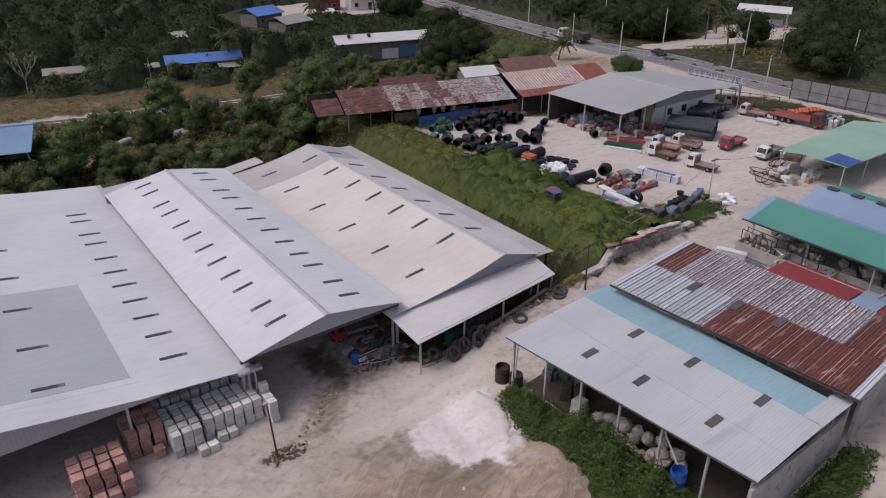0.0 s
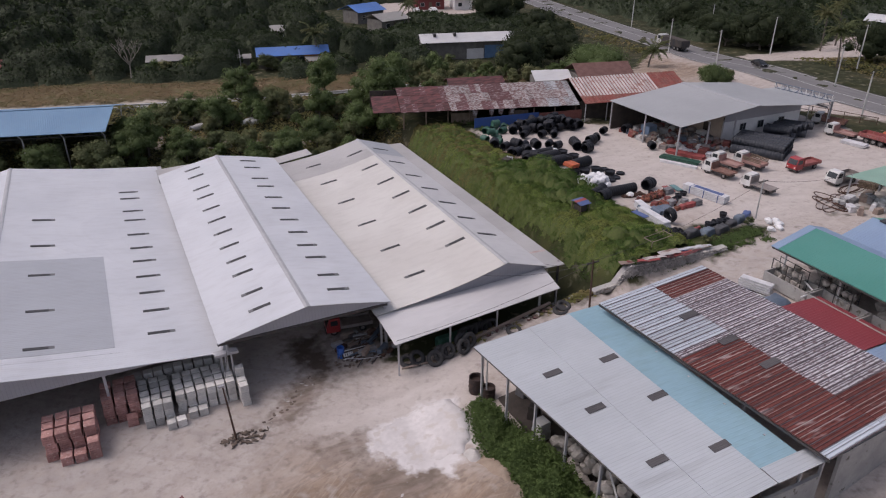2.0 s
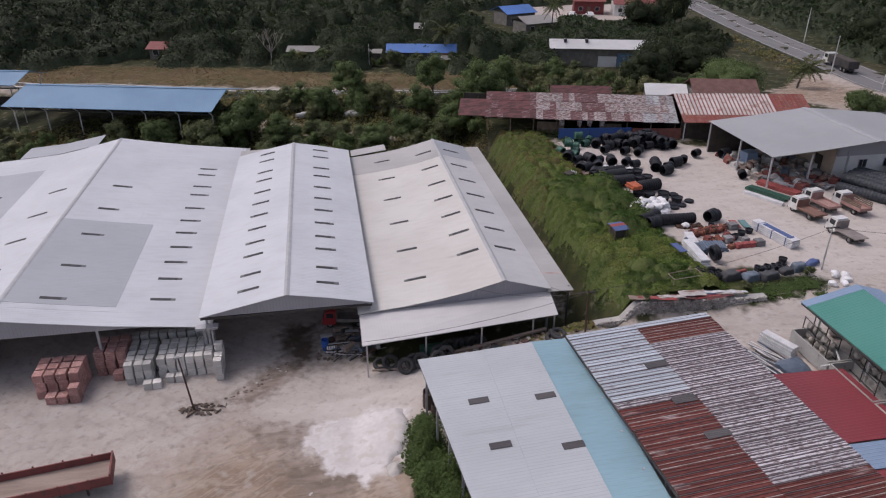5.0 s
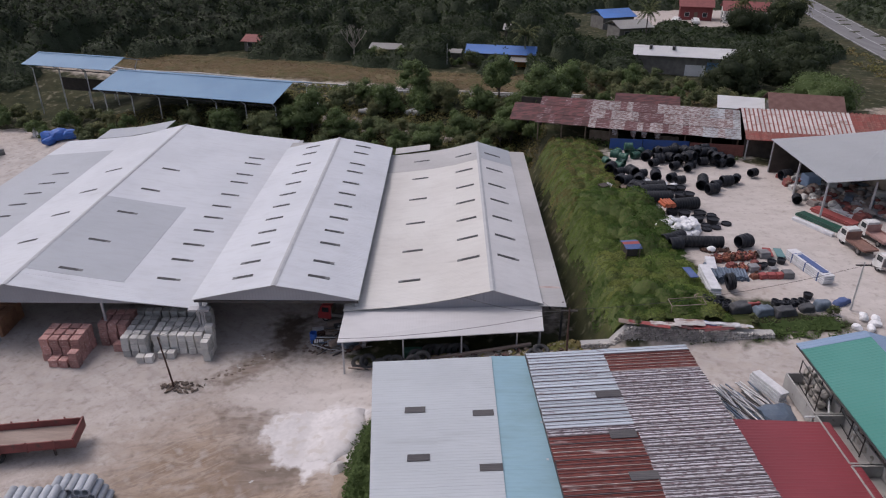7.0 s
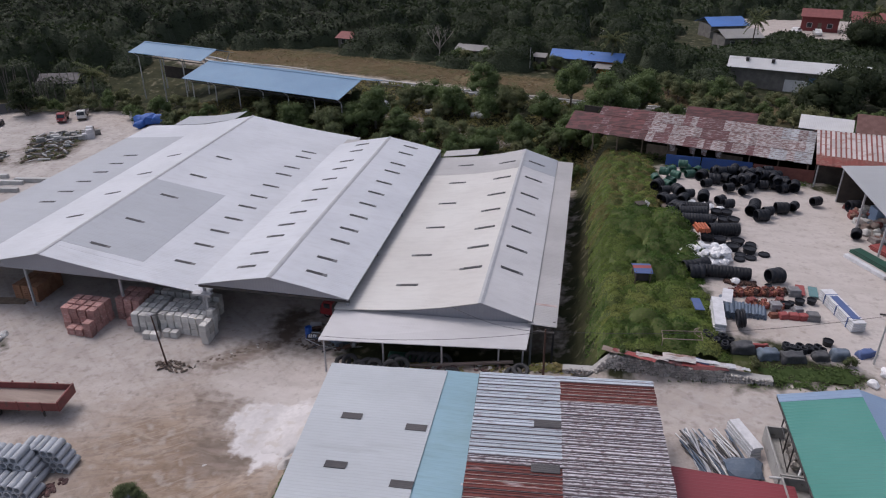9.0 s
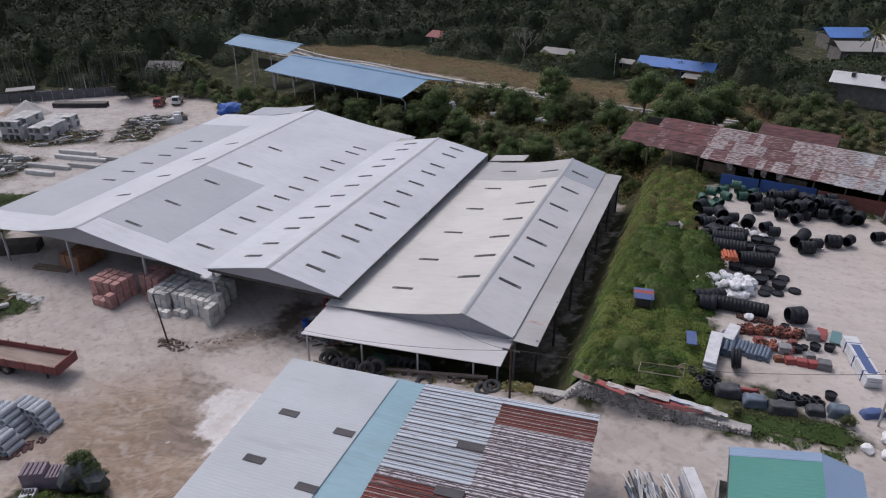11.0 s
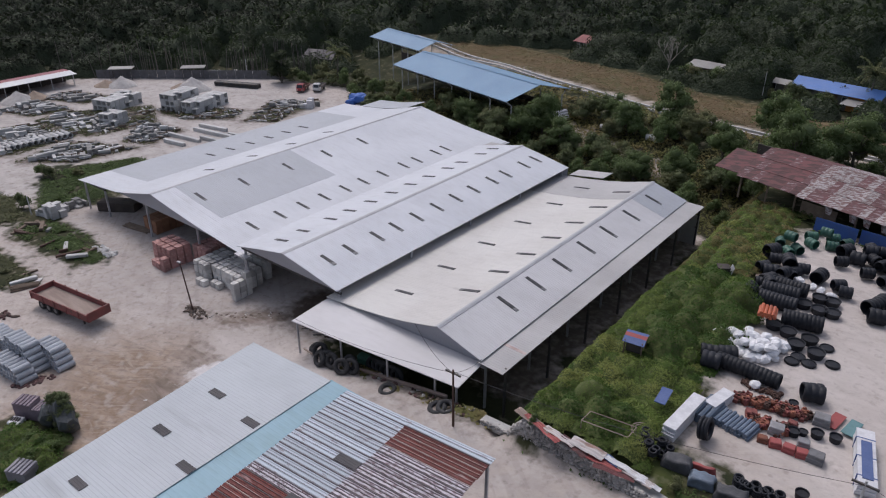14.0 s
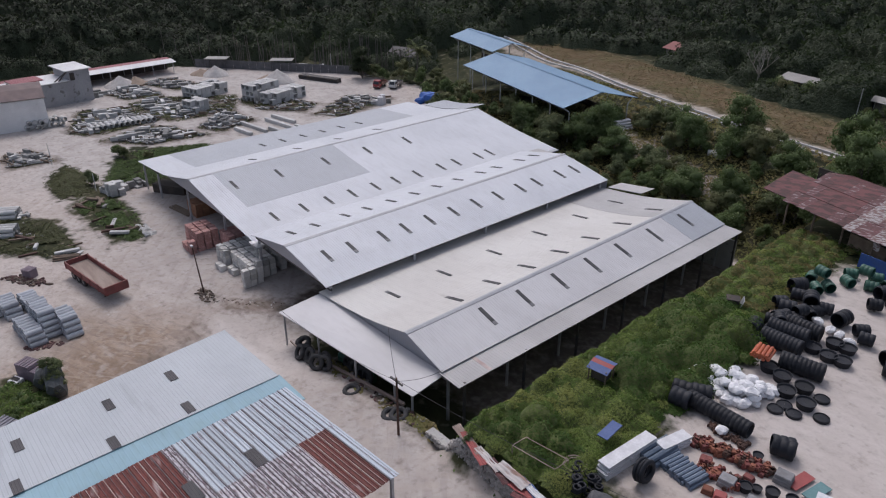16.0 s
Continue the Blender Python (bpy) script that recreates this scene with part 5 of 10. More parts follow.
# ---- plants ----
def leaf_mesh(name, centres, sizes, rng, materials, flat=0.0, out=None, slot=None, narrow=0.55):
    """Many small leaves or leaf clumps, each one a bent diamond of its own."""
    n = len(centres)
    a = rng.normal(size=(n, 3))
    if out is not None:
        a = a * 0.75 + out * 0.9
    a[:, 2] = np.abs(a[:, 2]) + flat
    a /= np.linalg.norm(a, axis=1)[:, None]
    u = np.cross(a, rng.normal(size=(n, 3)))
    u /= np.linalg.norm(u, axis=1)[:, None]
    w = np.cross(a, u)
    s = sizes[:, None]
    v = np.stack([centres - u * s, centres - w * s * narrow + a * s * 0.18, centres + u * s, centres + w * s * narrow + a * s * 0.18], 1).reshape(-1, 3)
    me = bpy.data.meshes.new(name)
    me.vertices.add(4 * n)
    me.vertices.foreach_set("co", v.astype(np.float32).ravel())
    me.loops.add(4 * n)
    me.loops.foreach_set("vertex_index", np.arange(4 * n, dtype=np.int32))
    me.polygons.add(n)
    me.polygons.foreach_set("loop_start", np.arange(0, 4 * n, 4, dtype=np.int32))
    me.polygons.foreach_set("loop_total", np.full(n, 4, dtype=np.int32))
    for m in (materials if isinstance(materials, list) else [materials]):
        me.materials.append(m)
    if slot is not None:
        me.polygons.foreach_set("material_index", slot.astype(np.int32))
    me.update(calc_edges=True)
    # soft shading over the whole lump, as light scatters among leaves
    lean = (out * 0.9 if out is not None else np.array([[0.0, 0.0, 0.9]])) + a * 0.55 + np.array([[0.0, 0.0, 0.35]])
    lean = np.broadcast_to(lean / np.linalg.norm(lean, axis=1)[:, None], (n, 3))
    me.polygons.foreach_set("use_smooth", [True] * n)
    me.normals_split_custom_set_from_vertices(np.repeat(lean, 4, 0).astype(np.float32))
    return me


ICO = None


def cores(lumps, material, share=0.62, squash=0.8):
    """The dense inside of a crown: rough lumps that close the gaps between leaves."""
    global ICO
    if ICO is None:
        bm = bmesh.new()
        bmesh.ops.create_icosphere(bm, subdivisions=1, radius=1.0)
        ICO = (np.array([v.co[:] for v in bm.verts]), [tuple(v.index for v in f.verts) for f in bm.faces])
        bm.free()
    g = Geo()
    for i, (x, y, z, r) in enumerate(lumps):
        k = r * share * (1 + 0.16 * np.sin(ICO[0] @ np.array([3.1, 4.3, 2.7]) * 2 + i))[:, None]
        g.add((np.array([[x, y, z]]) + ICO[0] * k * np.array([[1, 1, squash]])).tolist(), ICO[1])
    return mesh_of("leaf_mass", g, material, 180)


def lobes(rng, h, r, low, count):
    """Lumps of a crown, uneven in place and size: centre and radius."""
    out = []
    for i in range(count):
        a, t = rng.uniform(0, 2 * math.pi), rng.uniform(0, 1)
        d = r * math.sqrt(rng.uniform(0, 1)) * (0.75 - 0.35 * t)
        z = low + (h - low) * (0.15 + 0.7 * t)
        out.append((d * math.cos(a), d * math.sin(a), z, r * rng.uniform(0.28, 0.5)))
    return out


def crown_points(rng, lumps, per, squash=0.8):
    c, o = [], []
    for x, y, z, r in lumps:
        d = rng.normal(size=(per, 3))
        d /= np.linalg.norm(d, axis=1)[:, None]
        d[:, 2] = np.where(d[:, 2] < -0.35, -d[:, 2], d[:, 2])
        k = r * rng.uniform(0.62, 1.08, size=(per, 1))
        c.append(np.array([[x, y, z]]) + d * k * np.array([[1, 1, squash]]))
        o.append(d)
    return np.concatenate(c), np.concatenate(o)


def tree_kind(seed, name, label, h, r, low, count, per, leaf, material, trunk_r):
    """A tree: a tapered trunk with limbs into the lumps, and a crown of leaves."""
    rng = np.random.default_rng(seed)
    t = thing(name, Matrix(), label, "tree" if h > 3 else "shrub")
    lumps = lobes(rng, h, r, low, count)
    g = Geo()
    g.cyl((0, 0, -0.3), (0.1, 0.05, low), trunk_r, 7, trunk_r * 0.75)
    for x, y, z, k in lumps[: max(4, count // 2)]:
        g.cyl((0.08, 0.04, low * rng.uniform(0.7, 1.0)), (x, y, z), trunk_r * 0.45, 5, trunk_r * 0.12)
    part("trunk", g, M_BARK, t)
    c, o = crown_points(rng, lumps, per)
    crown = part("crown", leaf_mesh("crown", c, rng.uniform(0.6, 1.3, len(c)) * leaf, rng, material, out=o), None, t)
    part("leaf_mass", cores(lumps, material), None, crown)
    return t


def palm_kind(h, seed):
    rng = np.random.default_rng(seed)
    t = thing("palm", Matrix(), "tall palm with a drooping feathery head", "palm", "roadside palms")
    g = Geo()
    for i in range(6):
        g.cyl((0.02 * i * i, 0, h * i / 6), (0.02 * (i + 1) ** 2, 0, h * (i + 1) / 6), 0.17 - 0.012 * i, 8, 0.16 - 0.012 * i, False)
    part("trunk", g, M_BARK, t)
    cs, ss, os_ = [], [], []
    for i in range(30):
        a, up = 2 * math.pi * i / 30 + rng.uniform(-0.1, 0.1), rng.uniform(-0.3, 1.7)
        for k in range(20):
            s = (k + 1) / 20 * 2.5
            z = h + up * s - 0.28 * s * s
            for sg in (-1, 1):
                off = 0.2 * sg * (1 - k / 28)
                cs.append((0.7 + s * math.cos(a) - off * math.sin(a), s * math.sin(a) + off * math.cos(a), z - 0.1))
                ss.append(0.3)
    cs = np.array(cs)
    part("head", leaf_mesh("head", cs, np.array(ss), rng, M_LEAF, 0.3, narrow=0.22), None, t)
    return t


def scatter(kinds, places, rng, lo, hi, sink=0.15):
    """Copies of the kinds at the places; the first ones take the kinds' own bodies."""
    used = set()
    for i, (x, y) in enumerate(places):
        k = kinds[i % len(kinds)]
        s = rng.uniform(lo, hi)
        m = pose(x, y, gnd(x, y) - sink, 0, 0, rng.uniform(0, 360)) @ Matrix.Diagonal((s * rng.uniform(0.9, 1.1), s, s * rng.uniform(0.85, 1.12), 1))
        if k.name in used:
            ob = copy_thing(k, Matrix())
        else:
            ob, _ = k, used.add(k.name)
        ob.matrix_world = m


def spread(poly, gap, rng, tries=4000, avoid=()):
    """Places inside a polygon, no two nearer than gap."""
    xs, ys = [p[0] for p in poly], [p[1] for p in poly]
    got = []
    for _ in range(tries):
        x, y = rng.uniform(min(xs), max(xs)), rng.uniform(min(ys), max(ys))
        if side(poly, np.array([x]), np.array([y]))[0] < 0 or any(math.hypot(x - a, y - b) < gap for a, b in got):
            continue
        if any(math.hypot(x - a, y - b) < r for a, b, r in avoid):
            continue
        got.append((x, y))
    return got


def build_trees():
    rng = random.Random(11)
    trees = [tree_kind(20 + i, "tree", "leafy green tree behind the warehouses", h, r, 1.4, 17, 170, 0.135, M_LEAF if i == 3 else M_LEAF_BRIGHT, 0.16)
             for i, (h, r) in enumerate(((5.6, 2.8), (6.2, 3.0), (5.0, 3.1), (4.6, 2.4)))]
    for t in trees:
        tagged(t, group="trees behind the warehouses")
    big = [(38.0, 97.5), (45.3, 97.8), (42.4, 91.0), (24.5, 91.0), (13.0, 93.5), (17.5, 91.5), (23.5, 99.5), (32.5, 100.5), (35.0, 89.5), (47.0, 93.5), (0.6, 92.0), (6.5, 90.5), (49.5, 98.5), (52.0, 103.0), (30.5, 87.5), (-2.0, 101.0), (20.5, 102.5), (28.0, 104.5)]
    scatter(trees, big + [(10.9, 91.6), (40.9, 90.0), (41.5, 106.0)], rng, 0.9, 1.25)
    shrubs = [tree_kind(40 + i, "shrub", "dense wild shrub in the back strip", 2.3 + 0.3 * i, 1.7, 0.3, 12, 120, 0.105, (M_LEAF, M_LEAF_BRIGHT, M_LEAF)[i], 0.07) for i in range(3)]
    for t in shrubs:
        tagged(t, group="shrubs of the back strip")
    hedge = [(-20, 89), (-6, 89), (-5, 84.8), (12, 84.6), (27, 82.2), (44, 81.2), (47, 88), (46, 99), (36, 104), (20, 106), (8, 101), (6, 94), (-20, 96)]
    keep = ((12.0, 97.5, 2.0), (16.0, 97.0, 1.7), (20.0, 96.2, 2.0), (23.5, 95.3, 1.7), (27.0, 94.3, 2.0), (30.5, 92.8, 1.7), (33.0, 92.0, 1.8), (29.5, 96.5, 2.2), (36.5, 93.0, 1.8), (20.0, 99.0, 1.6), (27.5, 99.5, 1.6), (14.0, 98.0, 2.0), (-25.0, 94.5, 4.5))
    scatter(shrubs, spread(hedge, 2.7, rng, 2500, keep), rng, 0.6, 1.4)
    beyond = [(46, 101), (60, 97), (82, 93), (86, 100), (70, 118), (54, 121), (62, 104), (48, 106)]
    scatter(shrubs, spread(beyond, 2.8, rng, 1200), rng, 0.8, 1.5)
    left = [(-52, 99), (-38, 104), (-30, 97), (-21, 92), (-20, 98), (-26, 105), (-40, 109), (-50, 107)]
    scatter(shrubs, spread(left, 2.8, rng, 800, ((-25.0, 94.5, 4.0), (-42, 97, 3.5))), rng, 0.8, 1.5)
    scatter(shrubs, [(-34.0, 35.0), (-32.6, 34.6), (-30.5, 35.4), (-25.2, 36.4), (-35.0, 43.0), (-33.8, 43.3), (-31.0, 46.0)], rng, 0.55, 0.9)
    scatter(shrubs, [(105.5, 79.5), (107.5, 77.5), (108.5, 75.5), (104.0, 81.5)], rng, 1.1, 1.4)
    scatter(shrubs, [(53.4, 37.3), (59.5, 37.0), (61.2, 37.4), (56.4, 37.2), (47.6, 36.9), (62.8, 38.2)], rng, 0.25, 0.42)
    scatter(shrubs, [(16.5 + 1.9 * i + 0.7 * math.sin(3.1 * i), 133.6 - 0.17 * 1.9 * i + 0.5 * math.sin(2.3 * i)) for i in range(20) if i not in (15, 16)], rng, 0.7, 1.25)
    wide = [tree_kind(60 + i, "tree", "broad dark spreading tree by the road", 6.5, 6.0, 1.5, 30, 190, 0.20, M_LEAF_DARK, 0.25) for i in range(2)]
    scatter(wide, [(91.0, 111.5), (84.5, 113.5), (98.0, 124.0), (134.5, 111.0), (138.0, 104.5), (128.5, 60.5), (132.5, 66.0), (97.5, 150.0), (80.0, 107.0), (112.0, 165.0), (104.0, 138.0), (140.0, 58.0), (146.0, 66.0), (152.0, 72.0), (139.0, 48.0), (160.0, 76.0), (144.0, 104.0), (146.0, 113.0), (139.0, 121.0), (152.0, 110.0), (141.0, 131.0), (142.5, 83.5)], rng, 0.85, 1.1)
    scatter([tree_kind(70, "tree", "low spreading bush behind the depot", 2.6, 3.3, 0.2, 16, 200, 0.12, M_LEAF_BRIGHT, 0.2)], [(101.0, 82.6), (103.8, 81.6), (97.0, 108.0)], rng, 0.95, 1.1)
    scatter([tree_kind(71, "tree", "broad low domed green tree beside the brown house", 5.4, 6.2, 0.8, 34, 260, 0.15, M_LEAF_BRIGHT, 0.25)], [(89.6, 97.6)], rng, 1.08, 1.12)
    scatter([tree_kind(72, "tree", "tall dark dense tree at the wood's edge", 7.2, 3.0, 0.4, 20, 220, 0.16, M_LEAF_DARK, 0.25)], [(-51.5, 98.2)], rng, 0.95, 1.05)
    palms = [palm_kind(6.0, 3), palm_kind(7.5, 4)]
    scatter([palm_kind(3.5, 5)], [(104.6, 101.2)], rng, 1.0, 1.05)
    scatter(palms, [(131.2, 81.0), (112.0, 171.0), (107.0, 175.0), (116.5, 168.0), (110.5, 163.0), (76.5, 152.0), (48.0, 131.0), (146.0, 96.0), (152.0, 92.0), (118.0, 182.0), (-43.9, 106.5), (156, 100)], rng, 0.8, 1.15)


def build_woods():
    """The far woods, as one body of crowns and stems."""
    rng = np.random.default_rng(7)
    areas = [([(-250, 20), (-97, 20), (-96, 60), (-86, 82), (-56, 106), (-45, 116), (-47, 133), (-20, 142), (6, 136), (28, 128), (48, 123), (66, 120), (68, 130), (62, 152), (64, 200), (118, 212), (150, 330), (-260, 330)], 4.5, 8.0),
             ([(127, 30), (133, 60), (139, 72), (150, 78), (175, 84), (205, 96), (300, 140), (320, 60), (230, 0), (131, 0)], 4.2, 8.5),
             ([(135, 118), (150, 106), (190, 116), (215, 104), (300, 148), (260, 210), (170, 230), (146, 200)], 4.2, 7.5),
             ([(68, 129), (92, 124), (116, 140), (114, 158), (92, 160), (88, 172), (70, 150)], 4.2, 5.5)]
    pyr = random.Random(4)
    spots = []
    for number, (poly, gap, h) in enumerate(areas):
        for x, y in spread(poly, gap, pyr, 8000):
            inner = side(poly, np.array([x]), np.array([y]))[0]
            spots.append((x, y, h * pyr.uniform(0.6, 1.15) * (0.35 + 0.65 * min(1.0, inner / 14)), number))
    open_ground = [(20, 136, 3.5), (23, 135, 3.0), (33, 132.5, 2.5), (38, 131, 3), (42, 130, 3), (46, 129, 3.2), (50, 128.5, 3), (47, 158, 6), (9, 177, 4), (-7, 143.5, 4), (75, 172, 8), (76, 158, 6)]
    spots = [s for s in spots if not any(math.hypot(s[0] - a, s[1] - b) < r for a, b, r in open_ground)]
    # the canopy: a dome over every stem, closed to one uneven sheet that comes down at the edges
    step = 1.0
    stems, canopy = Geo(), Geo()
    cs, os_, ss = [], [], []
    for number, (poly, gap, top) in enumerate(areas):
        own = [s for s in spots if s[3] == number]
        x0, y0 = min(p[0] for p in poly) - 6, min(p[1] for p in poly) - 6
        nx, ny = int((max(p[0] for p in poly) + 6 - x0) / step) + 1, int((max(p[1] for p in poly) + 6 - y0) / step) + 1
        gx, gy = x0 + np.arange(nx) * step, y0 + np.arange(ny) * step
        high = np.zeros((ny, nx))
        for x, y, h, _ in own:
            r = rng.uniform(2.7, 4.6)
            i0, i1 = max(0, int((x - r - x0) / step)), int((x + r - x0) / step) + 2
            j0, j1 = max(0, int((y - r - y0) / step)), int((y + r - y0) / step) + 2
            d = np.hypot(gx[None, i0:i1] - x, gy[j0:j1, None] - y) / r
            dome = np.where(d < 1, h * (0.5 + 0.5 * np.sqrt(np.clip(1 - d * d, 0, 1))), 0)
            high[j0:j1, i0:i1] = np.maximum(high[j0:j1, i0:i1], dome)
            lean = rng.normal(size=2) * 0.4
            stems.cyl((x, y, gnd(x, y) - 0.3), (x + lean[0], y + lean[1], gnd(x, y) + h * 0.8), 0.17, 5, 0.08, False)
        wood = high > 0
        soft = high.copy()
        for _ in range(2):
            soft[1:-1, 1:-1] = (soft[1:-1, 1:-1] * 2 + soft[:-2, 1:-1] + soft[2:, 1:-1] + soft[1:-1, :-2] + soft[1:-1, 2:]) / 6
        high = np.where(wood, high * 0.35 + soft * 0.65, 0)
        floor = np.array([[gnd(a, b) for a in gx[::8]] for b in gy[::8]])
        floor = np.repeat(np.repeat(floor, 8, 0), 8, 1)[:ny, :nx]
        rough = rng.normal(size=high.shape) * 0.3 - 0.15
        z = floor + np.where(wood, high * 0.93 + rough, -0.6)
        ids = np.arange(ny * nx).reshape(ny, nx)
        keep = wood[:-1, :-1] | wood[1:, :-1] | wood[:-1, 1:] | wood[1:, 1:]
        faces = np.stack([ids[:-1, :-1], ids[:-1, 1:], ids[1:, 1:], ids[1:, :-1]], -1)[keep]
        used = np.unique(faces)
        order = np.full(ny * nx, -1)
        order[used] = np.arange(len(used))
        jx, jy = rng.uniform(-0.3, 0.3, z.shape), rng.uniform(-0.3, 0.3, z.shape)
        pts = np.stack([gx[None, :] + jx, gy[:, None] + jy, z], -1).reshape(-1, 3)[used]
        canopy.add(pts.tolist(), order[faces].tolist())
        dy, dx = np.gradient(np.where(wood, high, 0), step)
        jj, ii = np.nonzero(wood)
        far = np.hypot(gx[ii] - 35, gy[jj])
        times = rng.poisson(np.where(far < 150, 8.0, np.where(far < 200, 3.2, 1.4)) * (1 + 0.9 * np.minimum(np.hypot(dx[jj, ii], dy[jj, ii]), 2)))
        ii, jj, far = np.repeat(ii, times), np.repeat(jj, times), np.repeat(far, times)
        out = np.stack([-dx[jj, ii], -dy[jj, ii], np.ones(len(ii))], -1)
        out /= np.linalg.norm(out, axis=1)[:, None]
        p = np.stack([gx[ii] + rng.uniform(-0.6, 0.6, len(ii)), gy[jj] + rng.uniform(-0.6, 0.6, len(ii)), (floor + high)[jj, ii] + rng.uniform(-0.5, 0.55, len(ii))], -1)
        cs.append(p)
        os_.append(out)
        ss.append(rng.uniform(0.5, 1.3, len(ii)) * np.where(far < 150, 0.29, np.where(far < 200, 0.44, 0.62)))
    for k in range(80):
        a = rng.uniform(0, 1)
        x, y = -90 + 42 * a + rng.normal() * 1.2, 74.5 + 36.5 * a + rng.normal() * 1.2
        h, lean = rng.uniform(3.5, 7.5), rng.normal(size=2) * 0.35
        stems.cyl((x, y, gnd(x, y) - 0.2), (x + lean[0], y + lean[1], gnd(x, y) + h), 0.09, 5, 0.05, False)
    # shade over the western and far wood, put into a darker leaf colour
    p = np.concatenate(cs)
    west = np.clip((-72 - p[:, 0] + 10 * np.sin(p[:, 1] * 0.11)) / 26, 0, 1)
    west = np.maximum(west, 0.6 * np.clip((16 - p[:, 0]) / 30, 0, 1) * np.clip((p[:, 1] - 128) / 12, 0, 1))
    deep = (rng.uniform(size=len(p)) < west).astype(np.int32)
    woods = single("woods", leaf_mesh("woods", np.concatenate(cs), np.concatenate(ss), rng, [M_LEAF_FOREST, M_LEAF_FOREST_SHADE], out=np.concatenate(os_), slot=deep), None, Matrix(), "dense dark green mixed woods at the back", "woods", kind="stuff")
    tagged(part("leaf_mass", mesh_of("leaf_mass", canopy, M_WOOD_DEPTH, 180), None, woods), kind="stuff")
    tagged(part("stems", stems, M_STEM, woods), kind="stuff")


M_LEAF_BRIGHT = leafy("broad_leaves", (0.09425, 0.1377, 0.0464), (0.1377, 0.1885, 0.0725), (0.2465, 0.3045, 0.1595))
M_CREEPER = leafy("dark_creeper_leaves", (0.0616, 0.098, 0.028), (0.0924, 0.14, 0.0434), (0.161, 0.224, 0.0812))
M_VINE = leafy("mid_green_leaves", (0.0975, 0.1534, 0.0325), (0.1365, 0.2015, 0.0468), (0.195, 0.26, 0.078))
M_MOUND = leafy("dense_creeper_leaves", (0.0522, 0.1015, 0.0203), (0.0783, 0.1421, 0.03045), (0.1276, 0.203, 0.0522))
M_ISLE = leafy("dull_yard_weeds", (0.09, 0.09, 0.048), (0.102, 0.114, 0.0504), (0.156, 0.156, 0.084))
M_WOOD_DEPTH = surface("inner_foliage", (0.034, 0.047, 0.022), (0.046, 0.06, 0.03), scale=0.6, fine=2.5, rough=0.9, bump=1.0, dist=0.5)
M_STEM = surface("pale_stem", (0.16, 0.14, 0.12), (0.10, 0.09, 0.08), rough=0.9)
def bare_tree(x, y, h, seed):
    """A leafless pale tree: a forked trunk whose limbs split twice more."""
    r = random.Random(seed)
    t = thing("bare_tree", on(x, y), "leafless pale tree at the field's far edge", "tree")

    def limb(g, p, way, long, thick, depth):
        q = p + way * long
        g.cyl(p, q, thick, 5, thick * 0.6, False)
        if depth:
            for _ in range(3):
                turn = Vector((r.uniform(-1, 1), r.uniform(-1, 1), r.uniform(0.1, 0.9))).normalized()
                limb(g, q, (way * 0.75 + turn * 0.75).normalized(), long * r.uniform(0.55, 0.8), thick * 0.6, depth - 1)
        return g
    part("trunk", limb(Geo(), Vector((0, 0, -0.2)), Vector((0.05, 0, 1)), h * 0.34, 0.2, 1), M_PALE_BARK, t)
    for k in range(4):
        way = Vector((math.cos(1.7 * k), math.sin(1.7 * k), 1.3)).normalized()
        part("limb", limb(Geo(), Vector((0.05, 0, h * 0.32)), way, h * 0.26, 0.11, 3), M_PALE_BARK, t)


M_PALE_BARK = surface("pale_bark", (0.34, 0.31, 0.27), (0.24, 0.215, 0.185), scale=3, rough=0.9, bump=0.4)
build_trees()
build_woods()
bare_tree(14.4, 134.8, 7.5, 3)


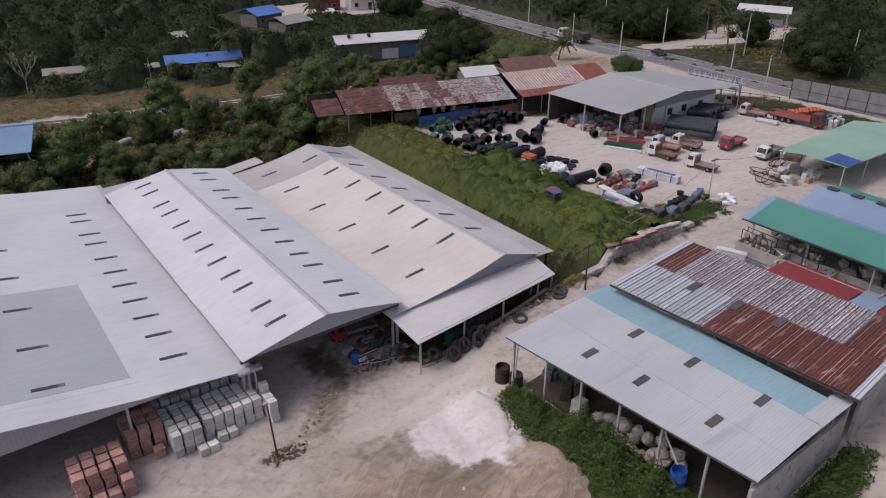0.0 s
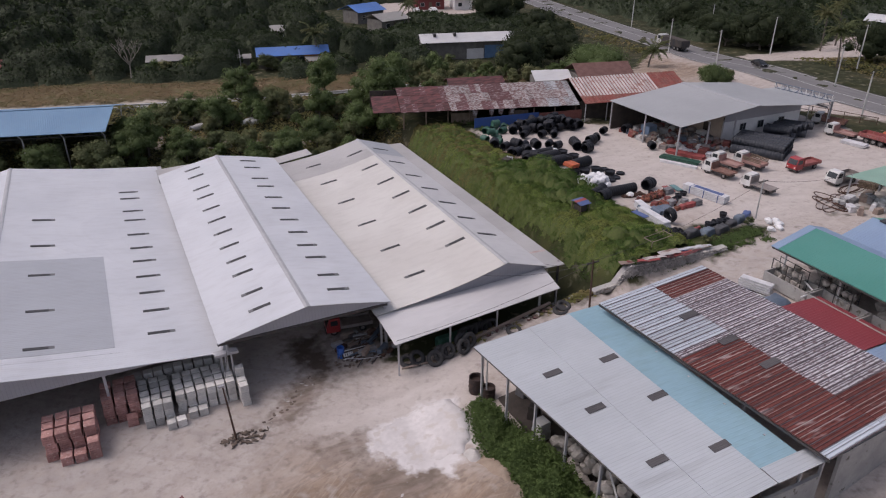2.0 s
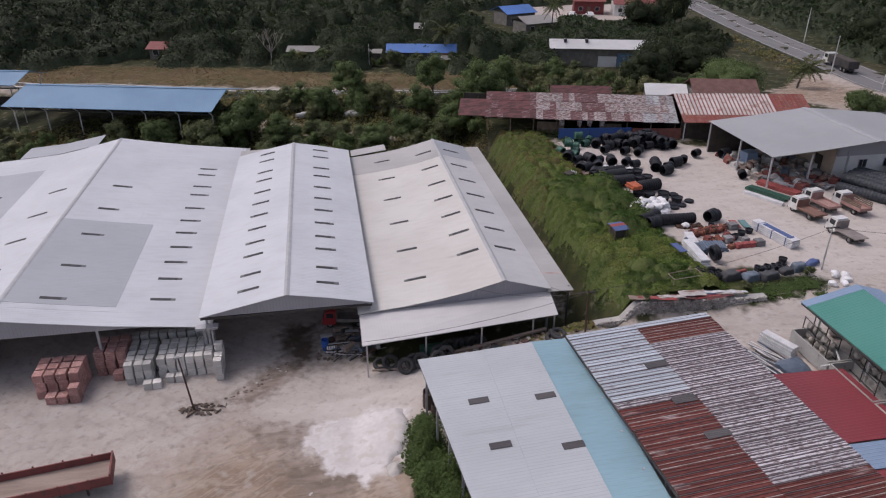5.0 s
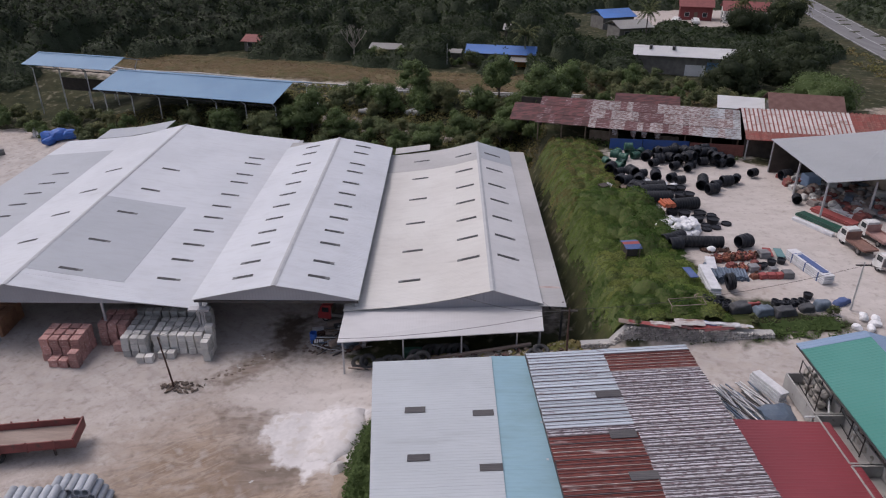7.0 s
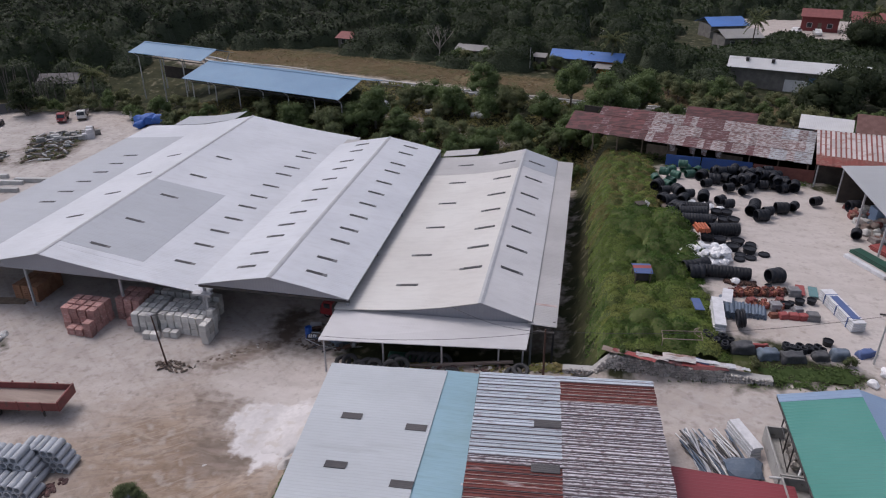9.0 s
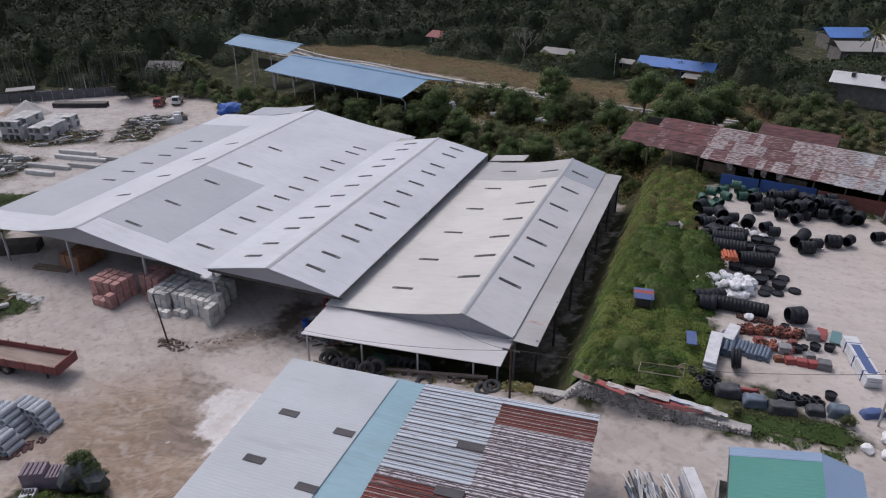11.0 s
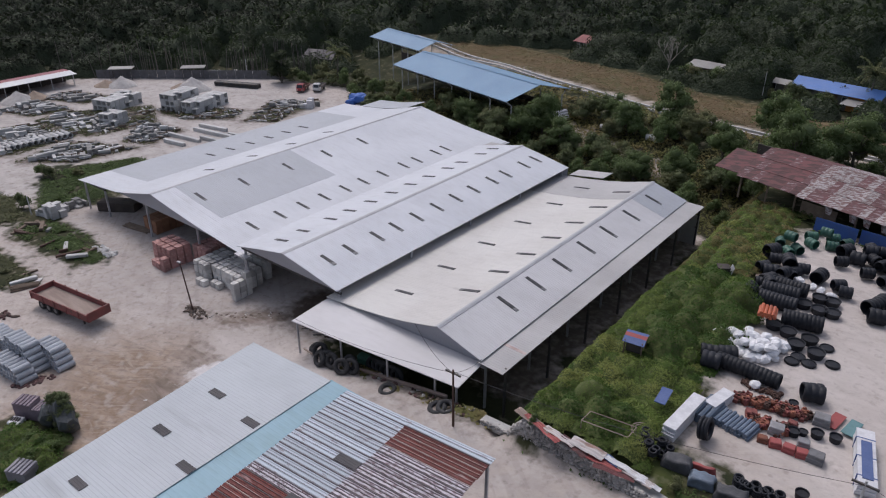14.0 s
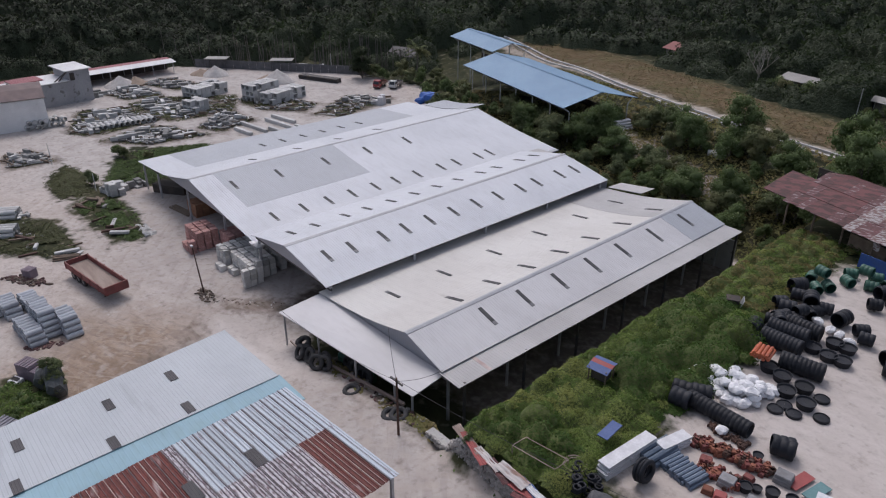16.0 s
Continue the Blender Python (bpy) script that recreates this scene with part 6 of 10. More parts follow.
def carpet(name, poly, per, leaf, rise, material, label, seed, flat=1.0, ragged=0.6):
    """Low growth over a patch of ground, one body of small leaves in mounds."""
    rng = np.random.default_rng(seed)
    xs, ys = [p[0] for p in poly], [p[1] for p in poly]
    area = (max(xs) - min(xs)) * (max(ys) - min(ys))
    n = int(area * per)
    x, y = rng.uniform(min(xs), max(xs), n), rng.uniform(min(ys), max(ys), n)
    d = side(poly, x, y)
    keep = d + rng.normal(size=n) * 0.25 > 0
    x, y, d = x[keep], y[keep], d[keep]
    hump = np.array([noise.noise((a * 0.22, b * 0.22, seed)) * 0.7 + noise.noise((a * 0.6, b * 0.6, seed)) * 0.6 + noise.noise((a * 1.5, b * 1.5, seed)) * 0.4 for a, b in zip(x, y)])
    keep = hump > -ragged
    x, y, d, hump = x[keep], y[keep], d[keep], hump[keep]
    z = np.array([gnd(a, b) for a, b in zip(x, y)]) + rise * np.clip(d / 1.2, 0.15, 1) * (0.5 + 0.8 * hump) * rng.uniform(0.3, 1.1, len(x)) + 0.05
    ob = single(name, leaf_mesh(name, np.stack([x, y, z], 1), rng.uniform(0.6, 1.35, len(x)) * leaf, rng, material, flat), None, Matrix(), label, "plants", kind="stuff")
    if per < 30:
        return
    # the closed growth under the upper leaves
    gx, gy = np.arange(min(xs), max(xs) + 0.5, 0.45), np.arange(min(ys), max(ys) + 0.5, 0.45)
    px, py = np.meshgrid(gx, gy)
    pd = side(poly, px.ravel(), py.ravel()).reshape(px.shape)
    lump = np.array([noise.noise((a * 0.22, b * 0.22, seed)) * 0.7 + noise.noise((a * 0.6, b * 0.6, seed)) * 0.6 + noise.noise((a * 1.5, b * 1.5, seed)) * 0.4 for a, b in zip(px.ravel(), py.ravel())]).reshape(px.shape)
    ok = (pd > 0.1) & (lump > -ragged)
    base = np.array([gnd(a, b) for a, b in zip(px.ravel(), py.ravel())]).reshape(px.shape)
    pz = base + np.where(ok, rise * np.clip(pd / 1.2, 0.1, 1) * (0.5 + 0.8 * lump) * 0.66 + rng.uniform(-0.06, 0.06, px.shape), -0.3)
    ids = np.arange(px.size).reshape(px.shape)
    keep = ok[:-1, :-1] & ok[1:, :-1] & ok[:-1, 1:] & ok[1:, 1:]
    faces = np.stack([ids[:-1, :-1], ids[:-1, 1:], ids[1:, 1:], ids[1:, :-1]], -1)[keep]
    if len(faces):
        tagged(part("leaf_mass", mesh_of("leaf_mass", Geo().add(np.stack([px, py, pz], -1).reshape(-1, 3).tolist(), faces.tolist()), material, 180), None, ob), kind="stuff")




def thicket(name, poly, bumps, per, leaf, materials, pick, label, seed, base_m, ease=0.9, sink=0.0):
    """Rank growth in many overlapping mounds. bumps: (how many a square metre, least and most radius, least and most height);
    pick(x, y, chance): the material of a mound."""
    rng = np.random.default_rng(seed)
    count, r0, r1, h0, h1 = bumps
    xs, ys = [p[0] for p in poly], [p[1] for p in poly]
    step = 0.2
    x0, y0 = min(xs) - 1.5, min(ys) - 1.5
    gx, gy = np.arange(x0, max(xs) + 1.5, step), np.arange(y0, max(ys) + 1.5, step)
    high, owner = np.zeros((len(gy), len(gx))), np.zeros((len(gy), len(gx)), int)
    n = int(count * (max(xs) - min(xs)) * (max(ys) - min(ys)))
    bx, by = rng.uniform(min(xs), max(xs), n), rng.uniform(min(ys), max(ys), n)
    inner = side(poly, bx, by)
    bx, by, inner = bx[inner > 0.1], by[inner > 0.1], inner[inner > 0.1]
    lift = np.array([noise.noise((a * 0.25, b * 0.25, seed)) for a, b in zip(bx, by)])
    br = rng.uniform(r0, r1, len(bx))
    bh = (h0 + (h1 - h0) * np.clip(rng.beta(1.6, 2.4, len(bx)) + 0.5 * lift, 0, 1.2)) * np.clip(0.35 + inner / ease, 0, 1)
    for k in range(len(bx)):
        i0, i1 = max(0, int((bx[k] - br[k] - x0) / step)), int((bx[k] + br[k] - x0) / step) + 2
        j0, j1 = max(0, int((by[k] - br[k] - y0) / step)), int((by[k] + br[k] - y0) / step) + 2
        d = np.hypot(gx[None, i0:i1] - bx[k], gy[j0:j1, None] - by[k]) / br[k]
        dome = np.where(d < 1, bh[k] * np.sqrt(np.clip(1 - d * d, 0, 1)), 0)
        win = dome > high[j0:j1, i0:i1]
        high[j0:j1, i0:i1] = np.where(win, dome, high[j0:j1, i0:i1])
        owner[j0:j1, i0:i1] = np.where(win, k, owner[j0:j1, i0:i1])
    mx, my = np.meshgrid(gx, gy)
    high = np.where(side(poly, mx.ravel(), my.ravel()).reshape(mx.shape) > 0.2, np.maximum(high, 0.12), high)
    kind = np.array([pick(a, b, rng.uniform()) for a, b in zip(bx, by)])
    total = int(per * (max(xs) - min(xs)) * (max(ys) - min(ys)))
    x, y = rng.uniform(x0 + 0.9, max(xs) + 0.6, total), rng.uniform(y0 + 0.9, max(ys) + 0.6, total)
    ii, jj = ((x - x0) / step).astype(int).clip(0, len(gx) - 1), ((y - y0) / step).astype(int).clip(0, len(gy) - 1)
    ok = high[jj, ii] > 0.03
    x, y, ii, jj = x[ok], y[ok], ii[ok], jj[ok]
    dy, dx = np.gradient(high, step)
    out = np.stack([-dx[jj, ii], -dy[jj, ii], np.full(len(ii), 0.9)], -1)
    out /= np.linalg.norm(out, axis=1)[:, None]
    z = np.array([gnd(a, b) for a, b in zip(x, y)]) + high[jj, ii] * rng.uniform(0.78, 1.12, len(x)) + rng.uniform(0, 0.06, len(x)) - sink
    slot = kind[owner[jj, ii]]
    ob = single(name, leaf_mesh(name, np.stack([x, y, z], 1), rng.uniform(0.55, 1.4, len(x)) * leaf, rng, materials, 0.15, out=out, slot=slot), None, Matrix(), label, "plants", kind="stuff")
    px, py = np.meshgrid(gx, gy)
    base = np.array([gnd(a, b) for a, b in zip(px.ravel(), py.ravel())]).reshape(px.shape) - sink
    okc = high > 0.03
    keep = okc[:-1, :-1] & okc[1:, :-1] & okc[:-1, 1:] & okc[1:, 1:]
    ids = np.arange(px.size).reshape(px.shape)
    faces = np.stack([ids[:-1, :-1], ids[:-1, 1:], ids[1:, 1:], ids[1:, :-1]], -1)[keep]
    used = np.unique(faces)
    order = np.full(px.size, -1)
    order[used] = np.arange(len(used))
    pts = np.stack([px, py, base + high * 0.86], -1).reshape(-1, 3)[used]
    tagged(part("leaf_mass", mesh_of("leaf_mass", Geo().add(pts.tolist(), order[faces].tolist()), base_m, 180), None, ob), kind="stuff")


# Under-layer of the thickets; shade between the leaves is put into its green.
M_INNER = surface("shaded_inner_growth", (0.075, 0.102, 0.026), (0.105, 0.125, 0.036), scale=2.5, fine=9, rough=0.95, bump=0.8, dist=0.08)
DARK_ZONES = ([(46.6, 60.0), (49.0, 62.6), (53.2, 60.0), (54.6, 56.5), (54.0, 49.5), (51.2, 46.0), (49.4, 49.0), (48.2, 54)], [(46.8, 38.6), (52.0, 38.0), (52.8, 41.0), (48.4, 42.6)])


def lot_kind(x, y, chance):
    """Bright creepers, mid-green leaves or dark bushes, by the stretch of the lot."""
    edge = 1.2 * noise.noise((x * 0.5, y * 0.5, 8.0))
    dark = max(side(z, np.array([x]), np.array([y]))[0] for z in DARK_ZONES) + edge
    if dark > 0:
        return 2 if chance < 0.6 else 1
    return 0 if chance < 0.72 else (1 if chance < 0.95 else 2)


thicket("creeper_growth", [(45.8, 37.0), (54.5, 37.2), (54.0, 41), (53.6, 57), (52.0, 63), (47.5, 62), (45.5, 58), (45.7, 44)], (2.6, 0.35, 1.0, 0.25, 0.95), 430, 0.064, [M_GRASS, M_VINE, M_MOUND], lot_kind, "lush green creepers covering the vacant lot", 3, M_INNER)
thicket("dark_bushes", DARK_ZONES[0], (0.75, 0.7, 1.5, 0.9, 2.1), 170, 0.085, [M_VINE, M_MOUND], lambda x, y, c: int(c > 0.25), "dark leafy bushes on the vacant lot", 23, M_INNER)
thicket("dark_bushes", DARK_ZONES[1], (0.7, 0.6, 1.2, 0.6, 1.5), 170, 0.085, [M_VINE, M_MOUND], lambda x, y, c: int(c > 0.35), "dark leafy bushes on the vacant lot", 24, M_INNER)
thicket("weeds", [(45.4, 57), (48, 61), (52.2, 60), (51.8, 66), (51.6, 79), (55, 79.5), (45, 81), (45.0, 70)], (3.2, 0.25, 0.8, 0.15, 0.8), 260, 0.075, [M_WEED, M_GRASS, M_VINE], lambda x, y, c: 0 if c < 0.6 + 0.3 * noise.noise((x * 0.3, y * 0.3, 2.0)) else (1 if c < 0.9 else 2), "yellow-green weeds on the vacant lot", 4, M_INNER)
carpet("embankment_weeds", [(45.2, 40), (46.0, 38), (46.2, 79), (45.4, 79)], 60, 0.09, 0.25, M_MOUND, "weeds on the bank beside the warehouse", 5)
carpet("creeper_growth", [(28.0, 30.6), (29.3, 30.8), (30.6, 24), (31.6, 12.6), (25.0, 12.6), (25.7, 18.0), (26.4, 22.5), (26.9, 26), (27.5, 29.3)], 260, 0.11, 2.7, M_CREEPER, "leafy creepers beside the near shed", 6)
carpet("dry_grass", FIELD, 13, 0.17, 0.5, M_DRY, "dry brown and green grass of the field", 7, 1.3, ragged=0.4)
carpet("scrub", [(10, 100), (30, 104), (46, 101), (46, 107), (10, 115), (-20, 121), (-22, 117)], 6, 0.32, 0.8, M_WEED, "low scrub beside the dirt track", 8, ragged=0.2)
carpet("scrub", [(-20, 84), (-5, 84), (44, 80), (47, 86), (47, 100), (0, 104), (-20, 100)], 20, 0.2, 0.9, M_WEED, "rank undergrowth behind the warehouses", 9, ragged=0.3)
carpet("weeds", [(-24, 37.4), (-34.2, 42.6), (-35.5, 46), (-32.3, 55.2), (-27, 56), (-23, 47), (-20.5, 44), (-19.8, 40)], 70, 0.125, 0.55, M_CREEPER, "green weeds beside the warehouse", 10, ragged=0.3)
carpet("weeds", [(-17.2, 31.9), (-8.4, 33.0), (-3.0, 33.6), (-3.2, 35.4), (-7.3, 36.0), (-10, 37), (-18.5, 36.4), (-20, 34)], 70, 0.12, 0.45, M_CREEPER, "patch of weeds in the front yard", 11, ragged=0.25)
carpet("weeds", [(-24, 24), (-14, 29.0), (-5, 29.0), (-4, 27.2), (-9, 22.4), (-16, 19), (-27, 20)], 60, 0.125, 0.4, M_ISLE, "weedy ground with scrap in the front yard", 12, ragged=0.25)
carpet("verge_grass", [(132, 62), (138, 74), (150, 82), (133, 92), (131, 76)], 6, 0.3, 0.3, M_WEED, "grass verge beside the main road", 13, ragged=0.3)
carpet("verge_grass", [(110, 113), (116, 112.5), (119, 125), (122, 150), (116, 150)], 5, 0.3, 0.3, M_WEED, "rough grass beside the road shoulder", 14, ragged=0.1)
carpet("bank_weeds", [(56.2, 35.6), (63.5, 36.0), (63.0, 38.4), (59, 37.6), (56.4, 37.2)], 48, 0.10, 0.5, M_CREEPER, "weeds at the end of the stone wall", 15, ragged=0.4)
carpet("hoarding_weeds", [(52.6, 74.6), (57.0, 75.4), (60.0, 75.0), (69.0, 72.8), (69.2, 73.9), (60.0, 76.0), (54.0, 77.2)], 60, 0.13, 1.3, M_CREEPER, "rank weeds in front of the sheet hoarding", 62, ragged=0.1)
carpet("hoarding_weeds", [(48, 79.0), (57.0, 77.6), (69.0, 75.0), (69.2, 76.4), (57.0, 79.4), (48.0, 81)], 40, 0.15, 1.8, M_CREEPER, "rank weeds between hoarding and workshop", 63, ragged=0.2)
carpet("wall_foot_weeds", [(46.0, 36.3), (56.6, 35.6), (62.5, 34.4), (62.5, 35.6), (56.6, 36.7), (46.0, 36.9)], 60, 0.11, 0.35, M_CREEPER, "tufts of weeds at the foot of the stone wall", 61, ragged=0.05)
carpet("roadside_weeds", [(30, 36.9), (44.6, 36.5), (44.4, 39), (36, 39.0), (31, 38.2)], 30, 0.16, 0.3, M_WEED, "thin weeds in front of the canopy", 16, ragged=0.15)
carpet("weeds", [(-30.5, 31.9), (-36.5, 35.8), (-30, 37.2), (-26.4, 36.4), (-21, 35.2), (-21.8, 31.5)], 60, 0.125, 0.4, M_ISLE, "dull weeds round rubble in the front yard", 17, ragged=0.3)
for i, isle in enumerate(ISLES):
    cx, cy = sum(p[0] for p in isle) / len(isle), sum(p[1] for p in isle) / len(isle)
    carpet("yard_weeds", [(cx + 1.12 * (a - cx), cy + 1.12 * (b - cy)) for a, b in isle], 42, 0.12, 0.26, M_ISLE, "dull weeds and dirt round stacked concrete", 30 + i, ragged=0.15)
thicket("corner_weeds", [(15.6, 18.6), (17.5, 16.0), (20, 14.6), (24.0, 15.2), (23.0, 18.6), (20.5, 19.6)], (2.2, 0.35, 0.9, 0.3, 1.1), 170, 0.09, [M_CREEPER, M_VINE, M_MOUND], lambda x, y, c: 0 if c < 0.5 else (1 if c < 0.7 else 2), "rank dark weeds in the scrap corner", 52, M_INNER)
carpet("wall_weeds", [(31.5, 12.2), (41.0, 12.2), (42.0, 10.6), (38, 9.6), (31.5, 10.4)], 120, 0.12, 1.5, M_CREEPER, "rank creepers along the near shed wall", 50, ragged=0.4)


# ---- vehicles ----
M_TYRE = surface("tyre_rubber", (0.025, 0.025, 0.027), (0.045, 0.043, 0.042), scale=4, rough=0.85, bump=0.2)
M_RIM = surface("dull_wheel_rim", (0.30, 0.29, 0.28), (0.20, 0.19, 0.185), rough=0.5, metal=0.4)
M_CAB_WHITE = surface("white_cab_paint", (0.70, 0.70, 0.69), (0.58, 0.57, 0.55), scale=1.5, rough=0.35, bump=0.03)
M_CAB_RED = surface("red_cab_paint", (0.38, 0.04, 0.045), (0.30, 0.035, 0.04), scale=1.5, rough=0.35, bump=0.03)
M_CAB_MAROON = surface("maroon_cab_paint", (0.14, 0.03, 0.035), (0.10, 0.025, 0.03), scale=1.5, rough=0.4, bump=0.03)
M_BED_BROWN = surface("rusty_lorry_bed", (0.24, 0.13, 0.10), (0.18, 0.10, 0.08), scale=2, rough=0.8, dirt=(0.34, 0.26, 0.22))
M_BED_GREY = surface("worn_grey_lorry_bed", (0.22, 0.19, 0.18), (0.29, 0.26, 0.24), scale=2, rough=0.8)
M_BED_RED = surface("faded_red_lorry_bed", (0.34, 0.11, 0.10), (0.27, 0.085, 0.08), scale=2, rough=0.7, dirt=(0.38, 0.30, 0.27))
M_BED_PINK = surface("dusty_pink_lorry_bed", (0.40, 0.25, 0.22), (0.32, 0.18, 0.16), scale=2, rough=0.8)
M_LAMP = surface("lamp_lens", (0.75, 0.74, 0.70), (0.65, 0.64, 0.6), rough=0.2)
M_TRAILER = surface("dull_red_trailer_paint", (0.24, 0.07, 0.065), (0.17, 0.055, 0.05), scale=1.2, rough=0.7, dirt=(0.13, 0.07, 0.06))
M_DECK = surface("dusty_wood_deck", (0.34, 0.27, 0.23), (0.25, 0.19, 0.16), scale=1.2, rough=0.9, stretch=(0.3, 2, 1))


def wheel(parent, x, y, r=0.42, w=0.26):
    s = 1 if y > 0 else -1
    t = part("wheel", Geo().turned((x, y - w / 2, r), (x, y + w / 2, r), [(0, r * 0.55), (0, r * 0.9), (0.15, r), (0.85, r), (1, r * 0.9), (1, r * 0.55)], 16), M_TYRE, parent, smooth=40)
    part("rim", Geo().turned((x, y + s * w * 0.3, r), (x, y + s * w * 0.46, r), [(0, 0.01), (0, r * 0.55), (1, r * 0.5), (0.6, r * 0.2), (0.8, 0.01)], 12), M_RIM, t)


def lorry(m, cab_m, bed_m, label, long=5.6, sides=0.4, box=False, axles=2):
    """A small flat-bed lorry, its nose along local x."""
    t = thing("lorry", m @ Matrix.Diagonal((0.76, 0.76, 0.76, 1)), label, "lorry", "lorries in the yard")
    nose, back = long / 2, -long / 2
    cl, w, h = 1.55, 0.88, 2.15
    part("chassis", Geo().box(back, -0.4, 0.5, nose - 0.2, 0.4, 0.72), M_DARK_STEEL, t)
    prof = [(nose - cl, 0.45), (nose - 0.02, 0.45), (nose, 0.7), (nose - 0.03, 1.2), (nose - 0.38, h - 0.12), (nose - 0.55, h), (nose - cl, h)]
    n = len(prof)
    g = Geo().add([(x, s * (w if z < 1.3 else w - 0.07), z) for s in (-1, 1) for x, z in prof],
                  [tuple(range(n)), tuple(range(2 * n - 1, n - 1, -1))] + [(i, n + i, n + (i + 1) % n, (i + 1) % n) for i in range(n)])
    cab = part("cab", g, cab_m, t)
    part("windscreen", Geo().add([(nose - 0.045, -w + 0.14, 1.24), (nose - 0.045, w - 0.14, 1.24), (nose - 0.345, w - 0.18, h - 0.2), (nose - 0.345, -w + 0.18, h - 0.2), (nose - 0.02, -w + 0.14, 1.26), (nose - 0.02, w - 0.14, 1.26), (nose - 0.32, w - 0.18, h - 0.18), (nose - 0.32, -w + 0.18, h - 0.18)], [(4, 5, 6, 7), (0, 1, 5, 4), (1, 2, 6, 5), (2, 3, 7, 6), (3, 0, 4, 7)]), M_GLASS, cab)
    for s in (-1, 1):
        part("side_window", Geo().box(nose - cl + 0.25, s * (w - 0.04) - 0.03, 1.3, nose - 0.5, s * (w - 0.04) + 0.03, h - 0.25), M_GLASS, cab)
        part("headlight", Geo().box(nose - 0.05, s * 0.62 - 0.14, 0.72, nose + 0.02, s * 0.62 + 0.14, 0.9), M_LAMP, cab)
        part("mirror", Geo().box(nose - 0.25, s * (w + 0.1) - 0.05, 1.35, nose - 0.18, s * (w + 0.1) + 0.05, 1.65), M_DARK_STEEL, cab)
    part("bumper", Geo().box(nose - 0.06, -w, 0.38, nose + 0.06, w, 0.56), M_DARK_STEEL, cab)
    bw = 0.98
    b0, b1 = back, nose - cl - 0.08
    bed = part("bed", Geo().box(b0, -bw, 0.82, b1, bw, 0.94), bed_m, t)
    part("headboard", Geo().box(b1 - 0.06, -bw, 0.94, b1, bw, 1.9), bed_m, bed)
    if sides:
        for s in (-1, 1):
            part("side_board", Geo().box(b0, s * bw - 0.03, 0.94, b1 - 0.06, s * bw + 0.03, 0.94 + sides), bed_m, bed)
        part("tailboard", Geo().box(b0 - 0.03, -bw, 0.94, b0 + 0.03, bw, 0.94 + sides), bed_m, bed)
    for s in (-1, 1):
        wheel(t, nose - 0.85, s * 0.72)
        for k in range(axles - 1):
            wheel(t, back + 1.1 + 0.95 * k, s * 0.72)
    return t


lorry(on(70.7, 44.2, 97), M_CAB_WHITE, M_BED_GREY, "white small lorry with an empty grey flat bed", 4.9, 0.0)
lorry(on(70.3, 49.5, 98), M_CAB_WHITE, M_BED_BROWN, "white small lorry with a brown flat bed", 4.9, 0.12)
lorry(on(72.9, 51.0, 98), M_CAB_WHITE, M_BED_PINK, "white small lorry with dusty pink bed", 4.9, 0.25)
wood = lorry(on(75.5, 49.9, 97), M_CAB_WHITE, M_BED_PINK, "white small lorry with tall wooden side boards", 4.9, 0.3)
for s in (-1, 1):
    for i in range(3):
        part("side_slat", Geo().box(-2.4, s * 0.95 - 0.03, 1.3 + i * 0.22, 0.7, s * 0.95 + 0.03, 1.45 + i * 0.22), M_TIMBER, wood)
lorry(on(80.6, 46.7, 181), M_CAB_RED, M_BED_RED, "bright red small lorry with a faded red bed", 5.5, 0.35)
lorry(on(80.8, 41.8, 180), M_CAB_WHITE, M_BED_GREY, "white small lorry with high grey bed sides", 5.2, 0.5)
lorry(on(95.4, 53.0, 98), M_CAB_WHITE, M_BED_PINK, "white small lorry parked by the far fence", 5.2, 0.25)
lorry(on(98.6, 57.3, 110), M_CAB_WHITE, M_BED_BROWN, "white-cabbed lorry loaded with scrap by the fence", 5.6, 0.5)
big = lorry(on(97.0, 47.3, -84) @ Matrix.Diagonal((1.27, 1.25, 1.25, 1)), M_CAB_MAROON, M_BED_RED, "large maroon flat-bed lorry with pale bed edges", 7.6, 0.4, False, 4)
lorry(on(-43.2, 96.6, -62), M_CAB_RED, M_BED_BROWN, "old red lorry in the casting yard", 5.0, 0.5)
lorry(on(-41.0, 98.8, -62), M_CAB_WHITE, M_BED_GREY, "white lorry in the casting yard", 5.0, 0.5)
far_lorry = lorry(pose(122.0, 114.0, gnd(122.0, 114.0) + 0.09, 0, 0, 81) @ Matrix.Diagonal((1.7, 1.35, 1.45, 1)), M_CAB_WHITE, M_DARK_STEEL, "covered dark lorry on the main road", 7.5, 1.1, False, 3)
part("cover", Geo().box(-3.7, -0.95, 1.0, 2.0, 0.95, 2.1, None, 0.12), M_DARK_IN, far_lorry)
lorry(pose(24.1, 45.0, 0.0, 0, 0, 172), M_CAB_RED, M_BED_GREY, "red lorry parked in the warehouse's shade", 5.2, 0.3)


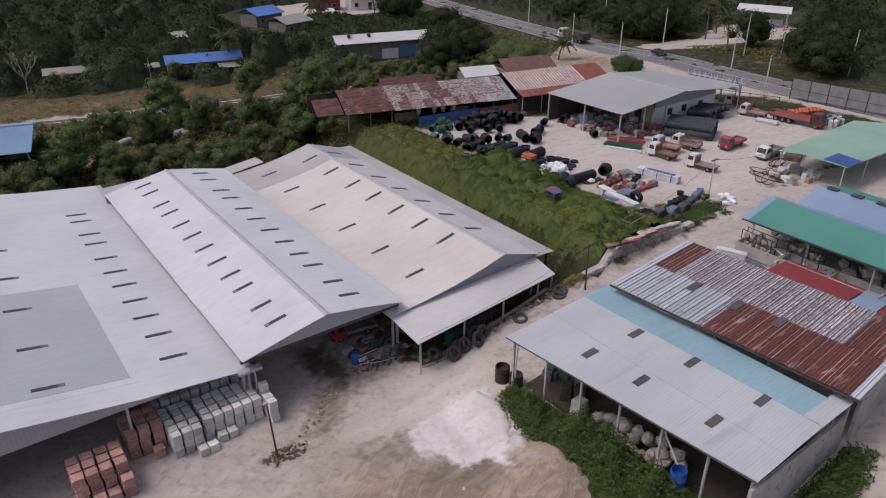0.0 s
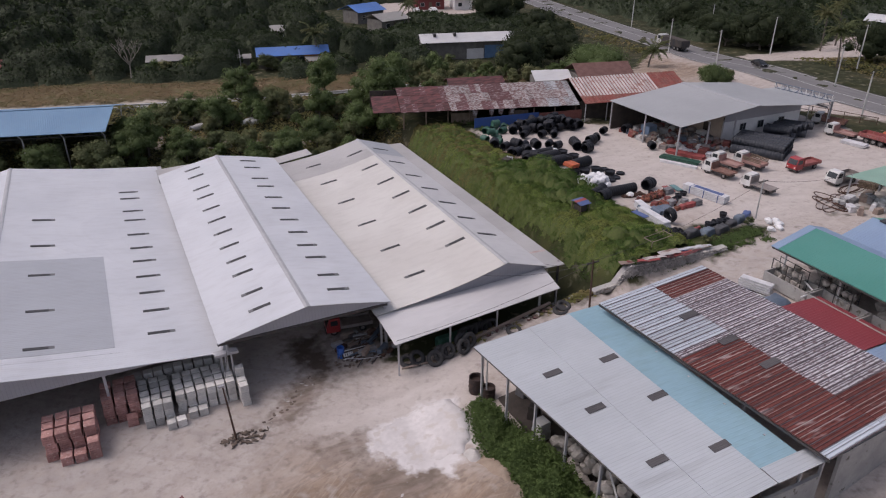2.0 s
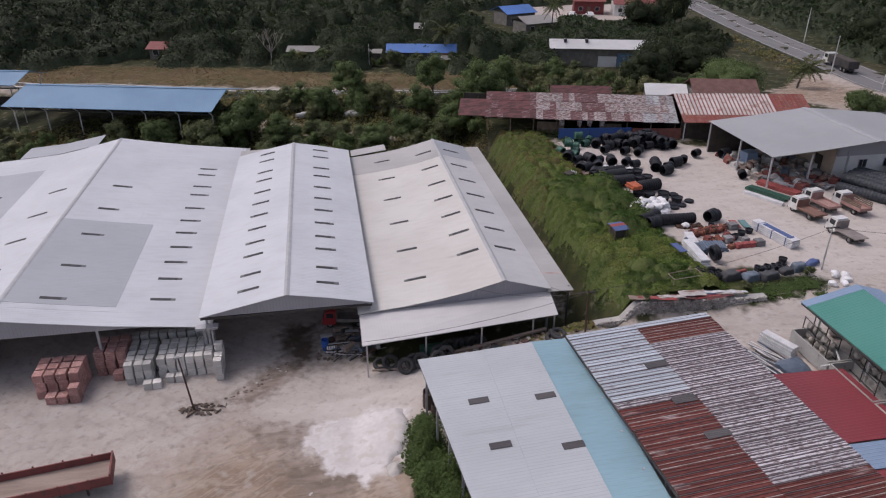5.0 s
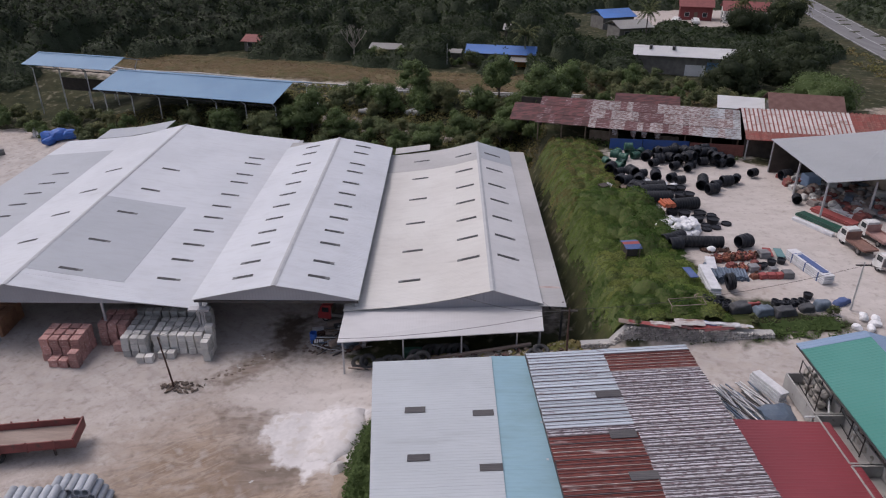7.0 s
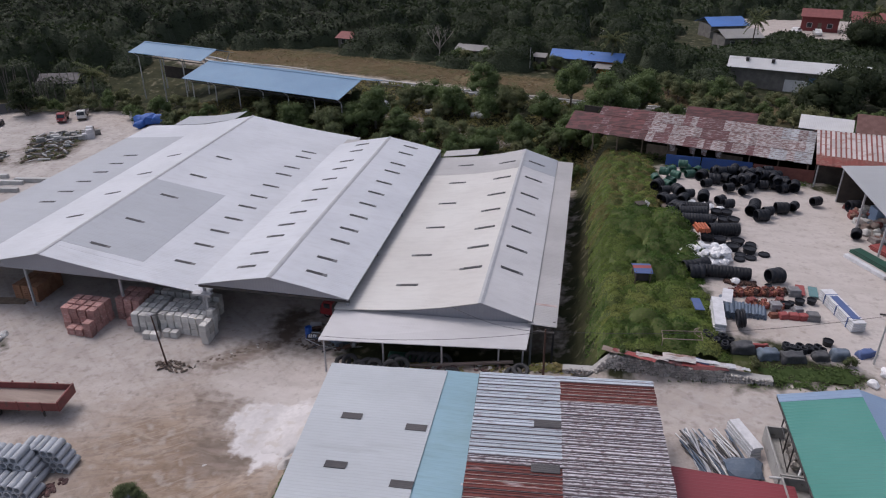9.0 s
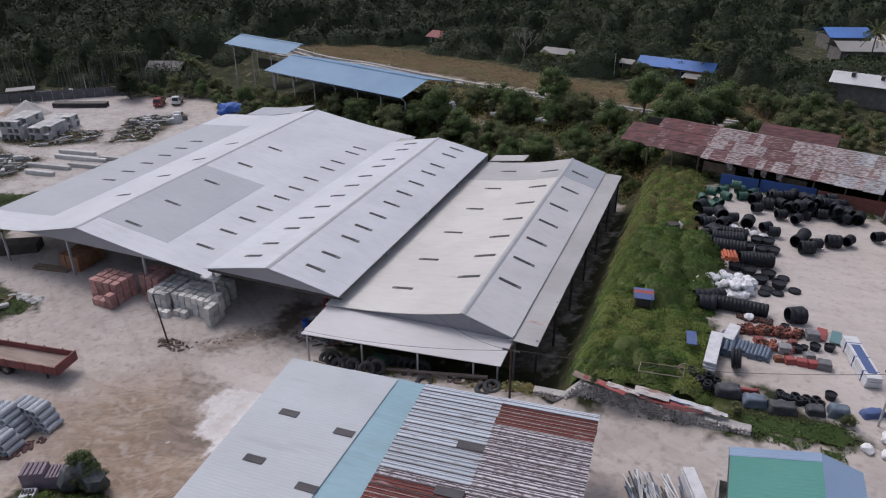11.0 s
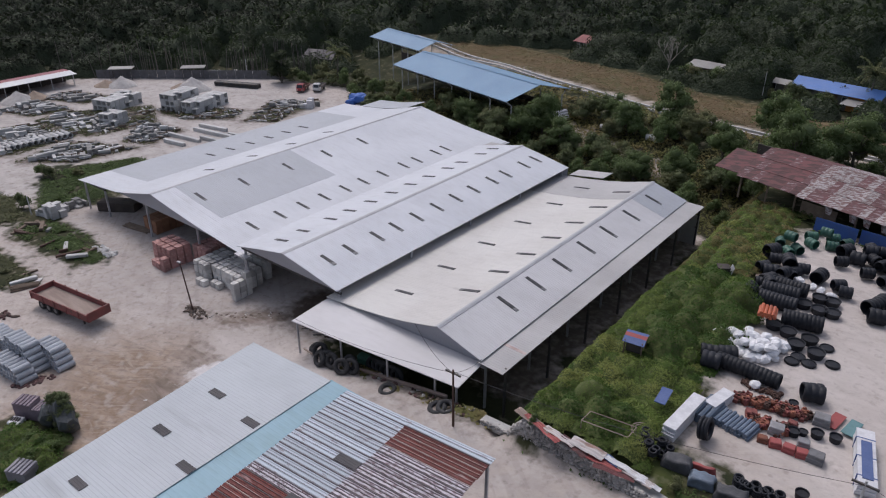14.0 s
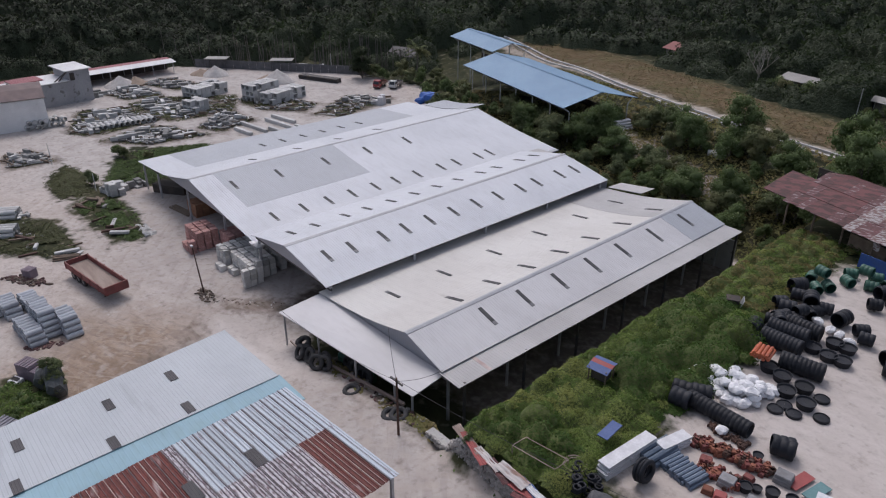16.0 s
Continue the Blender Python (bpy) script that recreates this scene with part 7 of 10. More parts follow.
def car(m, paint, label):
    t = thing("car", m, label, "car")
    prof = [(-2.1, 0.35), (2.1, 0.35), (2.15, 0.75), (1.2, 0.92), (0.6, 1.42), (-1.1, 1.45), (-1.75, 0.98), (-2.15, 0.9)]
    n = len(prof)
    g = Geo().add([(x, s * (0.84 if z < 1 else 0.68), z) for s in (-1, 1) for x, z in prof],
                  [tuple(range(n)), tuple(range(2 * n - 1, n - 1, -1))] + [(i, n + i, n + (i + 1) % n, (i + 1) % n) for i in range(n)])
    body = part("body", g, paint, t)
    for s in (-1, 1):
        part("side_window", Geo().box(-1.1, s * 0.77 - 0.04, 1.0, 0.75, s * 0.77 + 0.04, 1.34), M_GLASS, body)
        part("headlight", Geo().box(2.1, s * 0.6 - 0.15, 0.62, 2.17, s * 0.6 + 0.15, 0.76), M_LAMP, body)
        for x in (-1.3, 1.35):
            wheel(t, x, s * 0.76, 0.32, 0.2)
    part("windscreen", Geo().slab((1.16, -0.6, 0.97), (1.16, 0.6, 0.97), (0.66, 0.55, 1.4), (0.66, -0.55, 1.4), 0.03), M_GLASS, body)
    return t


M_CAR_BLACK = surface("black_car_paint", (0.02, 0.02, 0.022), (0.03, 0.03, 0.032), rough=0.25, bump=0.0)
car(pose(120.4, 89.0, gnd(120.4, 89.0) + 0.09, 0, 0, -102) @ Matrix.Diagonal((0.8, 0.8, 0.8, 1)), M_CAR_BLACK, "black car on the main road")
car(on(92.5, 183.5, 60), M_CAB_WHITE, "white car parked at the red house")
car(on(97.0, 182.0, 80), M_CAB_WHITE, "white car parked under the porch")


def trailer():
    """The semi-trailer that stands alone in the front yard."""
    t = thing("trailer", on(4.6, 28.1, 8.5), "long dull red flat trailer with wooden deck", "trailer")
    part("chassis", Geo().box(-3.9, -0.45, 0.75, 3.9, 0.45, 1.0), M_DARK_STEEL, t)
    part("deck", Geo().box(-4.1, -1.05, 1.0, 4.1, 1.05, 1.12), M_DECK, t)
    for s in (-1, 1):
        side_board = part("side_board", Geo().box(-4.1, s * 1.1 - 0.04, 0.95, 4.1, s * 1.1 + 0.04, 1.62), M_TRAILER, t)
        for x in (-3.9, -2.2, -0.5, 1.2, 2.9):
            part("stake", Geo().box(x - 0.05, s * 1.16 - 0.03, 0.9, x + 0.05, s * 1.16 + 0.03, 1.72), M_TRAILER, side_board)
    part("headboard", Geo().box(4.06, -1.1, 0.9, 4.16, 1.1, 1.75), M_TRAILER, t)
    part("tailboard", Geo().box(-4.16, -1.1, 0.9, -4.06, 1.1, 1.6), M_TRAILER, t)
    for x in (-2.9, -1.9, -0.9):
        for s in (-1, 1):
            wheel(t, x, s * 0.85, 0.45, 0.34)
    for s in (-1, 1):
        part("landing_leg", Geo().box(2.5, s * 0.6 - 0.06, 0.0, 2.62, s * 0.6 + 0.06, 0.95), M_DARK_STEEL, t)


trailer()


# ---- goods in the yards ----
M_BRICK_RED = surface("stacked_red_bricks", (0.62, 0.35, 0.315), (0.45, 0.24, 0.215), scale=2.2, fine=7, rough=0.95, bump=0.8, dist=0.05, rand=0.4, dirt=(0.62, 0.42, 0.38), dirt_at=0.58)
M_BRICK_GREY = surface("stacked_grey_blocks", (0.67, 0.655, 0.625), (0.57, 0.56, 0.535), scale=1.6, fine=7, rough=0.95, bump=0.6, dist=0.05, rand=0.35)
M_BRICK_PALE = surface("stacked_pale_blocks", (0.80, 0.775, 0.73), (0.70, 0.675, 0.64), scale=1.6, fine=7, rough=0.95, bump=0.6, dist=0.05, rand=0.35)
M_BRICK_BROWN = surface("stacked_brown_bricks", (0.36, 0.19, 0.11), (0.28, 0.14, 0.085), scale=1.6, fine=7, rough=0.95, bump=0.6, dist=0.05, rand=0.3)
M_CONCRETE = surface("precast_concrete", (0.62, 0.615, 0.60), (0.51, 0.505, 0.495), scale=1.0, fine=6, rough=0.9, rand=0.25)
M_CONCRETE_BLUE = surface("bluish_concrete_pipe", (0.47, 0.495, 0.53), (0.40, 0.425, 0.46), scale=1.0, fine=6, rough=0.85, rand=0.25)
M_BLACK = surface("black_polythene", (0.018, 0.020, 0.027), (0.030, 0.032, 0.038), scale=2, rough=0.55, bump=0.1, rand=0.35)
M_BLACK.node_tree.nodes["Principled BSDF"].inputs["Specular IOR Level"].default_value = 0.25
M_GREEN_TANK = surface("green_plastic", (0.035, 0.12, 0.085), (0.03, 0.10, 0.07), rough=0.5, bump=0.1, rand=0.3)
M_BAG = surface("white_woven_bag", (0.82, 0.82, 0.83), (0.72, 0.72, 0.73), scale=3, rough=0.8, bump=0.8, dist=0.05)
M_WHITE_PVC = surface("white_plastic_stock", (0.66, 0.66, 0.68), (0.55, 0.55, 0.57), scale=2, rough=0.6)
M_RED_STOCK = surface("red_castings", (0.28, 0.085, 0.07), (0.20, 0.06, 0.055), scale=3, rough=0.8, bump=0.4, rand=0.4)
M_ORANGE = surface("orange_plastic_pipe", (0.52, 0.13, 0.05), (0.42, 0.10, 0.045), rough=0.5, rand=0.2)
M_BLUE_PIPE = surface("dusty_blue_pipe", (0.11, 0.155, 0.22), (0.16, 0.20, 0.26), rough=0.6, rand=0.3)
M_BLUE_BOARD = surface("faded_blue_board", (0.07, 0.11, 0.26), (0.09, 0.13, 0.28), rough=0.7)
M_RED_BOARD = surface("faded_red_board", (0.33, 0.075, 0.07), (0.28, 0.07, 0.065), rough=0.7)
M_BLUE_DRUM = surface("blue_plastic_drum", (0.03, 0.12, 0.45), (0.025, 0.10, 0.38), rough=0.4, bump=0.03)
M_RUST_IRON = surface("rusty_iron", (0.10, 0.055, 0.04), (0.07, 0.04, 0.032), scale=3, rough=0.9, bump=0.4)
M_GREY_STOCK = surface("grey_mixed_stock", (0.30, 0.30, 0.31), (0.22, 0.215, 0.22), scale=3, rough=0.8, bump=0.5, rand=0.5)
M_STONE = surface("rubble_stone", (0.50, 0.475, 0.45), (0.36, 0.34, 0.32), scale=2, fine=8, rough=0.95, bump=0.6, rand=0.5)
M_GREEN_NET = surface("green_shade_net", (0.03, 0.10, 0.07), (0.04, 0.13, 0.09), rough=0.8)
M_TEAL = surface("faded_teal_sheet", (0.13, 0.25, 0.26), (0.10, 0.20, 0.21), rough=0.7)
GR = random.Random(21)


def stack_mesh(material, courses, seed):
    """A cube of packed bricks: courses with small set-backs and cut corners."""
    r = random.Random(seed)
    h = 0.96 / courses
    vs, fs = [], []

    def layer(a, z):
        c = 0.035
        e = [a - r.uniform(0, 0.02) for _ in range(4)]
        vs.extend([(-e[0], -e[1] + c, z), (-e[0] + c, -e[1], z), (e[2] - c, -e[1], z), (e[2], -e[1] + c, z), (e[2], e[3] - c, z), (e[2] - c, e[3], z), (-e[0] + c, e[3], z), (-e[0], e[3] - c, z)])
    for i in range(courses):
        layer(0.45, i * h)
        layer(0.49, i * h + 0.015)
        layer(0.49, (i + 1) * h - 0.02)
    layer(0.42, 0.97)
    rows = len(vs) // 8
    for j in range(rows - 1):
        fs += [(j * 8 + i, j * 8 + (i + 1) % 8, j * 8 + 8 + (i + 1) % 8, j * 8 + 8 + i) for i in range(8)]
    fs += [tuple(range(7, -1, -1)), tuple(range(rows * 8 - 8, rows * 8))]
    return mesh_of("brick_cube", Geo().add(vs, fs), material)


def pallets(material, label, group, cells, size=1.0):
    """Cubes of bricks on a grid of their own: (x, y, how many high)."""
    kinds = [stack_mesh(material, 4, s) for s in (1, 2, 3)]
    for x, y, high in cells:
        for k in range(high):
            m = pose(x + GR.uniform(-0.04, 0.04), y + GR.uniform(-0.04, 0.04), gnd(x, y) - 0.02 + k * 0.965 * size, 0, 0, GR.uniform(-4.0, 4.0) + GR.choice((0, 90, 180))) @ Matrix.Diagonal((size, size, size, 1))
            single("brick_cube", GR.choice(kinds), None, m, label, "bricks", group)


red = [(1.35 + i * 0.83, 38.75 + j * 0.84, 3) for i in range(4) for j in range(3)] + [(2.2 + i * 0.84, 37.9, 1 + (i == 2)) for i in range(3)]
pallets(M_BRICK_RED, "strapped cube of red bricks in a block", "red brick cubes", red, 0.735)
pallets(M_BRICK_RED, "strapped cube of dull red bricks", "red brick cubes", [(5.0 + i * 0.83, 41.0 + j * 0.84, 3) for i in range(3) for j in range(3)] + [(6.4, 40.2, 1)], 0.735)
pallets(M_BRICK_GREY, "strapped cube of grey cement bricks", "grey brick cubes", [(7.45 + i * 0.7, 39.4 + j * 0.72, 3) for i in range(3) for j in range(5)], 0.625)
pallets(M_BRICK_PALE, "strapped cube of pale cement bricks", "pale brick cubes", [(8.8, 38.55, 1), (9.5, 38.55, 1), (10.35, 39.1, 1), (11.05, 39.1, 1)] + [(9.75 + i * 0.7, 39.9 + j * 0.72, 3) for i in range(6) for j in range(4)] + [(14.05, 38.85 + j * 0.72, 3 + (j == 2)) for j in range(3)], 0.625)
pallets(M_BRICK_GREY, "strapped cube of grey bricks under the roof", "grey brick cubes", [(7.2 + i * 0.72, 43.4, 3) for i in range(9)], 0.65)
pallets(M_BRICK_BROWN, "strapped cube of brown bricks under the roof", "brown brick cubes", [(-6.3 + i * 0.85, 42.2 + j * 0.85, 2) for i in range(3) for j in range(4)], 0.82)


def tube_mesh(name, r, inner, long, material, n=14, collar=0.0):
    """A hollow pipe along local x, with an optional socket."""
    pts = [(0, inner), (0, r), (1, r), (1, inner), (0, inner)] if not collar else [(0, inner), (0, r + collar), (0.09, r + collar), (0.11, r), (1, r), (1, inner), (0, inner)]
    return mesh_of(name, Geo().turned((-long / 2, 0, 0), (long / 2, 0, 0), pts, n), material, 40)


def pipe_stack(x, y, rz, rows, r, long, mesh, label, group, per=None):
    """Pipes heaped in rows, each one lying in the hollows below."""
    c, s = math.cos(radians(rz)), math.sin(radians(rz))
    for k in range(rows):
        n = (per or rows) - k
        for i in range(n):
            v = (i - (n - 1) / 2) * 2.02 * r
            u = GR.uniform(-0.08, 0.08)
            z = r + k * r * 1.75
            px, py = x + c * u - s * v, y + s * u + c * v
            single("concrete_pipe", mesh, None, pose(px, py, gnd(x, y) + z, 0, 0, rz + GR.uniform(-1, 1)), label, "pipe", group)


PIPE = tube_mesh("concrete_pipe", 0.25, 0.19, 1.35, M_CONCRETE_BLUE, 14, 0.03)
for px, py, high, wide in ((9.9, 20.9, 3, 9), (9.0, 22.3, 5, 10), (10.7, 23.7, 4, 8), (4.4, 20.5, 3, 7), (5.3, 22.2, 3, 8), (3.6, 19.0, 2, 6)):
    pipe_stack(px, py, 94, high, 0.25, 1.35, PIPE, "bluish-grey concrete drain pipe in a heap", "concrete pipes", wide)


def ringed_mesh(name, r, long, rings, material, open_end=True, n=18):
    """A ringed plastic drum or culvert along local x."""
    prof = []
    for i in range(rings):
        a, b = i / rings, (i + 1) / rings
        prof += [(a + 0.02 / rings, r * 0.92), (a + 0.2 / rings, r), (b - 0.2 / rings, r), (b - 0.02 / rings, r * 0.92)]
    prof = ([(0.04, 0.02), (0.04, r * 0.84)] if not open_end else [(0.9, 0.02), (0.9, r * 0.85), (0.0, r * 0.86)]) + prof + [(1, r * 0.85), (0.95, r * 0.6), (0.95, 0.02)]
    return mesh_of(name, Geo().turned((-long / 2, 0, 0), (long / 2, 0, 0), prof, n), material, 50)


DRUM = ringed_mesh("drum", 0.47, 1.0, 3, M_BLACK)
DRUM_WIDE = ringed_mesh("wide_drum", 0.6, 1.25, 3, M_BLACK)
ROLL = ringed_mesh("ringed_roll", 0.64, 2.8, 10, M_BLACK)
ROLL_LONG = ringed_mesh("long_ringed_roll", 0.54, 4.2, 15, M_BLACK)
M_CULVERT = surface("dusty_dark_culvert", (0.034, 0.041, 0.055), (0.048, 0.055, 0.068), scale=2, rough=0.6, bump=0.1, rand=0.35)
CULVERT = ringed_mesh("culvert_roll", 0.56, 6.2, 18, M_CULVERT)
SHORT_CULVERT = ringed_mesh("short_culvert", 0.5, 3.2, 10, M_CULVERT)
GREEN_DRUM = ringed_mesh("green_drum", 0.45, 1.0, 3, M_GREEN_TANK)
TUB = mesh_of("tub", Geo().turned((0, 0, 0), (0, 0, 0.5), [(0, 0.02), (0, 0.5), (0.3, 0.53), (0.9, 0.6), (1, 0.62), (0.98, 0.57), (0.75, 0.52), (0.7, 0.02)], 20), M_BLACK, 40)
LID = mesh_of("lid", Geo().turned((0, 0, 0), (0, 0, 0.22), [(0, 0.02), (0, 0.46), (0.3, 0.5), (0.9, 0.48), (1, 0.43), (0.7, 0.4), (0.8, 0.02)], 20), M_BLACK, 40)


def lying(name, mesh, x, y, r, rz, label, category, group, dz=0.0):
    single(name, mesh, None, pose(x, y, gnd(x, y) + r + dz, 0, 0, rz), label, category, group)


G_TANK = "black plastic tanks"
for x, y, rz in ((55.2, 62.9, 3), (55.1, 60.0, 3), (57.4, 58.2, 12)):
    lying("tank_roll", ROLL, x, y, 0.64, rz, "stacked ringed black tanks lying in a row", "tank", G_TANK)
lying("tank_roll", ROLL, 54.9, 61.4, 0.7, 8, "stacked ringed black tanks lying in a row", "tank", G_TANK, 0.1)
lying("tank_roll", ROLL_LONG, 56.2, 49.7, 0.54, -1, "long ringed black culvert roll on the ground", "pipe", G_TANK)
for x, y, rz in ((53.5, 50.0, 20), (53.9, 49.2, 10), (54.5, 50.6, 30)):
    lying("tank", DRUM_WIDE, x, y, 0.58, rz, "ringed black tank half in the weeds", "tank", G_TANK)
for x, y, rz in ((60.3, 49.7, 14), (55.2, 67.0, 20), (56.6, 66.5, 80), (58.2, 65.9, 40), (58.9, 65.0, 10), (57.4, 70.5, 30), (57.2, 73.0, 60), (58.4, 72.0, 0), (52.4, 65.4, 50), (52.8, 67.5, 20), (52.1, 69.0, 60),
                 (61.4, 65.0, 75), (62.4, 63.7, 20), (63.9, 64.8, 10), (65.2, 65.5, 60), (67.8, 67.4, 30), (71.2, 66.8, 15), (69.4, 59.8, 70), (59.0, 74.3, 10), (60.4, 73.6, 40), (61.6, 74.5, 80), (62.8, 73.4, 20), (64.2, 74.0, 55), (65.6, 72.6, 15), (60.2, 71.8, 30), (61.8, 71.4, 70), (63.4, 71.2, 5), (65.2, 70.6, 40), (66.6, 71.4, 75), (59.6, 69.6, 25), (61.0, 69.0, 60), (61.0, 63.9, 60), (61.6, 62.5, 15)):
    lying("tank", DRUM_WIDE if GR.random() < 0.4 else DRUM, x, y, 0.5, rz, "black plastic water tank lying on its side", "tank", G_TANK, 0.1)
for x, y, rz in ((60.2, 73.0, 10), (62.2, 72.6, 60), (64.4, 72.4, 30), (61.2, 70.4, 45)):
    lying("tank", DRUM, x, y, 0.47, rz, "black plastic water tank on top of others", "tank", G_TANK, 0.9)
lying("tank", DRUM_WIDE, 60.2, 49.8, 0.62, 30, "large black plastic tank alone on the ground", "tank", G_TANK)
for i in range(34):
    lying("tank", DRUM, 58.2 + GR.uniform(0, 7.5), 70.4 + GR.uniform(0, 4.2), 0.45, GR.uniform(0, 180), "black plastic water tank in a dense heap", "tank", G_TANK, 0.45 * (i % 3))
for i in range(16):
    lying("tank", DRUM if i % 3 else DRUM_WIDE, 52.9 + GR.uniform(0, 1.9), 58.4 + i * 0.56 + GR.uniform(-0.2, 0.2), 0.47, GR.uniform(0, 180), "black plastic tank half sunk in the weeds", "tank", G_TANK, -0.05 + 0.5 * (i % 4 == 3))
for x, y in ((57.9, 61.3), (58.8, 61.4), (57.5, 63.2), (58.4, 63.2), (56.7, 61.5), (56.9, 56.6), (58.4, 56.5), (57.8, 55.3), (59.2, 55.0), (55.8, 57.0)):
    single("tub", TUB, None, on(x, y, GR.uniform(0, 90)), "shallow black plastic tub on the ground", "tub", "black tubs")
for x, y in ((59.1, 53.7), (58.1, 53.3), (58.3, 54.1), (59.6, 56.5), (60.4, 54.6)):
    single("round_cover", LID, None, on(x, y, GR.uniform(0, 90)), "round black plastic cover on the ground", "cover", "black covers")
for x, y, dz in ((52.1, 71.5, 0), (53.2, 69.9, 0), (53.7, 71.0, 0), (52.9, 71.3, 0.9), (54.4, 73.0, 0), (56.0, 73.6, 0), (55.7, 75.4, 0), (56.9, 74.9, 0), (55.2, 74.2, 0.9), (54.0, 74.6, 0)):
    lying("tank", GREEN_DRUM, x, y, 0.44, GR.uniform(0, 180), "green plastic tank lying on its side", "tank", "green plastic tanks", dz)
for i in range(5):
    for k in range(2 if i < 4 else 1):
        a = 1.5 * i
        lying("culvert_roll", CULVERT, 79.3 + a * 0.68 + 0.5 * k, 52.3 + a * 0.36 + 0.27 * k, 0.5, 116 + GR.uniform(-8, 8), "black ringed culvert stacked by the depot wall", "pipe", "black culverts", k * 0.8)
for i in range(6):
    for k in range(2):
        lying("culvert_roll", SHORT_CULVERT, 85.8 + i * 1.0 + 0.5 * k + GR.uniform(-0.3, 0.3), 55.6 + i * 0.2 + GR.uniform(-0.5, 0.5), 0.56, 116 + GR.uniform(-14, 14), "black ringed culvert stacked by the depot wall", "pipe", "black culverts", k * 0.8)


def sack_mesh(seed, sx, sy, sz, material):
    """A slumped sack: a squashed lump with creases."""
    r = random.Random(seed)
    bm = bmesh.new()
    bmesh.ops.create_icosphere(bm, subdivisions=2, radius=0.5)
    for v in bm.verts:
        k = 1 + 0.3 * noise.noise(v.co * 2.4 + Vector((seed, 0, 0))) + 0.16 * noise.noise(v.co * 9 + Vector((seed, 2, 0)))
        v.co = Vector((v.co.x * sx * k, v.co.y * sy * k, max(-0.36, v.co.z) * sz * k + 0.36 * sz))
    me = bpy.data.meshes.new("sack")
    bm.to_mesh(me)
    bm.free()
    me.materials.append(material)
    return me


BAGS = [sack_mesh(i, 1.0 - 0.08 * i, 0.62 + 0.06 * i, 0.55 + 0.1 * (i % 2), M_BAG) for i in range(4)]
for i in range(120):
    a, b = GR.uniform(0, 1), GR.uniform(0, 1)
    x, y = 52.6 + a * 4.3 + b * 0.4, 51.3 + b * 3.2 + a * 0.5
    single("sack", GR.choice(BAGS), None, on(x, y, GR.uniform(0, 360), GR.choice((0, 0, 0.32, 0.6)) * (0.2 < b < 0.85)), "white woven sack in a loose heap", "sack", "heap of white sacks")
for x, y in ((56.5, 64.9), (57.2, 64.8), (58.1, 64.4), (55.4, 65.4), (53.2, 57.2), (53.2, 55.6), (53.8, 50.4), (57.0, 48.8), (65.2, 36.7), (64.6, 36.1), (63.6, 36.2), (64.8, 37.6), (65.6, 37.4)):
    single("sack", GR.choice(BAGS), None, on(x, y, GR.uniform(0, 360)), "white woven sack lying by the tanks", "sack", "loose white sacks")


def rods(name, x, y, rz, long, n, r, material, label, category, rows=1, group="", dz=0.0, jumble=0.0):
    """A bundle of bars, pipes or planks that lie side by side."""
    t = thing(name, on(x, y, rz, dz), label, category, group)
    for k in range(rows):
        for i in range(n - (k % 2)):
            v = (i - (n - 1 - (k % 2)) / 2) * 2.05 * r
            e, a = GR.uniform(-jumble, jumble), GR.uniform(-0.1, 0.1)
            part("bar", Geo().cyl((-long / 2 + a, v + e, r + k * 1.75 * r), (long / 2 + a, v - e, r + k * 1.75 * r), r, 8), material, t)
    return t


rods("pipe_bundle", 55.2, 56.9, 100, 1.4, 5, 0.13, M_ORANGE, "bundle of orange plastic pipes on the tanks", "pipes", 2, dz=1.0)
rods("pipe_bundle", 57.2, 44.2, 80, 1.5, 11, 0.12, M_BLUE_PIPE, "row of dusty blue pipes on the ground", "pipes", 2)
rods("pipe_bundle", 55.6, 44.2, 84, 2.4, 4, 0.18, M_BLUE_PIPE, "row of dusty blue pipes beside white stock", "pipes", 2)


def plank_pack(x, y, rz, long, wide, high, material, label, courses=5, straps=2):
    """A pack of boards in courses, tied with straps."""
    t = thing("board_pack", on(x, y, rz), label, "boards")
    h = high / courses
    for i in range(courses):
        e = GR.uniform(-0.16, 0.16)
        part("course", Geo().box(-long / 2 + e, -wide / 2, i * h + 0.045, long / 2 + e, wide / 2 - GR.uniform(0, 0.05), (i + 1) * h, None, 0.015), material, t)
    for s in range(straps):
        u = (s + 0.5) / straps * long - long / 2
        part("strap", Geo().box(u - 0.04, -wide / 2 - 0.01, 0.02, u + 0.04, wide / 2 + 0.01, high + 0.012), M_BLUE_BOARD, t)
    return t


plank_pack(54.7, 42.5, 86, 4.1, 0.85, 0.95, M_WHITE_PVC, "tall pack of white boards on the ground", 6, 0)
plank_pack(55.8, 45.4, 78, 2.2, 0.8, 0.7, M_WHITE_PVC, "small pack of white boards", 4, 0)
wb = plank_pack(64.1, 45.2, 102, 5.0, 1.0, 0.85, M_WHITE_PVC, "white strapped bundle of boards with a blue sheet", 5, 3)
part("blue_sheet", Geo().box(-1.9, -0.3, 0.86, 1.4, 0.25, 0.9), M_BLUE_BOARD, wb)
for x, y, rz, m, l in ((53.2, 42.8, 96, M_BLUE_BOARD, "faded blue board lying in the creepers"), (61.95, 48.4, 80, M_RED_BOARD, "red flat crate lid on the ground"), (62.9, 48.3, 80, M_TEAL, "teal flat sheet on the ground")):
    single("board", Geo().box(-0.85, -0.34, 0.25, 0.85, 0.34, 0.3), m, on(x, y, rz, 0.85 if x < 54 else -0.1), l, "board")


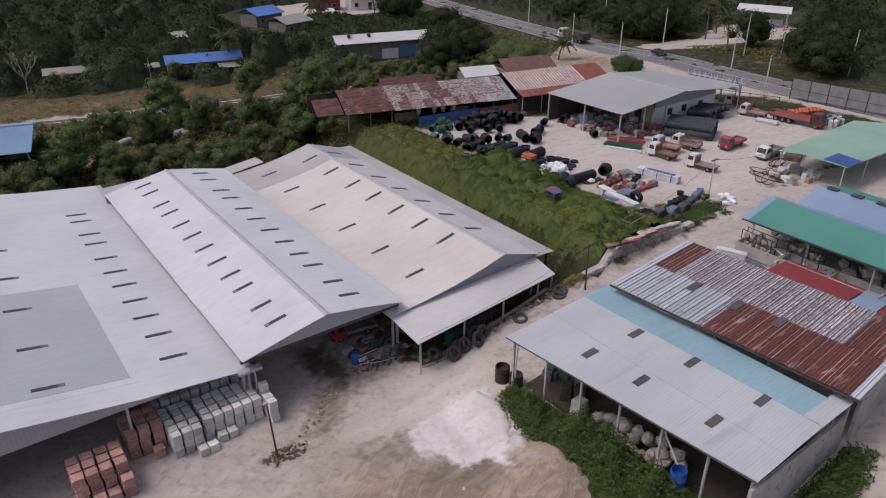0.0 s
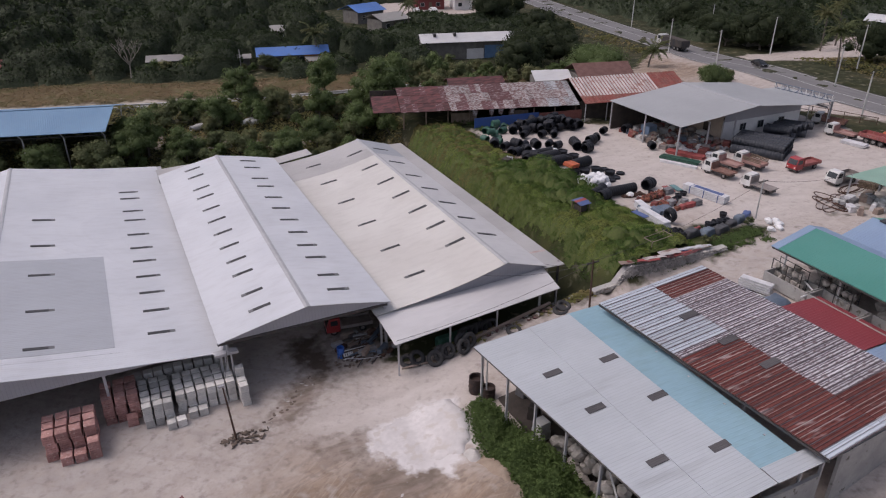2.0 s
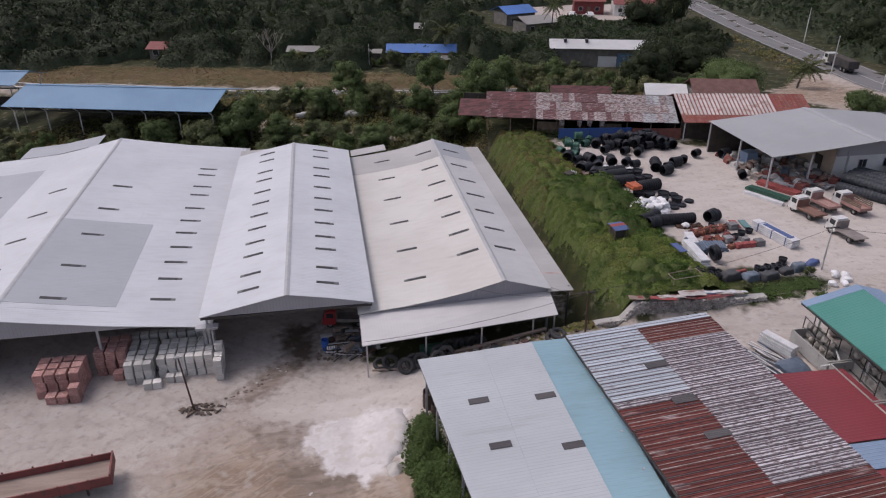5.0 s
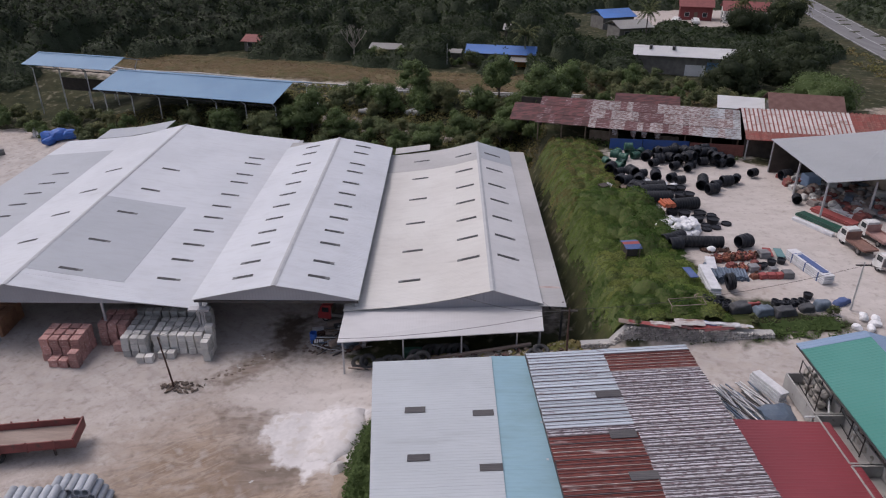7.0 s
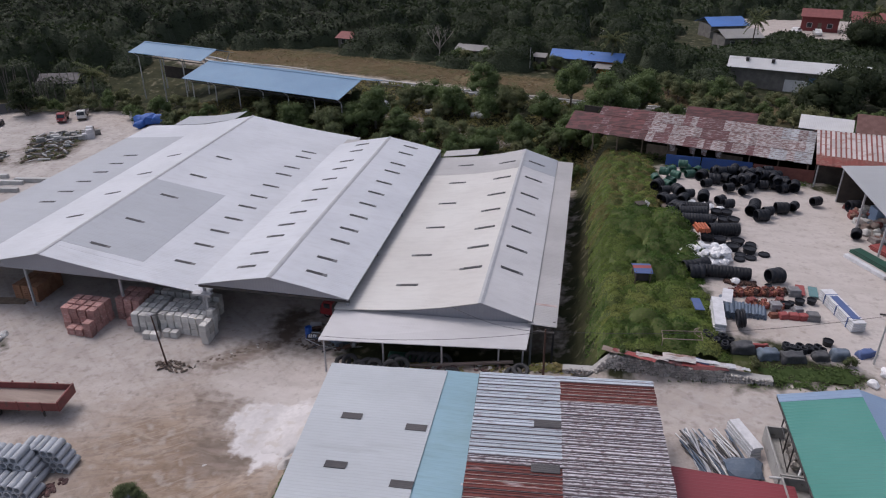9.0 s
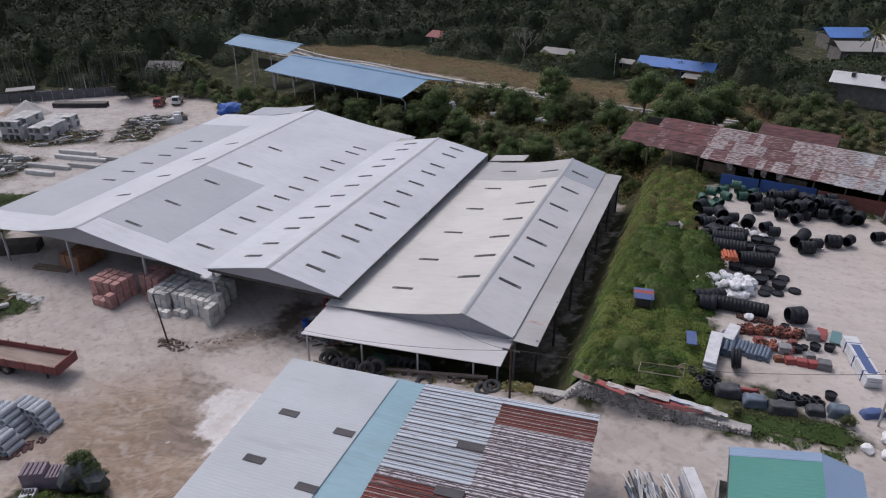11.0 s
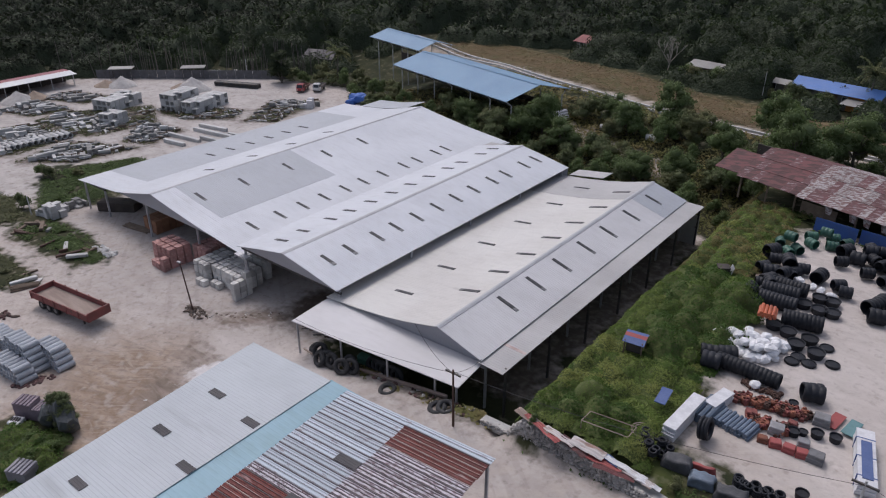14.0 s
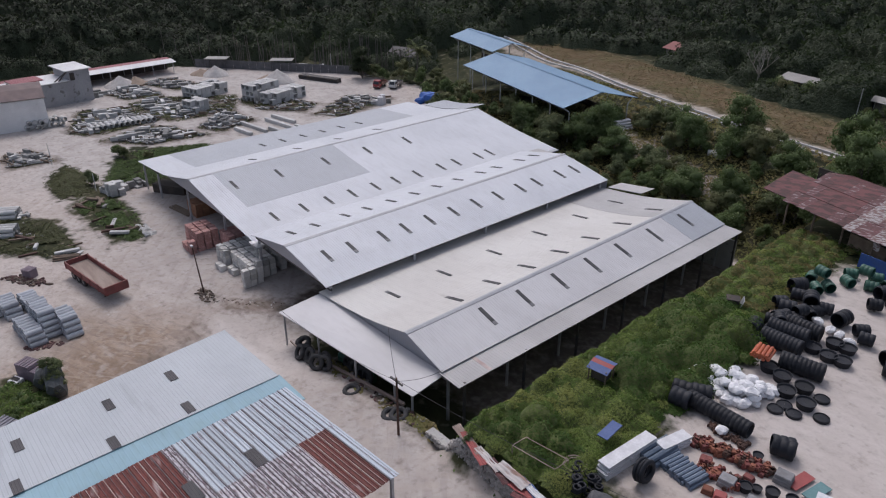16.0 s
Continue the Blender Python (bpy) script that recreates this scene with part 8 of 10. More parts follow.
def crate(x, y, rz, sx, sy, sz, material, label, name="crate", category="crate", group=""):
    """A block of goods with a lip, a lid groove and cut edges."""
    g = Geo().box(-sx / 2, -sy / 2, 0, sx / 2, sy / 2, sz * 0.55, None, 0.03).box(-sx / 2 + 0.03, -sy / 2 + 0.03, sz * 0.5, sx / 2 - 0.03, sy / 2 - 0.03, sz, None, 0.05)
    single(name, g, material, on(x, y, rz), label, category, group)


M_DULL_ORANGE = surface("dull_orange_castings", (0.34, 0.125, 0.075), (0.26, 0.10, 0.065), scale=3, rough=0.85, bump=0.4, rand=0.4)
LUMPS = [mesh_of("casting", Geo().turned((-0.16, 0, 0.12), (0.16, 0, 0.12), [(0, 0.02), (0, 0.13), (0.2, 0.13), (0.25, 0.08), (0.75, 0.08), (0.8, 0.13), (1, 0.13), (1, 0.02)], 9), m, 40) for m in (M_RED_STOCK, M_DULL_ORANGE, M_RUST_IRON)]
LUMPS += [mesh_of("casting", Geo().box(-0.2, -0.15, 0, 0.2, 0.15, 0.24, None, 0.04).cyl((-0.1, 0, 0.2), (-0.1, 0, 0.34), 0.08, 8), m) for m in (M_RED_STOCK, M_DULL_ORANGE, M_RUST_IRON)]
for i in range(190):
    a = GR.uniform(0, 1)
    if i < 130:
        x, y = 56.3 + a * 4.4, 46.95 + GR.uniform(-0.4, 0.4) + a * 0.85
    else:
        x, y = 57.6 + a * 2.6, 45.4 + GR.uniform(-0.6, 0.6)
    single("casting", GR.choice(LUMPS), None, on(x, y, GR.uniform(0, 360), 0.2 * (GR.random() < 0.4)), "small red casting in a long heap", "casting", "red castings")
for x, y, s, m, l in ((59.7, 43.95, 0.7, M_RED_BOARD, "red crate standing in a row"), (60.45, 44.0, 0.7, M_RED_BOARD, "red crate standing in a row"), (61.15, 44.05, 0.7, M_RED_BOARD, "red crate standing in a row"), (59.0, 43.9, 0.6, M_DULL_ORANGE, "orange crate standing in a row"), (58.6, 45.2, 0.55, M_DULL_ORANGE, "orange crate among castings"), (57.75, 45.8, 0.7, M_RED_STOCK, "dull red crate among castings"), (59.4, 45.2, 0.9, M_GREY_STOCK, "grey wire crate among castings"), (61.85, 44.15, 0.9, M_GREY_STOCK, "grey crate at the row's end"), (61.3, 47.8, 0.95, M_GREY_STOCK, "grey wire crate among castings"), (61.0, 45.0, 0.7, M_GREY_STOCK, "grey crate among castings"), (60.0, 46.4, 0.6, M_RED_STOCK, "dull red crate among castings")):
    crate(x, y, GR.uniform(-12, 12) + 8, s, s * 0.85, s * 0.62, m, l, group="crates among castings")
for x, y, s in ((60.25, 45.6, 0.6), (61.4, 46.3, 0.62), (62.35, 46.6, 0.6), (59.5, 48.4, 0.5), (62.0, 40.7, 0.6), (60.7, 46.0, 0.45)):
    single("round_tub", TUB, None, on(x, y, GR.uniform(0, 90)) @ Matrix.Diagonal((s, s, 1.4 * s, 1)), "small black plastic tub among castings", "tub", "black tubs")
for i in range(46):
    single("dark_fitting", LUMPS[2], None, on(56.2 + GR.uniform(0, 2.4), 48.75 + GR.uniform(-0.25, 0.3), GR.uniform(0, 360)), "rusty fitting in a scatter by the roll", "fitting", "rusty fittings")
# the row along the stone wall's top
def covered_pack(x, y, rz, sx, sy, sz, material, label):
    """Goods under a slack cover: a soft-edged block with sagging top."""
    bm = bmesh.new()
    bmesh.ops.create_cube(bm, size=1.0)
    bmesh.ops.subdivide_edges(bm, edges=bm.edges[:], cuts=5, use_grid_fill=True)
    for v in bm.verts:
        d = Vector((v.co.x * sx, v.co.y * sy, (v.co.z + 0.5) * sz))
        top = v.co.z + 0.5
        k = 1 - 0.16 * top * top
        d.x, d.y = d.x * k, d.y * k
        d += Vector((noise.noise(d * 2.2 + Vector((x, 0, 0))), noise.noise(d * 2.2 + Vector((0, y, 0))), noise.noise(d * 1.8 + Vector((x, y, 9))) * top)) * 0.15
        v.co = d
    me = bpy.data.meshes.new("goods_pack")
    bm.to_mesh(me)
    bm.free()
    me.materials.append(material)
    me.polygons.foreach_set("use_smooth", [True] * len(me.polygons))
    single("goods_pack", me, None, on(x, y, rz, -0.03), label, "goods", "packs along the wall")


M_DARK_COVER = surface("dark_slack_cover", (0.05, 0.052, 0.058), (0.085, 0.085, 0.09), scale=2, rough=0.75, bump=0.5)
M_BLUE_COVER = surface("dusty_blue_cover", (0.15, 0.19, 0.24), (0.11, 0.135, 0.17), scale=2, rough=0.75, bump=0.5)
for x, y, rz, sx, sy, sz, m, l in ((55.9, 38.7, 8, 1.9, 1.2, 0.9, M_DARK_COVER, "dark covered pack of goods"), (57.5, 38.3, 12, 1.6, 1.2, 0.8, M_BLUE_COVER, "blue-grey covered pack of goods"), (59.1, 38.2, 12, 2.0, 1.2, 0.8, M_DARK_COVER, "dark covered pack of goods"), (61.0, 38.7, 15, 1.2, 1.0, 0.7, M_DARK_COVER, "dark covered pack of goods"), (62.3, 39.0, 15, 1.4, 1.0, 0.9, M_BLUE_COVER, "dusty blue covered pack of goods"), (64.3, 39.9, 30, 1.8, 0.9, 0.5, M_BLUE_BOARD, "blue cover over a low pack"), (57.2, 39.3, 14, 1.6, 0.35, 0.5, M_RED_BOARD, "red cover over boards")):
    covered_pack(x, y, rz, sx * 0.85, sy * 0.75, sz * 0.8, m, l)
COIL = mesh_of("coil", Geo().ring((0, 0, 0.12), (0, 0, 1), 0.42, 0.12).ring((0.02, 0, 0.33), (0, 0, 1), 0.4, 0.12).ring((0, 0.03, 0.52), (0, 0, 1), 0.41, 0.12), M_BLACK, 60)
for i in range(26):
    single("black_fitting", COIL, None, on(53.4 + GR.uniform(0, 1.8), 38.2 + GR.uniform(0, 1.7), GR.uniform(0, 360), 0.2 * (i % 3)) @ Matrix.Diagonal((0.5, 0.5, 0.6, 1)), "black pipe coil in a dense heap", "coil", "black coils")
for i in range(11):
    single("black_fitting", COIL, None, on(58.9 + i * 0.24 + GR.uniform(-0.1, 0.1), 39.6 + GR.uniform(-0.3, 0.3), 0) @ Matrix.Diagonal((0.55, 0.55, 0.7, 1)), "black pipe coil in a row", "coil", "black coils")
single("pipe_coil", COIL, None, pose(55.9, 41.9, gnd(55.9, 41.9) + 0.75, 0, 80, 0) @ Matrix.Diagonal((1.35, 1.35, 1.0, 1)), "large black pipe coil leaning on white boards", "coil")
single("hose_coil", Geo().ring((0, 0, 0.1), (0, 0, 1), 0.62, 0.04).ring((0.03, 0, 0.18), (0, 0, 1), 0.58, 0.04).ring((0, 0.04, 0.25), (0, 0, 1), 0.64, 0.04), M_DECK, on(53.3, 39.6, 0, 0.35), "pale coiled hose among creepers", "hose", smooth=60)


def cage(x, y):
    """A bent frame of pale tubes that stands in the creepers."""
    t = thing("tube_frame", on(x, y, 10), "pale bent tube frame standing in creepers", "frame")
    for a, b in (((0, 0, 0), (0, 0, 1.0)), ((0, 0, 1.0), (2.8, 0, 0.9)), ((2.8, 0, 0.9), (2.8, 0, 0)), ((0, 0, 1.0), (0.2, 1.1, 0.95)), ((2.8, 0, 0.9), (3.0, 1.1, 0.9)), ((0.2, 1.1, 0.95), (3.0, 1.1, 0.9)), ((3.0, 1.1, 0.9), (3.0, 1.1, 0.0))):
        part("tube", Geo().cyl(a, b, 0.03, 6), M_DECK, t)


cage(50.3, 37.7)
hut = thing("spirit_house", on(49.3, 47.0, 10), "small hut with blue and red sheet roof in creepers", "hut")
part("roof_sheet", Geo().slab((-0.75, -0.7, 1.5), (0.75, -0.7, 1.45), (0.75, -0.1, 1.62), (-0.75, -0.1, 1.65), 0.04), M_BLUE_BOARD, hut)
part("roof_sheet", Geo().slab((-0.75, -0.1, 1.65), (0.75, -0.1, 1.62), (0.75, 0.3, 1.68), (-0.75, 0.3, 1.7), 0.04), M_RED_BOARD, hut)
part("roof_sheet", Geo().slab((-0.75, 0.3, 1.7), (0.75, 0.3, 1.68), (0.75, 0.75, 1.6), (-0.75, 0.75, 1.62), 0.04), M_BLUE_BOARD, hut)
for u in (-0.6, 0.6):
    for v in (-0.55, 0.6):
        pole(hut, u, v, -0.1, 1.58, 0.05, M_TIMBER)
part("box", Geo().box(-0.5, -0.4, 0.6, 0.5, 0.5, 1.3), M_DARK_IN, hut)
ch = thing("cabinet", on(50.0, 62.5, 30, 0.1), "old tilted cabinet with pale slatted lid in weeds", "cabinet")
part("body", Geo().box(-0.45, -0.4, 0, 0.45, 0.4, 0.8), M_DARK_IN, ch)
for i in range(4):
    part("slat", Geo().box(0.46, -0.4 + i * 0.22, 0.1, 0.52, -0.28 + i * 0.22, 1.1, Matrix.Rotation(0.3, 4, "Y")), M_WHITE_PVC, ch)
part("lid", Geo().box(-0.5, -0.45, 0.8, 0.5, 0.45, 0.86), M_DARK_IN, ch)
for x, y in ((52.8, 64.4), (52.9, 66.5)):
    p = thing("pallet", on(x, y, 12), "weathered wooden pallet by the tanks", "pallet", "pallets by the tanks")
    for i in range(6):
        part("slat", Geo().box(-0.6, -0.6 + i * 0.21, 0.12, 0.6, -0.46 + i * 0.21, 0.15), M_DECK, p)
    for v in (-0.5, 0, 0.5):
        part("bearer", Geo().box(v - 0.05, -0.6, 0, v + 0.05, 0.6, 0.12), M_DECK, p)

# the blue and red hoarding behind the tanks
hoard = thing("hoarding", Matrix(), "long low hoarding of blue and red sheets", "fence")
for i, (a, b, m) in enumerate((((53.6, 77.0), (57.4, 76.2), M_DEEPBLUE), ((57.6, 76.6), (63.0, 75.6), M_DEEPBLUE), ((63.1, 75.5), (69.2, 74.2), M_BRICKRED))):
    g = Geo()
    g.add([(a[0], a[1], 5.0), (b[0], b[1], 5.0), (b[0], b[1] + 0.1, 6.5), (a[0], a[1] + 0.1, 6.4), (a[0], a[1] + 0.15, 5.0), (b[0], b[1] + 0.15, 5.0), (b[0], b[1] + 0.16, 6.5), (a[0], a[1] + 0.16, 6.4)], [(0, 1, 2, 3), (7, 6, 5, 4), (3, 2, 6, 7), (0, 3, 7, 4), (1, 5, 6, 2)])
    part("sheet", g, m, hoard)

# goods under and before the depot
GOODS = [sack_mesh(130 + i, 1.3, 0.9, 0.8, m) for i, m in enumerate((M_GREY_STOCK, M_DECK, M_BED_GREY, M_RED_STOCK, M_BRICK_GREY, M_BED_BROWN))]
for i in range(260):
    x, y = GR.uniform(70.6, 79.2), GR.uniform(55.6, 67.5)
    if x < 73 and y < 58.0:
        continue
    s = GR.uniform(0.5, 1.0)
    if i % 5:
        single("sack", GR.choice(GOODS), None, on(x, y, GR.uniform(0, 360), GR.choice((0, 0, 0.3))) @ Matrix.Scale(s, 4), "lumpy sack of mixed goods under the depot roof", "sack", "goods under the depot")
    else:
        crate(x, y, GR.uniform(0, 90), s * 1.1, s, s * GR.uniform(0.5, 1.1), GR.choice((M_GREY_STOCK, M_CONCRETE, M_BLUE_PIPE, M_RED_STOCK, M_DECK, M_BED_GREY)), "crate of mixed goods under the depot roof", "crate", "crate", "goods under the depot")
crate(72.9, 64.5, 10, 1.6, 1.4, 1.5, M_SKYBLUE, "pale blue wrapped pallet load", "goods_pack", "goods")
for x, y, rz, l, w, m, lab in ((69.6, 55.0, 118, 4.6, 1.0, M_GREEN_TANK, "green tarped flat load on the ground"), (71.6, 56.2, 118, 4.6, 1.2, M_RED_BOARD, "red sheets stacked on the ground"), (73.4, 56.4, 118, 4.4, 0.9, M_WHITE_PVC, "white long boards on the ground"), (76.0, 57.0, 118, 4.0, 1.2, M_GREY_STOCK, "grey sheets stacked on the ground"), (94.0, 50.0, 100, 3.0, 1.4, M_WHITE_PVC, "pale flat sheets on the ground")):
    plank_pack(x, y, rz, l, w, 0.4, m, lab, 3, 0)
single("long_box", Geo().box(-2.2, -0.25, 0, 2.2, 0.25, 0.3, None, 0.03), M_WHITE_PVC, on(68.5, 54.0, 118), "long white box on the ground", "box")

# steel hoops, stone and scrap by the pale green shelter
for i in range(7):
    single("rebar_hoop", Geo().ring((0, 0, 0.08), (0, 0, 1), 1.3, 0.05, 22, 6), M_RUST_IRON, on(74.6 + GR.uniform(-1.2, 1.6), 38.2 + GR.uniform(-0.7, 0.7), GR.uniform(0, 90), 0.06 * i) @ Matrix.Diagonal((1.5, 0.55, 1, 1)), "rusty iron hoop on the ground", "hoop", "iron hoops", smooth=60)
for i in range(4):
    single("rebar_hoop", Geo().ring((0, 0, 0.08), (0, 0, 1), 1.3, 0.05, 22, 6), M_RUST_IRON, on(79.8 + GR.uniform(-0.8, 0.8), 39.8 + GR.uniform(-0.4, 0.4), 10, 0.06 * i) @ Matrix.Diagonal((1.4, 0.5, 1, 1)), "rusty iron hoop on the ground", "hoop", "iron hoops", smooth=60)
for i in range(26):
    crate(74.2 + GR.uniform(0, 6.0), 34.2 + GR.uniform(0, 4.0), GR.uniform(0, 90), GR.uniform(0.6, 1.2), GR.uniform(0.5, 0.9), GR.uniform(0.3, 0.8), GR.choice((M_CONCRETE, M_WHITE_PVC, M_GREY_STOCK, M_DECK)), "pale block of stone or packed goods", "stone_block", "block", "blocks by the shelter")
rods("timber_pack", 83.5, 40.0, 20, 4.0, 8, 0.12, M_TIMBER, "stack of dark timber by the shelter", "timber", 3)
for i in range(46):
    x, y = GR.choice(((99.5, 44.2), (101.0, 42.8), (100.2, 40.0), (102.6, 45.0), (101.8, 38.4)))
    single("drum", Geo().turned((0, 0, 0), (0, 0, 0.9), [(0, 0.02), (0, 0.29), (0.33, 0.3), (0.35, 0.32), (0.38, 0.3), (0.66, 0.3), (0.68, 0.32), (0.7, 0.3), (1, 0.29), (0.97, 0.25), (0.97, 0.02)], 12), GR.choice((M_WHITE_PVC, M_WHITE_PVC, M_BLUE_PIPE, M_GREY_STOCK)), on(x + GR.uniform(-1.3, 1.3), y + GR.uniform(-1.3, 1.3)), "pale drum in a crowd by the fence", "drum", "drums by the fence", smooth=40)
for i in range(24):
    single("gas_drum", Geo().turned((0, 0, 0), (0, 0, 0.75), [(0, 0.02), (0, 0.26), (0.1, 0.3), (0.8, 0.3), (0.95, 0.2), (1, 0.02)], 10), M_ORANGE, on(100.6 + (i % 8) * 0.62, 49.2 + (i // 8) * 0.6 - (i % 8) * 0.2), "orange-red drum stored in rows", "drum", "orange drums", smooth=40)


# ---- poles, cables and fences ----
def utility_pole(x, y, h, label, arms=1, r=0.11, lean=(0, 0), material=None):
    t = thing("utility_pole", on(x, y), label, "pole", "utility poles")
    part("shaft", Geo().cyl((0, 0, -0.2), (lean[0], lean[1], h), r, 8, r * 0.7), material or M_CONCRETE, t)
    for i in range(arms):
        part("cross_arm", Geo().box(lean[0] - 0.6, lean[1] - 0.05, h - 0.3 - 0.4 * i, lean[0] + 0.6, lean[1] + 0.05, h - 0.2 - 0.4 * i), M_DARK_STEEL, t)
    return t


utility_pole(42.3, 35.6, 4.5, "thin dark service pole beside the stone wall", 1, 0.09, (-0.1, 0.05), M_RUST_IRON)
utility_pole(64.5, 38.9, 4.2, "grey service pole at the yard's edge", 1, 0.08)
lp = thing("lamp_pole", on(12.6, 35.2), "leaning dark lamp pole in a rubble base", "lamp pole")
part("shaft", Geo().cyl((0, 0, -0.1), (-0.35, -0.25, 4.9), 0.08, 8, 0.05), M_RUST_IRON, lp)
part("lamp_head", Geo().box(-0.62, -0.35, 4.86, -0.25, -0.18, 4.98), M_STEEL, lp)
for x, y, h in ((134.8, 99.0, 7.5), (133.0, 78.3, 8.0), (131.5, 57.0, 8.0), (106.6, 58.1, 6.5), (138.0, 119.1, 7.5), (132.5, 140.0, 7.5), (141.0, 75.0, 6.0), (117.5, 110.0, 7.0), (119.0, 72.0, 6.5), (116.8, 96.0, 6.5), (-22.2, 36.0, 2.4), (-37.5, 34.6, 3.2), (33.0, 129.5, 4.5), (-60.0, 96.0, 4.0)):
    utility_pole(x, y, h, "slim concrete pole beside the ground's edge" if h < 5 else "tall concrete electricity pole by the road", 0 if h < 5 else 1, 0.07 if h < 5 else 0.13)


def cable(a, b, sag, label, r=0.018):
    a, b = Vector(a), Vector(b)
    pts = [a.lerp(b, i / 10) - Vector((0, 0, sag * 4 * (i / 10) * (1 - i / 10))) for i in range(11)]
    u = (b - a).cross(Vector((0, 0, 1))).normalized() * r
    up = Vector((0, 0, r))
    vs = [p + d for p in pts for d in (u, up, -u, -up)]
    g = Geo().add(vs, [(4 * i + j, 4 * i + (j + 1) % 4, 4 * i + 4 + (j + 1) % 4, 4 * i + 4 + j) for i in range(10) for j in range(4)])
    single("cable", g, M_DARK_STEEL, Matrix(), label, "cable", "service cables")


cable((42.2, 35.65, 6.8), (34.6, 40.6, 5.0), 0.5, "thin black cable to the warehouse gable")
cable((42.2, 35.65, 6.8), (41.0, 40.5, 4.6), 0.25, "thin black cable to the warehouse corner")
cable((42.2, 35.65, 6.8), (25.2, 36.6, 3.6), 0.5, "thin black cable along the canopy edge")
cable((42.2, 35.65, 6.9), (64.5, 38.9, 8.9), 0.7, "thin black cable across the creepers")
cable((64.5, 38.9, 9.0), (76.4, 38.0, 8.0), 0.4, "thin black cable to the yard shelter")
cable((12.3, 35.0, 4.8), (13.4, 40.5, 3.8), 0.4, "thin black cable to the warehouse post")


def mesh_fence(a, b, h, n, label, sheet):
    """Tall posts with rails and panels between."""
    t = thing("fence", Matrix(), label, "fence", "yard fences")
    a, b = Vector(a), Vector(b)
    for i in range(n + 1):
        p = a.lerp(b, i / n)
        part("post", Geo().cyl((p.x, p.y, gnd(p.x, p.y) - 0.1), (p.x, p.y, gnd(p.x, p.y) + h + 0.3), 0.07, 6), M_DARK_STEEL, t)
        if i < n:
            q = a.lerp(b, (i + 1) / n)
            z0, z1 = gnd(p.x, p.y), gnd(q.x, q.y)
            part("panel", Geo().add([(p.x, p.y, z0 + 0.5), (q.x, q.y, z1 + 0.5), (q.x, q.y, z1 + h), (p.x, p.y, z0 + h), (p.x + 0.04, p.y + 0.03, z0 + 0.5), (q.x + 0.04, q.y + 0.03, z1 + 0.5), (q.x + 0.04, q.y + 0.03, z1 + h), (p.x + 0.04, p.y + 0.03, z0 + h)], [(0, 1, 2, 3), (7, 6, 5, 4), (3, 2, 6, 7), (0, 4, 5, 1), (0, 3, 7, 4), (1, 5, 6, 2)]), sheet, t)
            part("rail", Geo().cyl((p.x, p.y, z0 + h * 0.5), (q.x, q.y, z1 + h * 0.5), 0.035, 5), M_DARK_STEEL, t)


M_NET = surface("grey_net_panel", (0.26, 0.25, 0.27), (0.20, 0.195, 0.21), scale=1, rough=0.9)
mesh_fence((108.8, 55.0), (111.0, 33.0), 3.2, 8, "tall dark-posted fence with grey netting", M_NET)
rail = thing("rail_fence", Matrix(), "low rusty rail fence beside the depot", "fence", "yard fences")
for i in range(7):
    p = Vector((99.5, 66.0)).lerp(Vector((104.0, 54.0)), i / 6)
    pole(rail, p.x, p.y, 4.9, 6.3, 0.05, M_RUST_IRON)
for h in (5.6, 6.2):
    part("rail", Geo().cyl((99.5, 66.0, h), (104.0, 54.0, h), 0.04, 6), M_RUST_IRON, rail)
board = thing("billboard", Matrix(), "billboard frame seen from behind, blue-grey lattice", "billboard")
a, b = Vector((96.7, 65.6)), Vector((97.6, 57.0))
for i in range(10):
    p, q = a.lerp(b, i / 9), a.lerp(b, (i + 1) / 9)
    part("upright", Geo().cyl((p.x, p.y, 5.0 if i % 3 == 0 else 7.9), (p.x, p.y, 9.4), 0.06, 6), M_WHITE_STEEL, board)
    if i < 9:
        part("brace", Geo().cyl((p.x, p.y, 7.95 if i % 2 else 9.3), (q.x, q.y, 9.3 if i % 2 else 7.95), 0.045, 6), M_BLUE_PIPE, board)
for z, m in ((7.9, M_WHITE_STEEL), (8.6, M_BLUE_PIPE), (9.35, M_BLUE_PIPE)):
    part("rail", Geo().cyl((a.x, a.y, z), (b.x, b.y, z), 0.06, 6), m, board)
part("foot_board", Geo().box(96.2, 57.0, 7.6, 96.4, 65.6, 7.85, Matrix.Translation((0.9, 0, 0))), M_WHITE_STEEL, board)


# ---- stone wall and what lies on it ----
M_RUBBLE = surface("brown_rubble", (0.20, 0.155, 0.125), (0.14, 0.105, 0.085), scale=3, rough=0.95, bump=0.6, rand=0.5)


def stone_mesh(seed, material=None):
    bm = bmesh.new()
    bmesh.ops.create_icosphere(bm, subdivisions=1, radius=0.5)
    for v in bm.verts:
        v.co *= 1 + 0.35 * noise.noise(v.co * 2.1 + Vector((seed * 3.1, 0, 0)))
        v.co.z *= 0.75
    me = bpy.data.meshes.new("stone")
    bm.to_mesh(me)
    bm.free()
    me.materials.append(material or M_STONE)
    return me


